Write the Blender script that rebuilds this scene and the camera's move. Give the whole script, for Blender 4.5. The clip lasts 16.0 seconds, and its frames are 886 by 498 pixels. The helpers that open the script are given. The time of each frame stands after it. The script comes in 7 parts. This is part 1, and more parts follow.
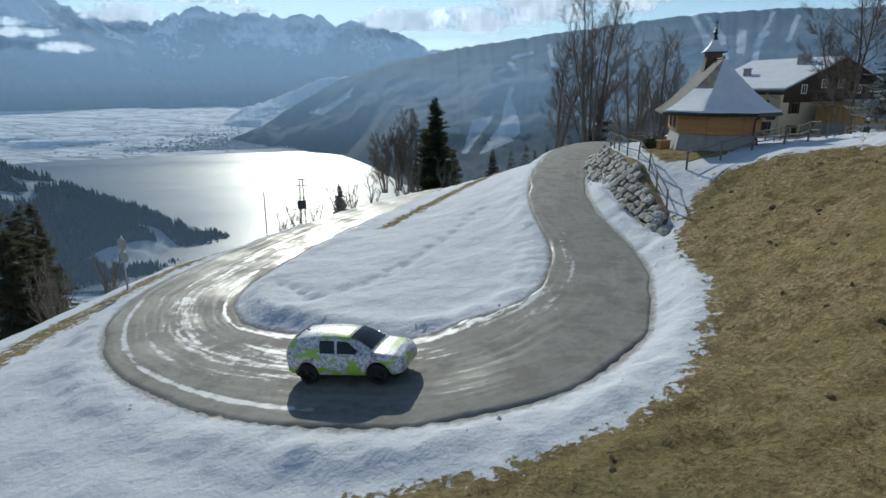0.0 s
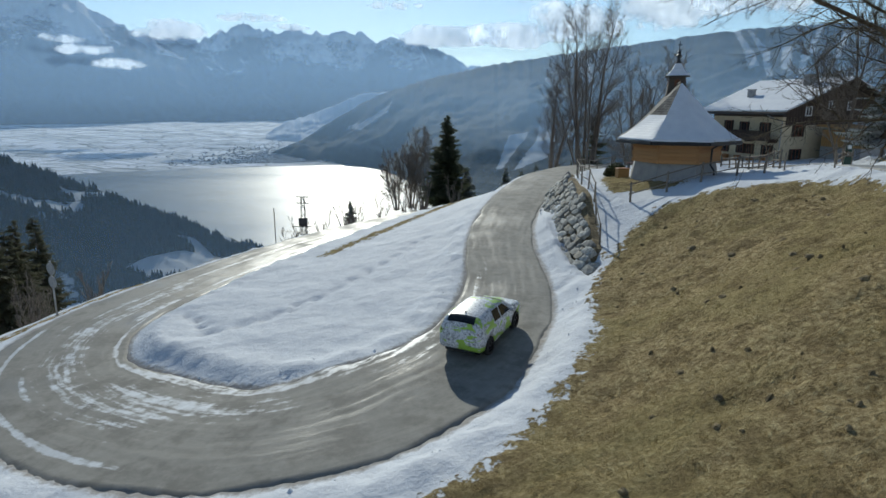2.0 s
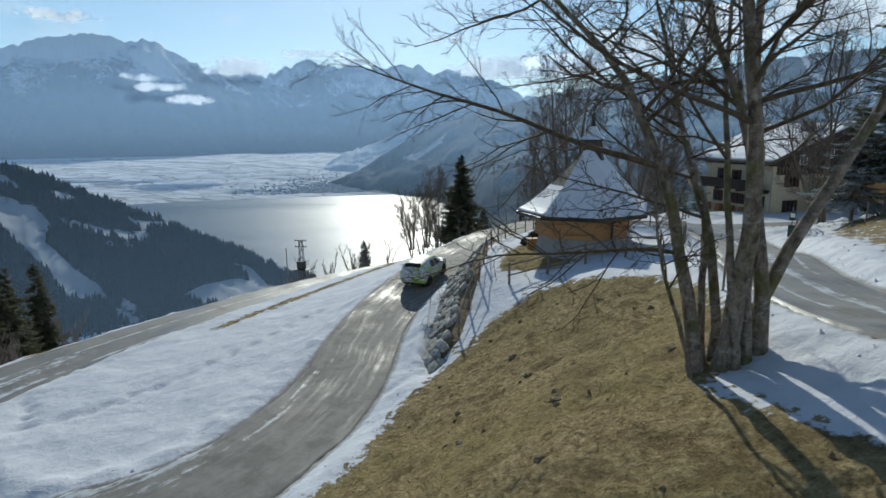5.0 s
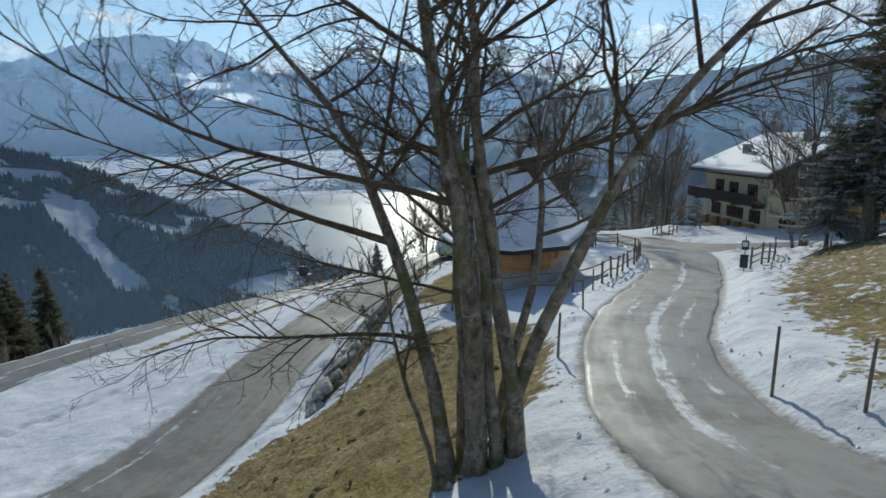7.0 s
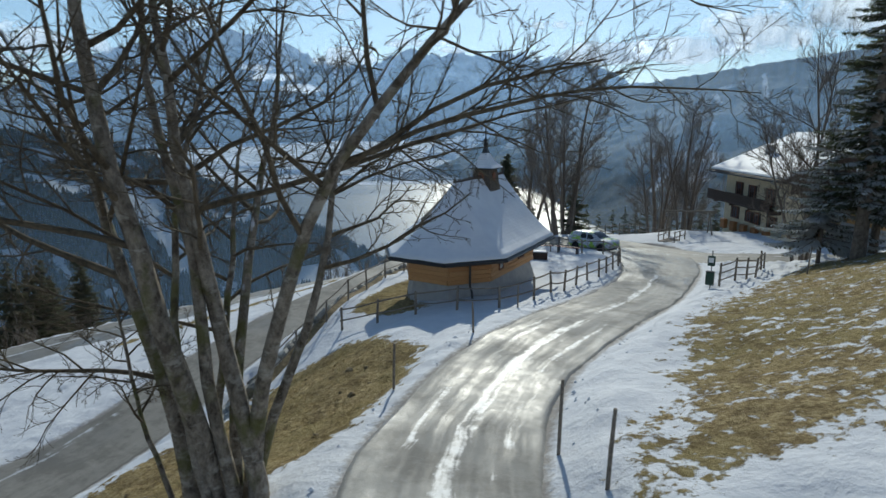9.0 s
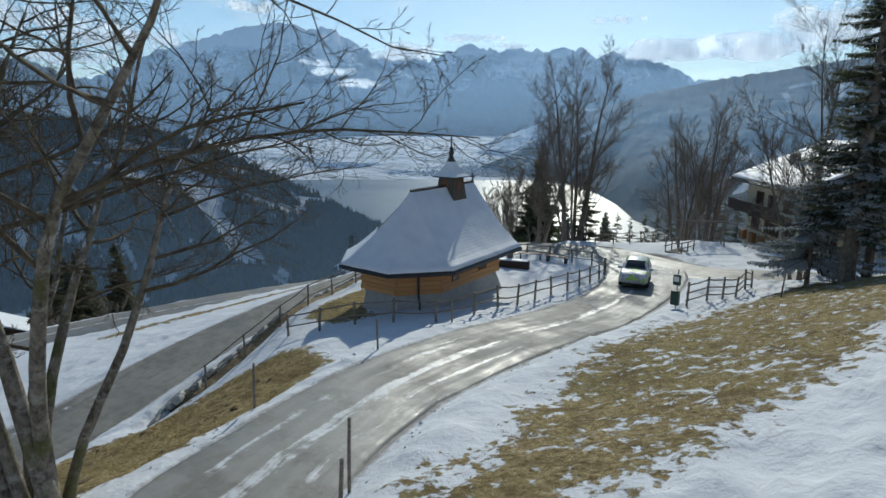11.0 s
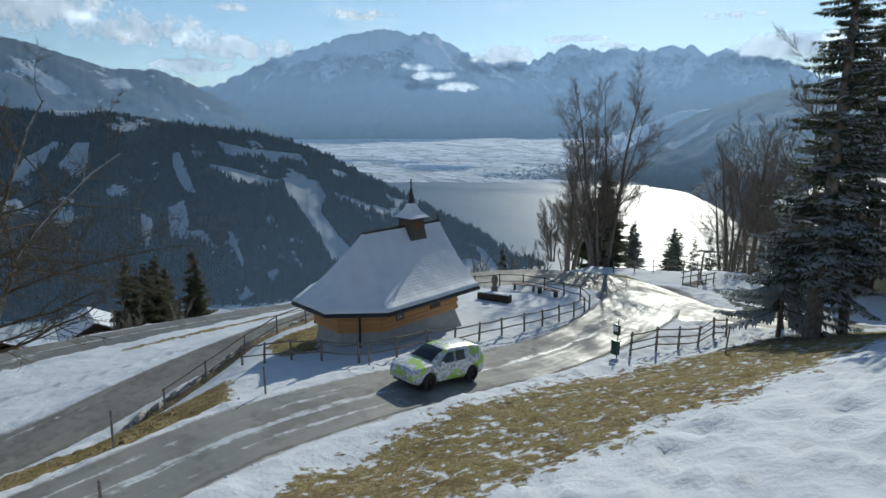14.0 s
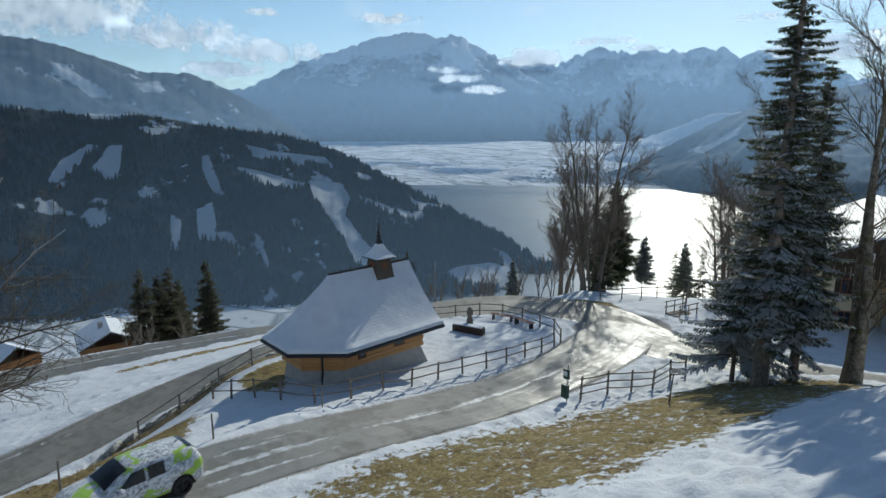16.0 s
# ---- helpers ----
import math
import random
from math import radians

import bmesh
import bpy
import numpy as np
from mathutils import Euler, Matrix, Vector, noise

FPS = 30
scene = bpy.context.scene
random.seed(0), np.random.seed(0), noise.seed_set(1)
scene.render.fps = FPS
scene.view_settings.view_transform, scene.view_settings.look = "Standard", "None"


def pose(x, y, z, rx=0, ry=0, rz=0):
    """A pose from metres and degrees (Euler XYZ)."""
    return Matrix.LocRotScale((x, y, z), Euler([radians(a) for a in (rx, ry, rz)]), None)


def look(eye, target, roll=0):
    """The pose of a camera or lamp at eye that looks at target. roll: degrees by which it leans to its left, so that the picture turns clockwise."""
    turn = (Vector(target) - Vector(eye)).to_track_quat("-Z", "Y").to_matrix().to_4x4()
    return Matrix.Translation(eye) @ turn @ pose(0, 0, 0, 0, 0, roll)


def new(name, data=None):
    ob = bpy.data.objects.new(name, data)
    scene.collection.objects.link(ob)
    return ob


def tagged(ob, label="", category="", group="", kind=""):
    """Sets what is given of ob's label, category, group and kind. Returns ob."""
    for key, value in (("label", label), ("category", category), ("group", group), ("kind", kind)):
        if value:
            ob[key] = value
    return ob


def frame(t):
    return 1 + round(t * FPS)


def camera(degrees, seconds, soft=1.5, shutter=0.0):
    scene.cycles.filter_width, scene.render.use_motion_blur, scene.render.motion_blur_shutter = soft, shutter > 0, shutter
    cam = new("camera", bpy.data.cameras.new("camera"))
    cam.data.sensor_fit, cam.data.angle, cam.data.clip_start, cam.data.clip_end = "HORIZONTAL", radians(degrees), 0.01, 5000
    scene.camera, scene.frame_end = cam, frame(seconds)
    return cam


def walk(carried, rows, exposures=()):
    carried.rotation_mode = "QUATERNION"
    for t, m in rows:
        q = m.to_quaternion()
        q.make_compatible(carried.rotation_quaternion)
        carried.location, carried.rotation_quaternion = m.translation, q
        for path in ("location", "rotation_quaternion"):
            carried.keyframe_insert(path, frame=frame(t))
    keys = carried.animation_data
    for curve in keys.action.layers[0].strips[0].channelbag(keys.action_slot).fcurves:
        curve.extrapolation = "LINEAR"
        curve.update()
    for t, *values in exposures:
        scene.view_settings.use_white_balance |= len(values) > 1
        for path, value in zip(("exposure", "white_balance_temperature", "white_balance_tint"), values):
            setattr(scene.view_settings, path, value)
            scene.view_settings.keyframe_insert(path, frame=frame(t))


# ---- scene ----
cam = camera(73.2, 16.0, shutter=0.25)
PATH = [
    (0, (-6.442, -9.2, -0.445), (-6.451, -7.268, -0.961), -0.1),
    (0.5, (-4.998, -8.806, -0.374), (-5.045, -6.874, -0.889), -0.0),
    (1, (-3.478, -8.334, -0.227), (-3.551, -6.401, -0.734), 0.1),
    (1.5, (-2.177, -7.912, -0.101), (-2.277, -5.975, -0.591), 0.2),
    (2, (-0.785, -7.417, 0.121), (-0.914, -5.477, -0.348), 0.1),
    (2.5, (0.501, -6.947, 0.355), (0.335, -5.004, -0.087), 0.2),
    (3, (1.885, -6.456, 0.721), (1.676, -4.51, 0.305), 0.2),
    (3.5, (3.261, -5.947, 1.024), (3.018, -4.001, 0.632), 0.3),
    (3.7, (3.839, -5.771, 1.165), (3.588, -3.824, 0.783), 0.5),
    (6, (11.291, -2.17, 2.937), (10.915, -0.242, 2.561), -0.9),
    (6.5, (12.555, -1.573, 3.198), (12.141, 0.345, 2.809), -0.1),
    (7, (14.049, -0.917, 3.518), (13.599, 0.994, 3.133), -0.6),
    (7.5, (15.369, -0.274, 3.738), (14.885, 1.626, 3.341), -0.3),
    (8, (16.787, 0.39, 3.914), (16.256, 2.275, 3.508), -0.4),
    (8.5, (17.969, 0.944, 4.064), (17.387, 2.814, 3.655), -0.4),
    (9, (19.177, 1.532, 4.156), (18.547, 3.385, 3.745), -0.3),
    (9.5, (20.228, 2.044, 4.271), (19.555, 3.881, 3.857), -0.3),
    (10, (21.265, 2.642, 4.379), (20.56, 4.467, 3.962), -0.1),
    (10.2, (21.673, 2.889, 4.461), (20.956, 4.707, 4.038), 0.1),
    (12.3, (26.353, 4.628, 5.558), (25.382, 6.327, 5.144), -0.0),
    (12.5, (26.831, 4.879, 5.74), (25.831, 6.56, 5.322), -0.1),
    (13, (28.039, 5.383, 6.092), (26.989, 7.033, 5.673), -0.1),
    (13.5, (29.107, 5.842, 6.498), (28.044, 7.484, 6.079), -0.1),
    (14, (30.128, 6.346, 6.953), (29.054, 7.98, 6.534), -0.0),
    (14.5, (31.019, 6.721, 7.474), (29.927, 8.343, 7.056), -0.0),
    (15, (31.858, 7.119, 8.044), (30.745, 8.728, 7.63), -0.0),
    (15.5, (32.582, 7.336, 8.637), (31.453, 8.934, 8.224), 0.0),
    (16, (33.27, 7.574, 9.239), (32.125, 9.161, 8.827), 0.1),
]
walk(cam, [(t, look(eye, target, roll)) for t, eye, target, roll in PATH], exposures=((0, 0.36, 6430, 1), (16, 0.36, 6430, 1)))

# ---- light: late-winter afternoon sun over the lake ----
SUN_AZ, SUN_EL = -13.0, 27.0
world = bpy.data.worlds.new("sky")
scene.world = world
world.use_nodes = True


def build_world():
    nt = world.node_tree
    nt.nodes.clear()
    n, l = nt.nodes.new, nt.links.new
    out, bg = n("ShaderNodeOutputWorld"), n("ShaderNodeBackground")
    sky = n("ShaderNodeTexSky")
    sky.sky_type, sky.sun_disc = "NISHITA", False
    sky.sun_elevation, sky.sun_rotation = radians(SUN_EL), radians(SUN_AZ)
    sky.altitude, sky.air_density, sky.dust_density, sky.ozone_density = 1000, 1.0, 0.3, 2.0
    tc, mp = n("ShaderNodeTexCoord"), n("ShaderNodeMapping")
    mp.inputs["Scale"].default_value = (3.2, 3.2, 9.0)
    noi = n("ShaderNodeTexNoise")
    noi.inputs["Scale"].default_value, noi.inputs["Detail"].default_value, noi.inputs["Roughness"].default_value = 1.5, 9, 0.58
    ramp = n("ShaderNodeValToRGB")
    ramp.color_ramp.elements[0].position, ramp.color_ramp.elements[1].position = 0.60, 0.86
    l(tc.outputs["Generated"], mp.inputs["Vector"]), l(mp.outputs[0], noi.inputs["Vector"]), l(noi.outputs["Fac"], ramp.inputs[0])
    mix = n("ShaderNodeMix")
    mix.data_type = "RGBA"
    mix.inputs["B"].default_value = (8.6, 8.9, 9.5, 1)
    l(ramp.outputs[0], mix.inputs["Factor"]), l(sky.outputs[0], mix.inputs["A"])
    l(mix.outputs["Result"], bg.inputs["Color"])
    bg.inputs["Strength"].default_value = 0.08
    l(bg.outputs[0], out.inputs[0])


build_world()
sun = new("sun", bpy.data.lights.new("sun", "SUN"))
sun.data.energy, sun.data.angle, sun.data.color = 2.3, radians(0.6), (1.0, 0.95, 0.87)
_d = Vector((math.sin(radians(SUN_AZ)) * math.cos(radians(SUN_EL)), math.cos(radians(SUN_AZ)) * math.cos(radians(SUN_EL)), math.sin(radians(SUN_EL))))
sun.matrix_world = look(_d * 60, (0, 0, 0))


# ---- materials ----
class Mat:
    """A small helper that lays out a principled material."""

    def __init__(self, name, rough=0.8, metal=0.0, spec=0.5):
        self.m = bpy.data.materials.new(name)
        self.m.use_nodes = True
        self.nt = self.m.node_tree
        self.b = self.nt.nodes["Principled BSDF"]
        self.b.inputs["Roughness"].default_value = rough
        self.b.inputs["Metallic"].default_value = metal
        self.b.inputs["Specular IOR Level"].default_value = spec
        self.tc = self.nt.nodes.new("ShaderNodeTexCoord")

    def node(self, kind):
        return self.nt.nodes.new("ShaderNode" + kind)

    def link(self, a, b):
        self.nt.links.new(a, b)

    def coords(self, space="Object", scale=(1, 1, 1), rot=(0, 0, 0)):
        mp = self.node("Mapping")
        mp.inputs["Scale"].default_value = scale
        mp.inputs["Rotation"].default_value = rot
        self.link(self.tc.outputs[space], mp.inputs["Vector"])
        return mp.outputs[0]

    def noise(self, scale, detail=4, rough=0.55, space="Object", stretch=(1, 1, 1), distort=0.0):
        t = self.node("TexNoise")
        t.inputs["Scale"].default_value, t.inputs["Detail"].default_value = scale, detail
        t.inputs["Roughness"].default_value, t.inputs["Distortion"].default_value = rough, distort
        self.link(self.coords(space, stretch), t.inputs["Vector"])
        return t.outputs["Fac"]

    def voronoi(self, scale, space="Object", feature="F1", stretch=(1, 1, 1)):
        t = self.node("TexVoronoi")
        t.feature = feature
        t.inputs["Scale"].default_value = scale
        self.link(self.coords(space, stretch), t.inputs["Vector"])
        return t

    def ramp(self, fac, stops):
        r = self.node("ValToRGB")
        e = r.color_ramp.elements
        while len(e) < len(stops):
            e.new(0.5)
        for el, (p, c) in zip(e, stops):
            el.position = p
            el.color = (*c, 1) if not isinstance(c, (int, float)) else (c, c, c, 1)
        self.link(fac, r.inputs[0])
        return r.outputs[0]

    def mix(self, fac, a, b, mode="MIX"):
        x = self.node("Mix")
        x.data_type, x.blend_type = "RGBA", mode
        for key, v in (("Factor", fac), ("A", a), ("B", b)):
            if isinstance(v, (int, float)):
                x.inputs[key].default_value = v if key == "Factor" else (v, v, v, 1)
            elif isinstance(v, tuple):
                x.inputs[key].default_value = (*v, 1)
            else:
                self.link(v, x.inputs[key])
        return x.outputs["Result"]

    def math(self, op, a, b=0.0, clamp=False):
        x = self.node("Math")
        x.operation, x.use_clamp = op, clamp
        for i, v in enumerate((a, b)):
            if isinstance(v, (int, float)):
                x.inputs[i].default_value = v
            else:
                self.link(v, x.inputs[i])
        return x.outputs[0]

    def attr(self, name):
        a = self.node("Attribute")
        a.attribute_name = name
        return a.outputs["Fac"]

    def rnd(self):
        return self.node("ObjectInfo").outputs["Random"]

    def island(self):
        return self.node("NewGeometry").outputs["Random Per Island"]

    def normal_z(self):
        g, s = self.node("NewGeometry"), self.node("SeparateXYZ")
        self.link(g.outputs["Normal"], s.inputs[0])
        return s.outputs["Z"]

    def color(self, c):
        if isinstance(c, tuple):
            self.b.inputs["Base Color"].default_value = (*c, 1)
        else:
            self.link(c, self.b.inputs["Base Color"])
        return self

    def rough(self, f):
        self.link(f, self.b.inputs["Roughness"])
        return self

    def bump(self, h, strength=0.4, dist=0.02):
        bp = self.node("Bump")
        bp.inputs["Strength"].default_value, bp.inputs["Distance"].default_value = strength, dist
        self.link(h, bp.inputs["Height"])
        self.link(bp.outputs[0], self.b.inputs["Normal"])
        return self


SNOW = (0.71, 0.73, 0.765)


def mat_ground():
    k = Mat("snow_and_grass", 0.8, 0, 0.12)
    fine, mid, big = k.noise(9, 6, 0.6), k.noise(1.6, 5, 0.6), k.noise(0.25, 3)
    snow = k.ramp(mid, [(0.3, (0.64, 0.66, 0.70)), (0.6, SNOW)])
    blade = k.noise(6.5, 8, 0.75, stretch=(1, 1, 0.5))
    grass = k.ramp(blade, [(0.34, (0.13, 0.09, 0.042)), (0.5, (0.37, 0.28, 0.14)), (0.66, (0.62, 0.50, 0.28))])
    grass = k.mix(k.ramp(big, [(0.4, 0.0), (0.6, 0.55)]), grass, (0.29, 0.24, 0.10))
    grass = k.mix(k.ramp(k.noise(1.1, 5, 0.65), [(0.50, 0.0), (0.62, 0.6)]), grass, (0.15, 0.105, 0.05))
    g = k.math("ADD", k.attr("grass"), k.math("MULTIPLY", k.math("SUBTRACT", k.noise(3.0, 8, 0.68), 0.5), 1.25))
    g = k.math("ADD", g, k.math("MULTIPLY", k.math("SUBTRACT", k.noise(0.6, 4, 0.6), 0.5), 0.5))
    mask = k.ramp(g, [(0.47, 0.0), (0.53, 1.0)])
    dirt = k.ramp(k.math("ADD", k.attr("dirt"), k.math("MULTIPLY", k.math("SUBTRACT", k.noise(6, 6, 0.7), 0.5), 0.8)), [(0.45, 0.0), (0.75, 0.75)])
    c = k.mix(mask, snow, grass)
    c = k.mix(dirt, c, (0.21, 0.175, 0.135))
    k.color(c)
    k.rough(k.mix(mask, 0.78, 0.95))
    h = k.math("ADD", k.math("MULTIPLY", mid, 1.0), k.math("MULTIPLY", fine, 0.25))
    h = k.math("ADD", h, k.math("MULTIPLY", k.noise(0.7, 3, 0.5), 1.2))
    h = k.math("ADD", h, k.math("MULTIPLY", k.math("MULTIPLY", blade, mask), 3.2))
    k.bump(h, 0.6, 0.14)
    return k.m


def mat_road(name, ice):
    """Worn grey asphalt, wet where meltwater runs, with strips of trodden ice; u runs across the lane, v along it."""
    k = Mat(name, 0.5, 0, 0.5)
    sep = k.node("SeparateXYZ")
    k.link(k.tc.outputs["UV"], sep.inputs[0])
    u, v = sep.outputs["X"], sep.outputs["Y"]
    comb = k.node("CombineXYZ")
    drift = k.math("MULTIPLY", k.noise(0.22, 4, 0.6), 3.0)
    k.link(k.math("ADD", k.math("MULTIPLY", u, 3.2), drift), comb.inputs[0]), k.link(k.math("MULTIPLY", v, 0.16), comb.inputs[1])
    streak = k.node("TexNoise")
    streak.inputs["Scale"].default_value, streak.inputs["Detail"].default_value, streak.inputs["Roughness"].default_value = 1.3, 6, 0.6
    k.link(comb.outputs[0], streak.inputs["Vector"])
    s = streak.outputs["Fac"]
    grain, mid, big = k.noise(60, 3, 0.7), k.noise(2.2, 6, 0.65), k.noise(0.3, 3)
    asphalt = k.ramp(mid, [(0.3, (0.15, 0.142, 0.126)), (0.7, (0.27, 0.256, 0.228))])
    asphalt = k.mix(k.ramp(grain, [(0.3, 0.0), (0.8, 0.5)]), asphalt, (0.33, 0.315, 0.28))
    asphalt = k.mix(k.ramp(s, [(0.45, 0.0), (0.65, 0.5)]), asphalt, (0.33, 0.31, 0.27))
    wet = k.ramp(k.math("ADD", k.math("MULTIPLY", s, 0.45), k.math("ADD", k.math("MULTIPLY", big, 0.55), k.math("SUBTRACT", k.math("MULTIPLY", k.attr("wet"), 0.42), 0.26))), [(0.45, 0.0), (0.66, 1.0)])
    asphalt = k.mix(k.math("MULTIPLY", wet, 0.35 if ice else 0.5), asphalt, (0.06, 0.057, 0.052))
    if ice:
        asphalt = k.mix(0.4, asphalt, (0.30, 0.30, 0.295))
    asphalt = k.mix(k.ramp(k.noise(0.75, 7, 0.68), [(0.48, 0.0), (0.60, 0.55)]), asphalt, (0.115, 0.105, 0.09))
    icef = k.math("ADD", k.attr("ice"), k.math("MULTIPLY", k.math("SUBTRACT", k.math("ADD", k.math("MULTIPLY", s, 0.6), k.math("MULTIPLY", mid, 0.4)), 0.5), 2.2))
    icem = k.ramp(icef, [(0.44, 0.0), (0.64, 0.9)])
    k.color(k.mix(icem, asphalt, k.ramp(mid, [(0.3, (0.45, 0.45, 0.45)), (0.7, (0.72, 0.74, 0.77))])))
    rough = k.mix(wet, 0.8, k.ramp(mid, [(0.35, 0.28), (0.65, 0.55)]))
    k.rough(k.mix(icem, rough, k.mix(k.attr("wet"), 0.55, 0.38)))
    k.bump(k.math("ADD", k.math("MULTIPLY", grain, 0.3), mid), 0.6 if ice else 0.35, 0.03)
    return k.m


def mat_plain(name, a, b, scale=8, rough=0.8, metal=0.0, bump=0.3, stretch=(1, 1, 1), dist=0.01):
    k = Mat(name, rough, metal)
    f = k.noise(scale, 6, 0.62, stretch=stretch)
    k.color(k.ramp(f, [(0.28, a), (0.72, b)]))
    k.bump(f, bump, dist)
    return k.m


def mat_bark(name, dark, light, snow=0.0, moss=0.0):
    k = Mat(name, 0.95)
    f = k.noise(6, 8, 0.75, stretch=(1, 1, 0.6))
    c = k.ramp(f, [(0.36, dark), (0.64, light)])
    if moss:
        c = k.mix(k.ramp(k.noise(2.6, 6, 0.7, stretch=(1, 1, 1.8)), [(0.54, 0.0), (0.63, 0.6)]), c, (0.44, 0.41, 0.35))
        c = k.mix(k.ramp(k.noise(1.4, 5), [(0.52, 0.0), (0.62, moss)]), c, (0.10, 0.10, 0.02))
        c = k.mix(k.ramp(k.noise(3.4, 4, 0.6, stretch=(1, 1, 0.7)), [(0.60, 0.0), (0.68, 0.7)]), c, (0.045, 0.034, 0.024))
    if snow:
        up = k.math("ADD", k.normal_z(), k.math("MULTIPLY", k.noise(3, 4), 0.8))
        c = k.mix(k.ramp(up, [(1.05 - 0.35 * snow, 0.0), (1.12 - 0.35 * snow, 1.0)]), c, SNOW)
    k.color(c).bump(f, 0.8, 0.03)
    return k.m


M = {}
M["ground"] = mat_ground()
M["road"] = mat_road("worn_wet_asphalt", False)
M["road_icy"] = mat_road("icy_asphalt", True)
M["bark"] = mat_bark("maple_bark", (0.06, 0.045, 0.03), (0.33, 0.28, 0.22), 0.36, 0.75)
M["twig"] = mat_bark("dark_twigs", (0.045, 0.033, 0.02), (0.16, 0.125, 0.08), 0.08)
M["bark_far"] = mat_bark("grey_bark", (0.09, 0.072, 0.058), (0.26, 0.215, 0.175))


def mat_needles(name, snow, dark=(0.035, 0.047, 0.027), light=(0.085, 0.10, 0.055)):
    k = Mat(name, 0.85)
    c = k.ramp(k.noise(3, 4), [(0.3, dark), (0.7, light)])
    if snow:
        up = k.math("ADD", k.normal_z(), k.math("MULTIPLY", k.math("SUBTRACT", k.noise(1.7, 4), 0.5), 2.4))
        c = k.mix(k.ramp(up, [(1.1 - snow, 0.0), (1.25 - snow, 0.9)]), c, SNOW)
    k.color(c)
    tl, mx = k.node("BsdfTranslucent"), k.node("MixShader")
    k.link(k.mix(0.5, c, (0.16, 0.17, 0.08)), tl.inputs["Color"])
    mx.inputs[0].default_value = 0.4
    k.link(k.b.outputs[0], mx.inputs[1]), k.link(tl.outputs[0], mx.inputs[2]), k.link(mx.outputs[0], k.nt.nodes["Material Output"].inputs["Surface"])
    return k.m


M["needles"] = mat_needles("spruce_needles", 0.0)
M["needles_brown"] = mat_needles("brownish_spruce_needles", 0.0, (0.06, 0.06, 0.036), (0.12, 0.11, 0.065))
M["needles_snow"] = mat_needles("snowy_spruce_needles", 0.38)
M["needles_snow_heavy"] = mat_needles("snow_laden_spruce_needles", 0.85)
M["log"] = mat_plain("oiled_larch_log", (0.22, 0.085, 0.025), (0.42, 0.19, 0.06), 5, 0.6, 0, 0.4, (1, 1, 5))
M["log_dark"] = mat_plain("dark_stained_wood", (0.022, 0.014, 0.010), (0.07, 0.042, 0.028), 6, 0.7, 0, 0.4, (1, 1, 4))
M["larch_board"] = mat_plain("pale_larch_board", (0.38, 0.20, 0.07), (0.55, 0.33, 0.13), 4, 0.65, 0, 0.3, (1, 1, 5))
M["fence_wood"] = mat_plain("weathered_fence_wood", (0.10, 0.085, 0.07), (0.30, 0.255, 0.205), 7, 0.9, 0, 0.5, (1, 1, 3))
M["plaster_grey"] = mat_plain("grey_plaster", (0.30, 0.30, 0.295), (0.42, 0.41, 0.395), 3, 0.9, 0, 0.3)
M["plaster_cream"] = mat_plain("cream_plaster", (0.60, 0.50, 0.33), (0.72, 0.62, 0.44), 2, 0.9, 0, 0.2)
M["shingle"] = mat_plain("grey_wood_shingle", (0.085, 0.075, 0.065), (0.22, 0.20, 0.175), 4, 0.85, 0, 0.4)
M["snow"] = mat_plain("roof_snow", (0.72, 0.74, 0.79), (0.82, 0.84, 0.87), 2.5, 0.6, 0, 0.5, dist=0.04)
M["metal_dark"] = mat_plain("dark_sheet_metal", (0.03, 0.03, 0.032), (0.07, 0.07, 0.07), 9, 0.45, 0.6, 0.1)
M["steel"] = mat_plain("galvanised_steel", (0.25, 0.26, 0.27), (0.42, 0.43, 0.44), 12, 0.45, 0.8, 0.1)
M["bank_earth"] = mat_plain("earth_and_dead_grass", (0.09, 0.065, 0.035), (0.34, 0.26, 0.14), 5, 0.95, 0, 0.8, dist=0.05)
M["red_wood"] = mat_plain("red_painted_wood", (0.12, 0.03, 0.02), (0.22, 0.06, 0.04), 5, 0.6)
M["green_paint"] = mat_plain("green_enamel", (0.008, 0.04, 0.028), (0.014, 0.06, 0.04), 6, 0.4)
M["black"] = mat_plain("black_rubber", (0.012, 0.012, 0.012), (0.025, 0.025, 0.025), 20, 0.8)
M["white"] = mat_plain("white_enamel", (0.70, 0.71, 0.72), (0.80, 0.80, 0.80), 6, 0.4)


def mat_glass(name):
    k = Mat(name, 0.06, 0, 0.8)
    k.color(k.ramp(k.noise(0.8, 2), [(0.3, (0.012, 0.014, 0.017)), (0.7, (0.03, 0.034, 0.04))]))
    return k.m


M["glass"] = mat_glass("dark_window_glass")


# ---- mesh helpers ----
def mesh_ob(name, verts, faces, material, parent=None, smooth=False):
    me = bpy.data.meshes.new(name)
    me.from_pydata(verts, [], faces)
    me.update()
    if smooth:
        me.polygons.foreach_set("use_smooth", [True] * len(me.polygons))
    for m in material if isinstance(material, (list, tuple)) else [material]:
        me.materials.append(m)
    ob = new(name, me)
    if parent:
        ob.parent = parent
    return ob


def part(name, bm, material, parent, label="", smooth=False):
    me = bpy.data.meshes.new(name)
    bmesh.ops.recalc_face_normals(bm, faces=bm.faces)
    bm.to_mesh(me)
    bm.free()
    if smooth:
        me.polygons.foreach_set("use_smooth", [True] * len(me.polygons))
    me.materials.append(material)
    ob = new(name, me)
    if parent:
        ob.parent = parent
    if label:
        ob["label"] = label
    return ob


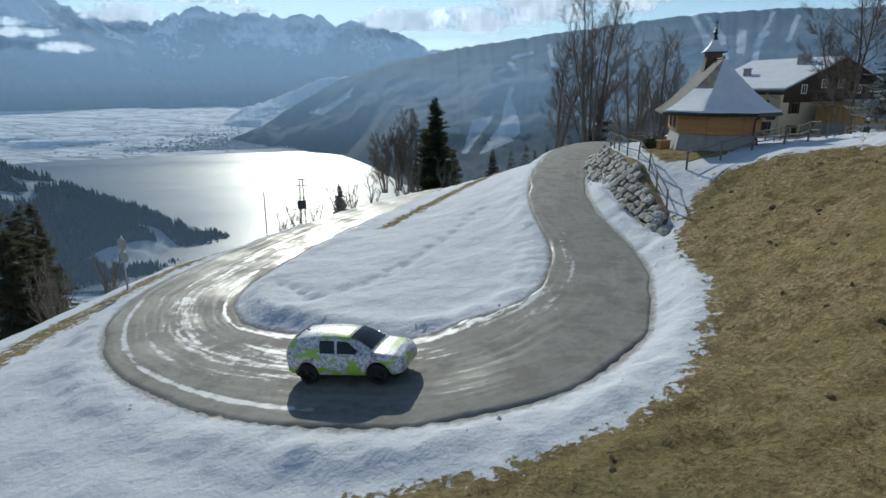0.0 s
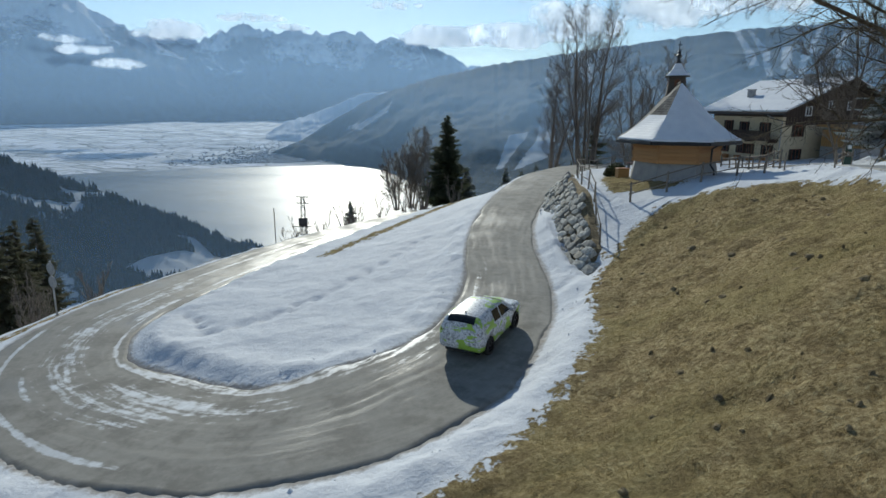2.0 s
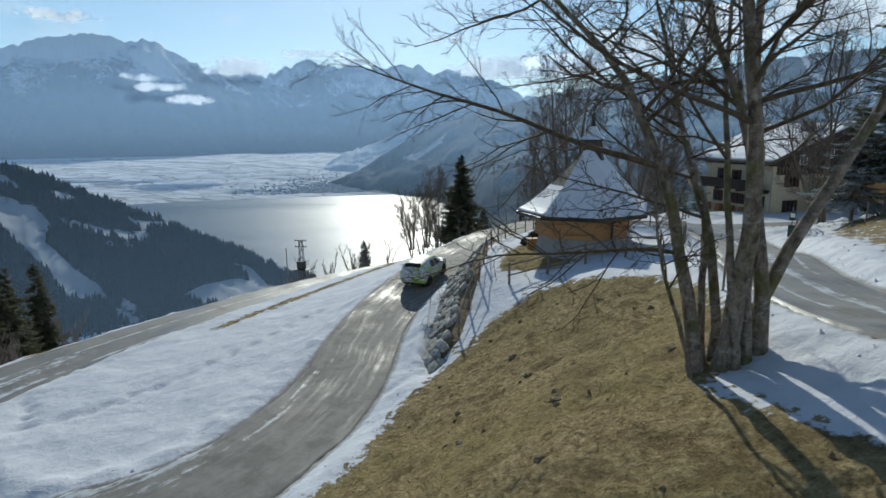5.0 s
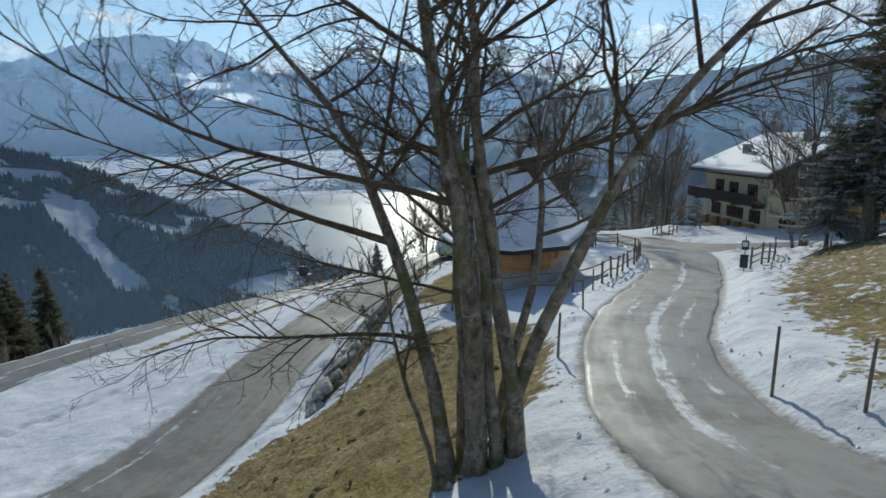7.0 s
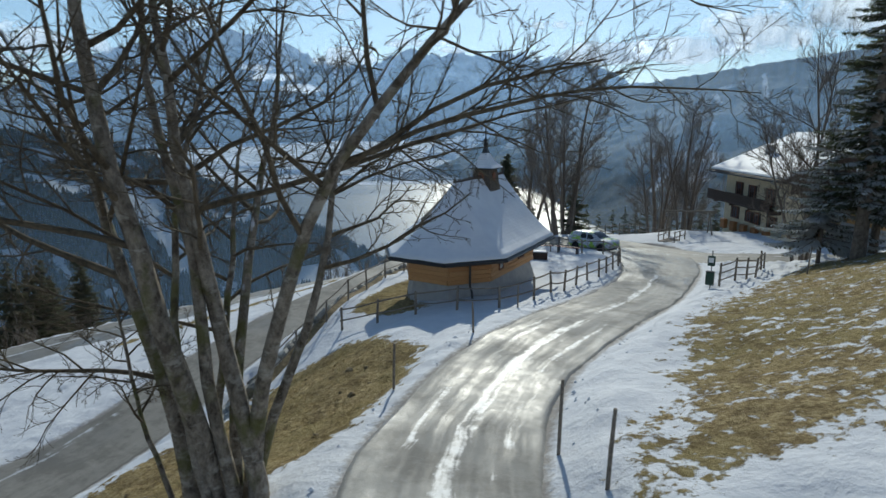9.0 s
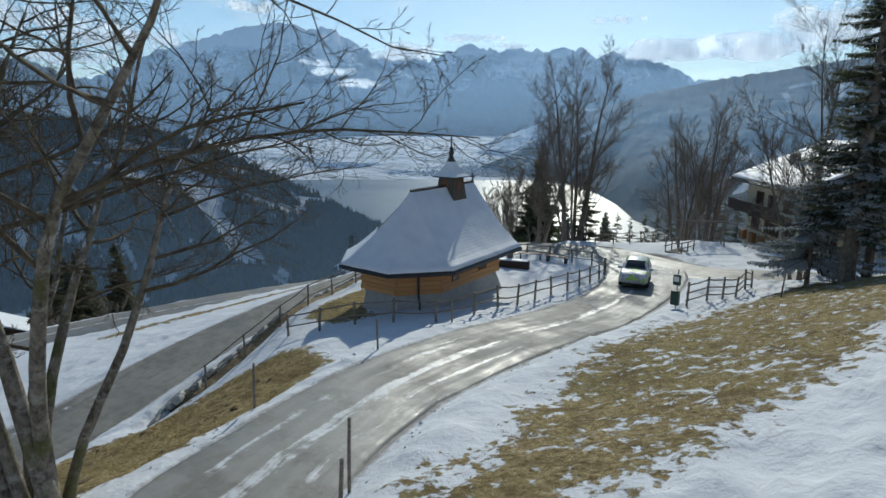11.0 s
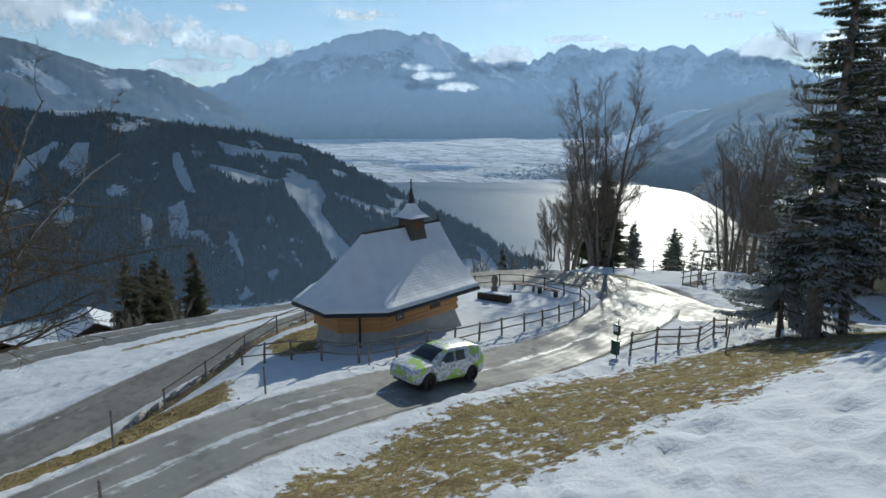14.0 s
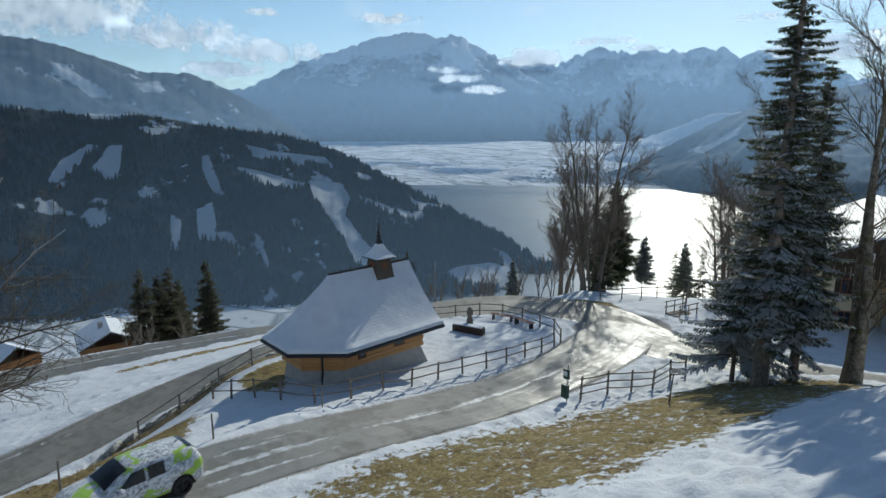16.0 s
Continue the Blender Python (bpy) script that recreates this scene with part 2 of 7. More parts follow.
def empty(name, m=None):
    ob = new(name)
    ob.empty_display_size = 0.2
    if m is not None:
        ob.matrix_world = m
    return ob


def box(bm, x0, x1, y0, y1, z0, z1, bevel=0.0, m=None):
    r = bmesh.ops.create_cube(bm, size=1.0)
    vs = r["verts"]
    for v in vs:
        v.co = Vector((x0 + (v.co.x + 0.5) * (x1 - x0), y0 + (v.co.y + 0.5) * (y1 - y0), z0 + (v.co.z + 0.5) * (z1 - z0)))
    if bevel:
        es = list({e for v in vs for e in v.link_edges})
        r = bmesh.ops.bevel(bm, geom=es, offset=bevel, segments=1, affect="EDGES", profile=0.5)
        vs = list({v for f in r["faces"] for v in f.verts} | {v for v in vs if v.is_valid})
    if m is not None:
        for v in vs:
            v.co = m @ v.co
    return vs


def tube(bm, pts, radii, sides=6, cap=True):
    """A tapered round bar along points."""
    rings = []
    n = len(pts)
    for i, p in enumerate(pts):
        d = (pts[min(i + 1, n - 1)] - pts[max(i - 1, 0)])
        d = d.normalized() if d.length > 1e-6 else Vector((0, 0, 1))
        a = d.orthogonal().normalized() if i == 0 else (rings_a - d * rings_a.dot(d)).normalized()
        rings_a = a
        b = d.cross(a)
        rings.append([bm.verts.new(p + (a * math.cos(2 * math.pi * j / sides) + b * math.sin(2 * math.pi * j / sides)) * radii[i]) for j in range(sides)])
    for r0, r1 in zip(rings, rings[1:]):
        for j in range(sides):
            bm.faces.new((r0[j], r0[(j + 1) % sides], r1[(j + 1) % sides], r1[j]))
    if cap and sides > 2:
        bm.faces.new(rings[0][::-1]), bm.faces.new(rings[-1])


# ---- lie of the land ----
def spline(pts, step=0.5):
    """A smooth line through control points, as an array of (x, y, z, half width)."""
    p = np.array(pts, float)
    out = []
    for i in range(len(p) - 1):
        p0, p1, p2, p3 = p[max(i - 1, 0)], p[i], p[i + 1], p[min(i + 2, len(p) - 1)]
        n = max(2, int(np.hypot(*(p2 - p1)[:2]) / step))
        for t in np.linspace(0, 1, n, endpoint=False):
            out.append(0.5 * (2 * p1 + (p2 - p0) * t + (2 * p0 - 5 * p1 + 4 * p2 - p3) * t * t + (3 * p1 - p0 - 3 * p2 + p3) * t ** 3))
    out.append(p[-1])
    return np.array(out)


LOWER = spline([
    (-1, 62, -11.6, 2.0), (-6.5, 50, -10.3, 2.0), (-11.6, 39, -9.8, 2.0), (-15.2, 30, -9.7, 2.0), (-17.6, 23, -9.75, 2.1),
    (-18.6, 17, -9.8, 2.3), (-16.8, 12.3, -9.8, 2.5), (-13, 9.4, -9.55, 2.9), (-9.4, 7.7, -9.1, 2.8), (-6.9, 7.4, -8.75, 2.75), (-4.5, 8.1, -8.4, 2.8),
    (-2.2, 9.9, -8.15, 2.4), (-0.8, 12.4, -7.95, 2.0), (0.1, 15.5, -7.75, 1.9), (0.35, 19, -7.45, 1.75), (0.2, 23, -7.05, 1.65),
    (0.6, 28, -6.55, 1.65), (2.2, 35, -5.95, 1.8), (5.2, 43, -5.5, 2.1), (10, 49.5, -5.5, 2.6), (15.5, 52.3, -5.9, 2.9), (20, 50.3, -5.85, 2.5), (23.2, 47.6, -5.45, 1.8), (26, 46.0, -5.12, 1.2)])
UPPER = spline([
    (19.5, 51.5, -5.85, 2.6), (20.2, 44, -5.05, 2.4), (20.3, 39, -4.6, 2.1), (19.8, 34, -4.25, 1.8), (18.7, 28.5, -3.65, 1.75), (17.3, 22, -2.65, 1.65),
    (16.1, 17, -2.25, 1.6), (15.9, 13, -2.05, 1.6), (16.4, 9.5, -1.75, 1.6), (18.2, 6.4, -1.35, 1.6), (21, 3.4, -0.8, 1.6), (25, 0.6, -0.1, 1.6), (31, -3, 1.0, 1.6), (45, -9, 3.0, 1.6)])
SIDE = spline([(19, 48.5, -5.6, 2.6), (24, 46.2, -5.2, 2.1), (30, 45.3, -4.7, 1.9), (40, 45.5, -4.2, 1.9), (60, 48, -3.0, 1.9)])

# heights that the slopes pass through, by part of the hill
HILL = [(-9.2, 17.4, -8.85), (-8.5, 25.6, -8.5), (-2.8, 17.1, -7.9), (-4, 35, -7.6), (-5.9, 3.3, -8.75), (2.8, 6.9, -7.2), (4.3, 12.9, -6.95), (4.0, 18.4, -7.2), (-14, 3, -9.7), (-23, 10, -10.4)]
BANK = [(7.2, 20, -5.5), (9.6, 17.8, -4.0), (8.3, 7.2, -3.8), (5.8, 6.5, -5.2), (10.8, 20.9, -3.3), (13.3, 10.5, -2.4), (11.8, 8.3, -2.85), (6.6, 0, -5.0), (12, -8, -2.2), (0, -6, -8.0)]
YARD = [(6.5, 24, -4.85), (8, 31, -4.35), (7, 37, -4.6), (12.6, 38, -4.35), (16.1, 25.7, -3.2), (13.2, 20.2, -2.95), (13, 26.5, -3.6), (13.5, 44, -5.0), (10.5, 43, -5.0), (5.4, 24, -5.45), (5.6, 26, -4.65), (5.5, 28.5, -4.45), (5.5, 32, -4.4), (5.3, 21.6, -6.15)]
EAST = [(20.8, 16.7, -1.75), (22.7, 14.7, -0.75), (22.5, 32.6, -4.0), (25.4, 36.3, -4.1), (24.65, 28.4, -2.7), (27.6, 20.9, 0.15), (30.3, 36.4, -2.5), (33, 41, -3.0), (36, 30, 1.6), (40, 15, 5.0), (30, 8, 2.6), (50, 30, 9.0)]
NORTH = [(20, 55.8, -6.3), (22.8, 62, -5.9), (11, 62, -7.0), (4, 56, -8.6), (30, 66, -6.2), (40, 60, -4.8), (0, 75, -14), (15, 80, -12), (30, 85, -12)]
OUTER = [(-26, 17, -11.6), (-24.5, 28, -11.6), (-20, 38, -11.9), (-12, 52, -12.6), (-38, 20, -17), (-30, 55, -20), (-35, 0, -15), (-30, 85, -26), (-44, 112, -33), (70, 0, 16), (70, 60, 8), (20, -40, -4), (-30, -30, -16), (60, -40, 10), (-60, 60, -34)]


def thin_plate():
    roads = [LOWER[::7, :3], UPPER[::7, :3], SIDE[::9, :3]]
    p = np.vstack([np.array(HILL + BANK + YARD + EAST + NORTH + OUTER)] + roads)
    n = len(p)
    d = np.hypot(p[:, None, 0] - p[None, :, 0], p[:, None, 1] - p[None, :, 1])
    a = np.zeros((n + 3, n + 3))
    a[:n, :n] = d - 0.05 * np.eye(n)
    a[:n, n], a[n, :n] = 1, 1
    a[:n, n + 1:], a[n + 1:, :n] = p[:, :2], p[:, :2].T
    w = np.linalg.solve(a, np.r_[p[:, 2], 0, 0, 0])
    return p, w


_P, _W = thin_plate()


def base_height(x, y):
    x, y = np.asarray(x, float), np.asarray(y, float)
    z = _W[-3] + _W[-2] * x + _W[-1] * y
    for (px, py, _), w in zip(_P, _W):
        z = z + w * np.hypot(x - px, y - py)
    return z


def nearest(line, x, y):
    """Distance to a line, its height and half width there."""
    best, z, w = np.full(x.shape, 1e9), np.zeros(x.shape), np.ones(x.shape)
    for px, py, pz, pw in line:
        d = np.hypot(x - px, y - py)
        c = d < best
        best, z, w = np.where(c, d, best), np.where(c, pz, z), np.where(c, pw, w)
    return best, z, w


def value_noise(x, y, seed):
    """Smooth random relief between 0 and 1."""
    xi, yi = np.floor(x).astype(np.int64), np.floor(y).astype(np.int64)
    fx, fy = x - xi, y - yi
    fx, fy = fx * fx * (3 - 2 * fx), fy * fy * (3 - 2 * fy)

    def h(i, j):
        v = np.sin(i * 127.1 + j * 311.7 + seed * 74.7) * 43758.5453
        return v - np.floor(v)

    return (h(xi, yi) * (1 - fx) + h(xi + 1, yi) * fx) * (1 - fy) + (h(xi, yi + 1) * (1 - fx) + h(xi + 1, yi + 1) * fx) * fy


def fractal(x, y, seed, octaves=4, gain=0.5):
    s, a, t = 0.0, 1.0, 0.0
    for o in range(octaves):
        s = s + a * value_noise(x * 2 ** o, y * 2 ** o, seed + o)
        t += a
        a *= gain
    return s / t


def smooth(a, b, x):
    t = np.clip((x - a) / (b - a), 0, 1)
    return t * t * (3 - 2 * t)

GRASS = {
    "bank": [(-14, -1), (-9, 1.9), (-5.1, 2.5), (-2.3, 3.35), (-0.2, 4.9), (1.84, 8.3), (3.3, 11.9), (3.4, 14.6), (4.3, 17.8), (6.1, 20.8), (7.8, 22.0), (9.9, 21.1), (12.6, 18.7),
             (13.3, 16), (13.4, 12.5), (12.4, 10.4), (11.6, 8.6), (12.6, 6.6), (14.6, 4), (17, -2), (26, -14), (0, -30), (-30, -20)],
    "east": [(19.6, 9.5), (20.2, 14), (20.9, 20.4), (22.3, 25.5), (24.4, 31), (26.2, 35.5), (29, 39.5), (33, 40.5), (34.5, 37), (32.6, 32.6), (31.2, 28.4), (29.9, 24.2), (27.5, 19.4), (25.0, 15.4), (22.5, 12.0)],
    "apse": [(6.2, 25.6), (6.4, 29.5), (7.4, 33), (8.4, 33), (8.4, 27.6), (10.5, 25.6), (9, 24.6)],
    "verge": [(-9.8, 27.0), (-6.2, 34.5), (-2.2, 43), (1, 50), (0.4, 50.4), (-3.4, 43.4), (-7.4, 34.6), (-10.6, 27.2)],
    "rim": [(-23.5, 9), (-23.8, 16), (-23.2, 24), (-20.5, 32), (-21.3, 33), (-24.8, 25), (-26, 16), (-25.5, 8)],
    "playground": [(17.5, 55), (15.5, 57.5), (11.5, 57), (13, 54.8)],
}


def inside_by(poly, x, y):
    """Distance inside (+) or outside (-) of a polygon."""
    n = len(poly)
    ins, best = np.zeros(x.shape, bool), np.full(x.shape, 1e9)
    for i in range(n):
        (x0, y0), (x1, y1) = poly[i], poly[(i + 1) % n]
        c = ((y0 > y) != (y1 > y)) & (x < (x1 - x0) * (y - y0) / ((y1 - y0) if y1 != y0 else 1e-9) + x0)
        ins ^= c
        t = np.clip(((x - x0) * (x1 - x0) + (y - y0) * (y1 - y0)) / ((x1 - x0) ** 2 + (y1 - y0) ** 2), 0, 1)
        best = np.minimum(best, np.hypot(x - x0 - t * (x1 - x0), y - y0 - t * (y1 - y0)))
    return np.where(ins, best, -best)


# foot of the dry-stone wall and the edge of the yard above it
WALL_FOOT = [(4.0, 18.3), (3.25, 19.7), (2.95, 22), (2.8, 25), (2.9, 29), (3.4, 33), (4.7, 38)]
YARD_EDGE = [(4.5, 18.8), (4.5, 20.2), (4.65, 22), (4.75, 24), (4.9, 26), (4.85, 28.5), (4.9, 32), (5.8, 37.5), (7, 40), (9.5, 44), (14, 44), (13, 30), (12, 24), (8, 21)]


def trail(pts, step, seed):
    """Single footprints along a line, left and right in turn."""
    rng = random.Random(seed)
    p = np.array(pts, float)
    s = np.r_[0, np.cumsum(np.hypot(*np.diff(p, axis=0).T))]
    out = []
    for i, q in enumerate(np.arange(0, s[-1], step)):
        out.append((float(np.interp(q, s, p[:, 0])) + 0.16 * (-1) ** i + rng.uniform(-0.08, 0.08), float(np.interp(q, s, p[:, 1])) + rng.uniform(-0.1, 0.1)))
    return out


FOOTPRINTS = trail([(-12.3, 15.4), (-10, 16.8), (-8.2, 19.2), (-6, 23), (-4.2, 28)], 0.62, 1) + trail([(-15.2, 18.2), (-13.4, 17.0), (-12.2, 15.2)], 0.45, 2)


def land(x, y):
    """Ground height, share of grass and share of road dirt at each place."""
    x, y = np.asarray(x, float), np.asarray(y, float)
    z = base_height(x, y)
    grass = np.zeros(x.shape)
    for key, poly in GRASS.items():
        sd = inside_by(poly, x, y)
        width = {"bank": 1.0, "east": 2.4, "verge": 1.1, "rim": 2.2}.get(key, 0.7)
        top = {"east": 0.61, "rim": 0.58, "verge": 0.8}.get(key, 1.0)
        grass = np.maximum(grass, np.clip(0.5 + 0.5 * sd / width, 0, top))
    near = np.full(x.shape, 1e9)
    flat = np.zeros(x.shape)
    zr = np.zeros(x.shape)
    for line in (LOWER, UPPER, SIDE):
        d, rz, w = nearest(line, x, y)
        e = d - w
        f = 1 - smooth(-0.1, 1.6, e)
        c = f > flat
        flat, zr = np.where(c, f, flat), np.where(c, rz, zr)
        near = np.minimum(near, e)
    lumps = fractal(x * 0.9, y * 0.9, 3, 4, 0.6)
    bank = np.exp(-((near - 1.1) / 0.75) ** 2) * (0.10 + 0.26 * (lumps - 0.25)) * (near > 0)
    bank = bank * (1 - 0.75 * smooth(0.45, 0.9, grass))
    z = z * (1 - flat) + (zr - 0.06 - 0.16 * smooth(0.05, -0.35, near)) * flat
    snow_lump = (fractal(x * 0.55, y * 0.55, 11, 5, 0.55) - 0.5) * 0.26 * (1 - smooth(0.3, 0.8, grass))
    tufts = (fractal(x * 2.3, y * 2.3, 23, 4, 0.7) - 0.5) * 0.40 * smooth(0.3, 0.8, grass)
    drift = (fractal(x * 0.8 + y * 0.25, y * 0.45 - x * 0.2, 41, 5, 0.6) - 0.5) * 0.36 * (1 - smooth(0.25, 0.6, grass)) * smooth(19, 24, x) * (1 - smooth(45, 50, y))
    ripple = (fractal(x * 3.4 + y * 1.2, y * 1.5 - x * 0.6, 61, 2, 0.5) - 0.5) * 0.42 * (1 - smooth(0.25, 0.6, grass)) * smooth(19, 24, x) * (1 - smooth(45, 50, y))
    snow_lump = snow_lump + drift + ripple
    off = smooth(0.1, 1.3, near)
    crumbs = (fractal(x * 2.3, y * 2.3, 51, 3, 0.6) - 0.5) * 0.26 * np.exp(-((near - 1.0) / 1.0) ** 2) * (1 - smooth(0.3, 0.7, grass)) * smooth(0.1, 0.4, near)
    z = z + (snow_lump + tufts) * off + bank + crumbs
    for px, py in FOOTPRINTS:
        z = z - 0.17 * np.exp(-((x - px) ** 2 + (y - py) ** 2) / 0.06)
    # the yard keeps its height up to the back of the retaining wall
    strip = inside_by(WALL_FOOT + YARD_EDGE[7::-1], x, y)
    z = z - 0.5 * smooth(-0.05, 0.35, strip)
    step = smooth(-0.1, 0.4, inside_by(YARD_EDGE, x, y))
    yard = base_height(x + 0.35, y) - 0.1 + snow_lump * 0.5
    z = np.where(x < 9, z * (1 - step) + np.maximum(z, yard) * step, z)
    grass = np.maximum(grass, np.where(x < 6, step, 0) * np.clip(0.95 - inside_by(YARD_EDGE, x, y) * 1.3, 0, 1))
    dirt = np.exp(-(np.clip(near, 0, 9) / 0.42) ** 2) * 0.85
    return z, grass, dirt, near


def zg(x, y):
    return float(land(np.array([x]), np.array([y]))[0][0])


def build_ground():
    def axis(lo, a, b, hi, step):
        inner = np.arange(a, b + 1e-6, step)
        left = a - np.cumsum(step * 1.22 ** np.arange(1, 60))
        right = b + np.cumsum(step * 1.22 ** np.arange(1, 60))
        return np.r_[left[left > lo][::-1], inner, right[right < hi]]

    xs, ys = axis(-900, -27, 36, 900, 0.24), axis(-500, -6, 58, 700, 0.24)
    X, Y = np.meshgrid(xs, ys)
    Z, G, D, N = land(X.ravel(), Y.ravel())
    # far from the road the hill falls to the valley and climbs behind the camera
    x, y = X.ravel(), Y.ravel()
    r = np.hypot(x - 5, y - 25)
    far = smooth(70, 160, r)
    slope = -20 - 0.45 * np.clip(y * 0.75 - x * 0.66 + 5, -400, 900) + (fractal(x / 40, y / 40, 5) - 0.5) * 20
    Z = Z * (1 - far) + slope * far
    nx, ny = len(xs), len(ys)
    verts = np.c_[x, y, Z]
    i = np.arange(nx * ny).reshape(ny, nx)
    faces = np.stack([i[:-1, :-1], i[:-1, 1:], i[1:, 1:], i[1:, :-1]], -1).reshape(-1, 4)
    me = bpy.data.meshes.new("ground")
    me.vertices.add(len(verts))
    me.vertices.foreach_set("co", verts.ravel())
    me.loops.add(faces.size)
    me.loops.foreach_set("vertex_index", faces.ravel())
    me.polygons.add(len(faces))
    me.polygons.foreach_set("loop_start", np.arange(0, faces.size, 4))
    me.update(calc_edges=True)
    me.polygons.foreach_set("use_smooth", np.ones(len(faces), bool))
    for key, val in (("grass", G), ("dirt", D)):
        me.attributes.new(key, "FLOAT", "POINT").data.foreach_set("value", val.astype(np.float32))
    me.materials.append(M["ground"])
    tagged(new("ground", me), "snow-covered hillside with bare patches of yellow winter grass", "ground", kind="structure")


build_ground()


def build_road(name, line, material, label, ice, lift=0.0, across=44, wet=((0, 0.5), (1, 0.5))):
    """A road strip with crown and ragged edges. ice: strips as (from, to, across, width, strength), lengths as shares of the way."""
    n = len(line)
    t = np.gradient(line[:, :2], axis=0)
    t /= np.linalg.norm(t, axis=1)[:, None]
    nrm = np.c_[-t[:, 1], t[:, 0]]
    s = np.r_[0, np.cumsum(np.hypot(*np.diff(line[:, :2], axis=0).T))]
    verts, uv, fr, wt = [], [], [], []
    for i in range(n):
        for j in range(across + 1):
            q = 2 * j / across - 1
            rag = 1.0 + (0.10 * (value_noise(np.array(s[i] * 0.9), np.array(7.0 * (q > 0)), 3) - 0.5) if abs(q) > 0.9 else 0)
            wob = 0.02 * (value_noise(np.array(s[i] * 0.7), np.array(q * 4.0), 9) - 0.5)
            p = line[i, :2] + nrm[i] * q * (line[i, 3] + 0.12) * rag
            verts.append((p[0], p[1], line[i, 2] + lift + 0.03 * (1 - q * q) + wob - (0.09 if abs(q) > 0.97 else 0)))
            uv.append((q * line[i, 3], s[i]))
            f = 0.0
            for a, b, c, w, k in ice:
                u = i / (n - 1)
                if a - 0.03 < u < b + 0.03:
                    edge = min(1, (u - a) / 0.03 + 1, (b - u) / 0.03 + 1)
                    f = max(f, k * edge * math.exp(-((q - c) / w) ** 2))
            fr.append(f)
            wt.append(float(np.interp(i / (n - 1), [w[0] for w in wet], [w[1] for w in wet])))
    faces = [(i * (across + 1) + j, i * (across + 1) + j + 1, (i + 1) * (across + 1) + j + 1, (i + 1) * (across + 1) + j) for i in range(n - 1) for j in range(across)]
    ob = mesh_ob(name, verts, [f[::-1] for f in faces], material, smooth=True)
    me = ob.data
    layer = me.uv_layers.new(name="UVMap")
    for lp in me.loops:
        layer.data[lp.index].uv = uv[lp.vertex_index]
    me.attributes.new("ice", "FLOAT", "POINT").data.foreach_set("value", np.array(fr, np.float32))
    me.attributes.new("wet", "FLOAT", "POINT").data.foreach_set("value", np.array(wt, np.float32))
    tagged(ob, label, "road", kind="structure")


# the strip from 0.53 to 0.61 puts wet glare into pale ice colour
build_road("road", LOWER, M["road"], "worn grey asphalt hairpin road, wet, with strips of ice", [(0.0, 0.36, -0.2, 0.13, 0.5), (0.0, 0.36, 0.70, 0.12, 0.6), (0.37, 0.455, 0.82, 0.06, 0.72), (0.44, 0.55, 0.88, 0.2, 0.6), (0.53, 0.61, 0.55, 0.22, 0.45), (0.38, 0.465, -0.72, 0.06, 0.75), (0.32, 0.46, 0.1, 0.5, 0.5), (0.44, 0.49, 0.4, 0.3, 0.55), (0.38, 0.46, -0.38, 0.05, 0.45)], wet=((0, 0.9), (0.3, 0.8), (0.42, 0.6), (0.5, 0.35), (0.56, 0.55), (0.66, 0.6), (0.8, 0.5), (0.9, 0.85), (1, 0.85)))
build_road("road", UPPER, M["road_icy"], "narrow grey lane beside the chapel, wet with melting ice", [(0.2, 0.36, 0.0, 0.16, 0.55), (0.4, 0.56, 0.05, 0.18, 0.62), (0.38, 0.54, -0.5, 0.2, 0.42), (0.38, 0.54, 0.55, 0.2, 0.42), (0.6, 0.9, -0.1, 0.3, 0.5), (0.0, 0.12, 0.5, 0.25, 0.4)], 0.012, wet=((0, 0.92), (0.2, 0.85), (0.3, 0.55), (0.38, 0.72), (0.5, 0.84), (0.6, 0.45), (1, 0.3)))
build_road("road", SIDE, M["road"], "grey asphalt lane towards the farmhouse", [(0.0, 0.3, 0.5, 0.25, 0.4)], 0.006, wet=((0, 1.0), (0.4, 0.6), (1, 0.4)))


# ---- lake, valley floor and mountains ----
CENTRE = Vector((15, 0, 4))
HILL_CLEARINGS = [
    [(-47.5, -4.9), (-44.3, -5.2), (-43.2, -6.9), (-43.9, -8.1), (-42.5, -10.1), (-40.5, -12.3), (-40.0, -13.7), (-43.0, -12.9), (-44.0, -10.6), (-45.5, -8.4), (-46.7, -6.8)],
    [(-69.1, 2.3), (-65.8, 1.7), (-62.3, 1.5), (-61.6, 1.0), (-63.7, 0.5), (-65.2, 0.6), (-66.3, 1.1), (-69.1, 1.8)],
    [(-34.4, -13.9), (-32.4, -13.1), (-29.3, -12.8), (-26.2, -13.8), (-23.4, -14.7), (-26.5, -15.4), (-32.6, -14.9)],
    [(-29.6, -11.4), (-28.1, -11.8), (-26.5, -13.9), (-27.6, -13.8)],
    [(-68.6, -4.4), (-67.5, -2.7), (-65.4, -1.4), (-64.7, -1.6), (-66.7, -3.6), (-67.9, -4.5)],
    [(-65.5, -3.6), (-63.9, -1.5), (-62.9, -1.6), (-63.3, -4.2), (-64.2, -4.5)]]
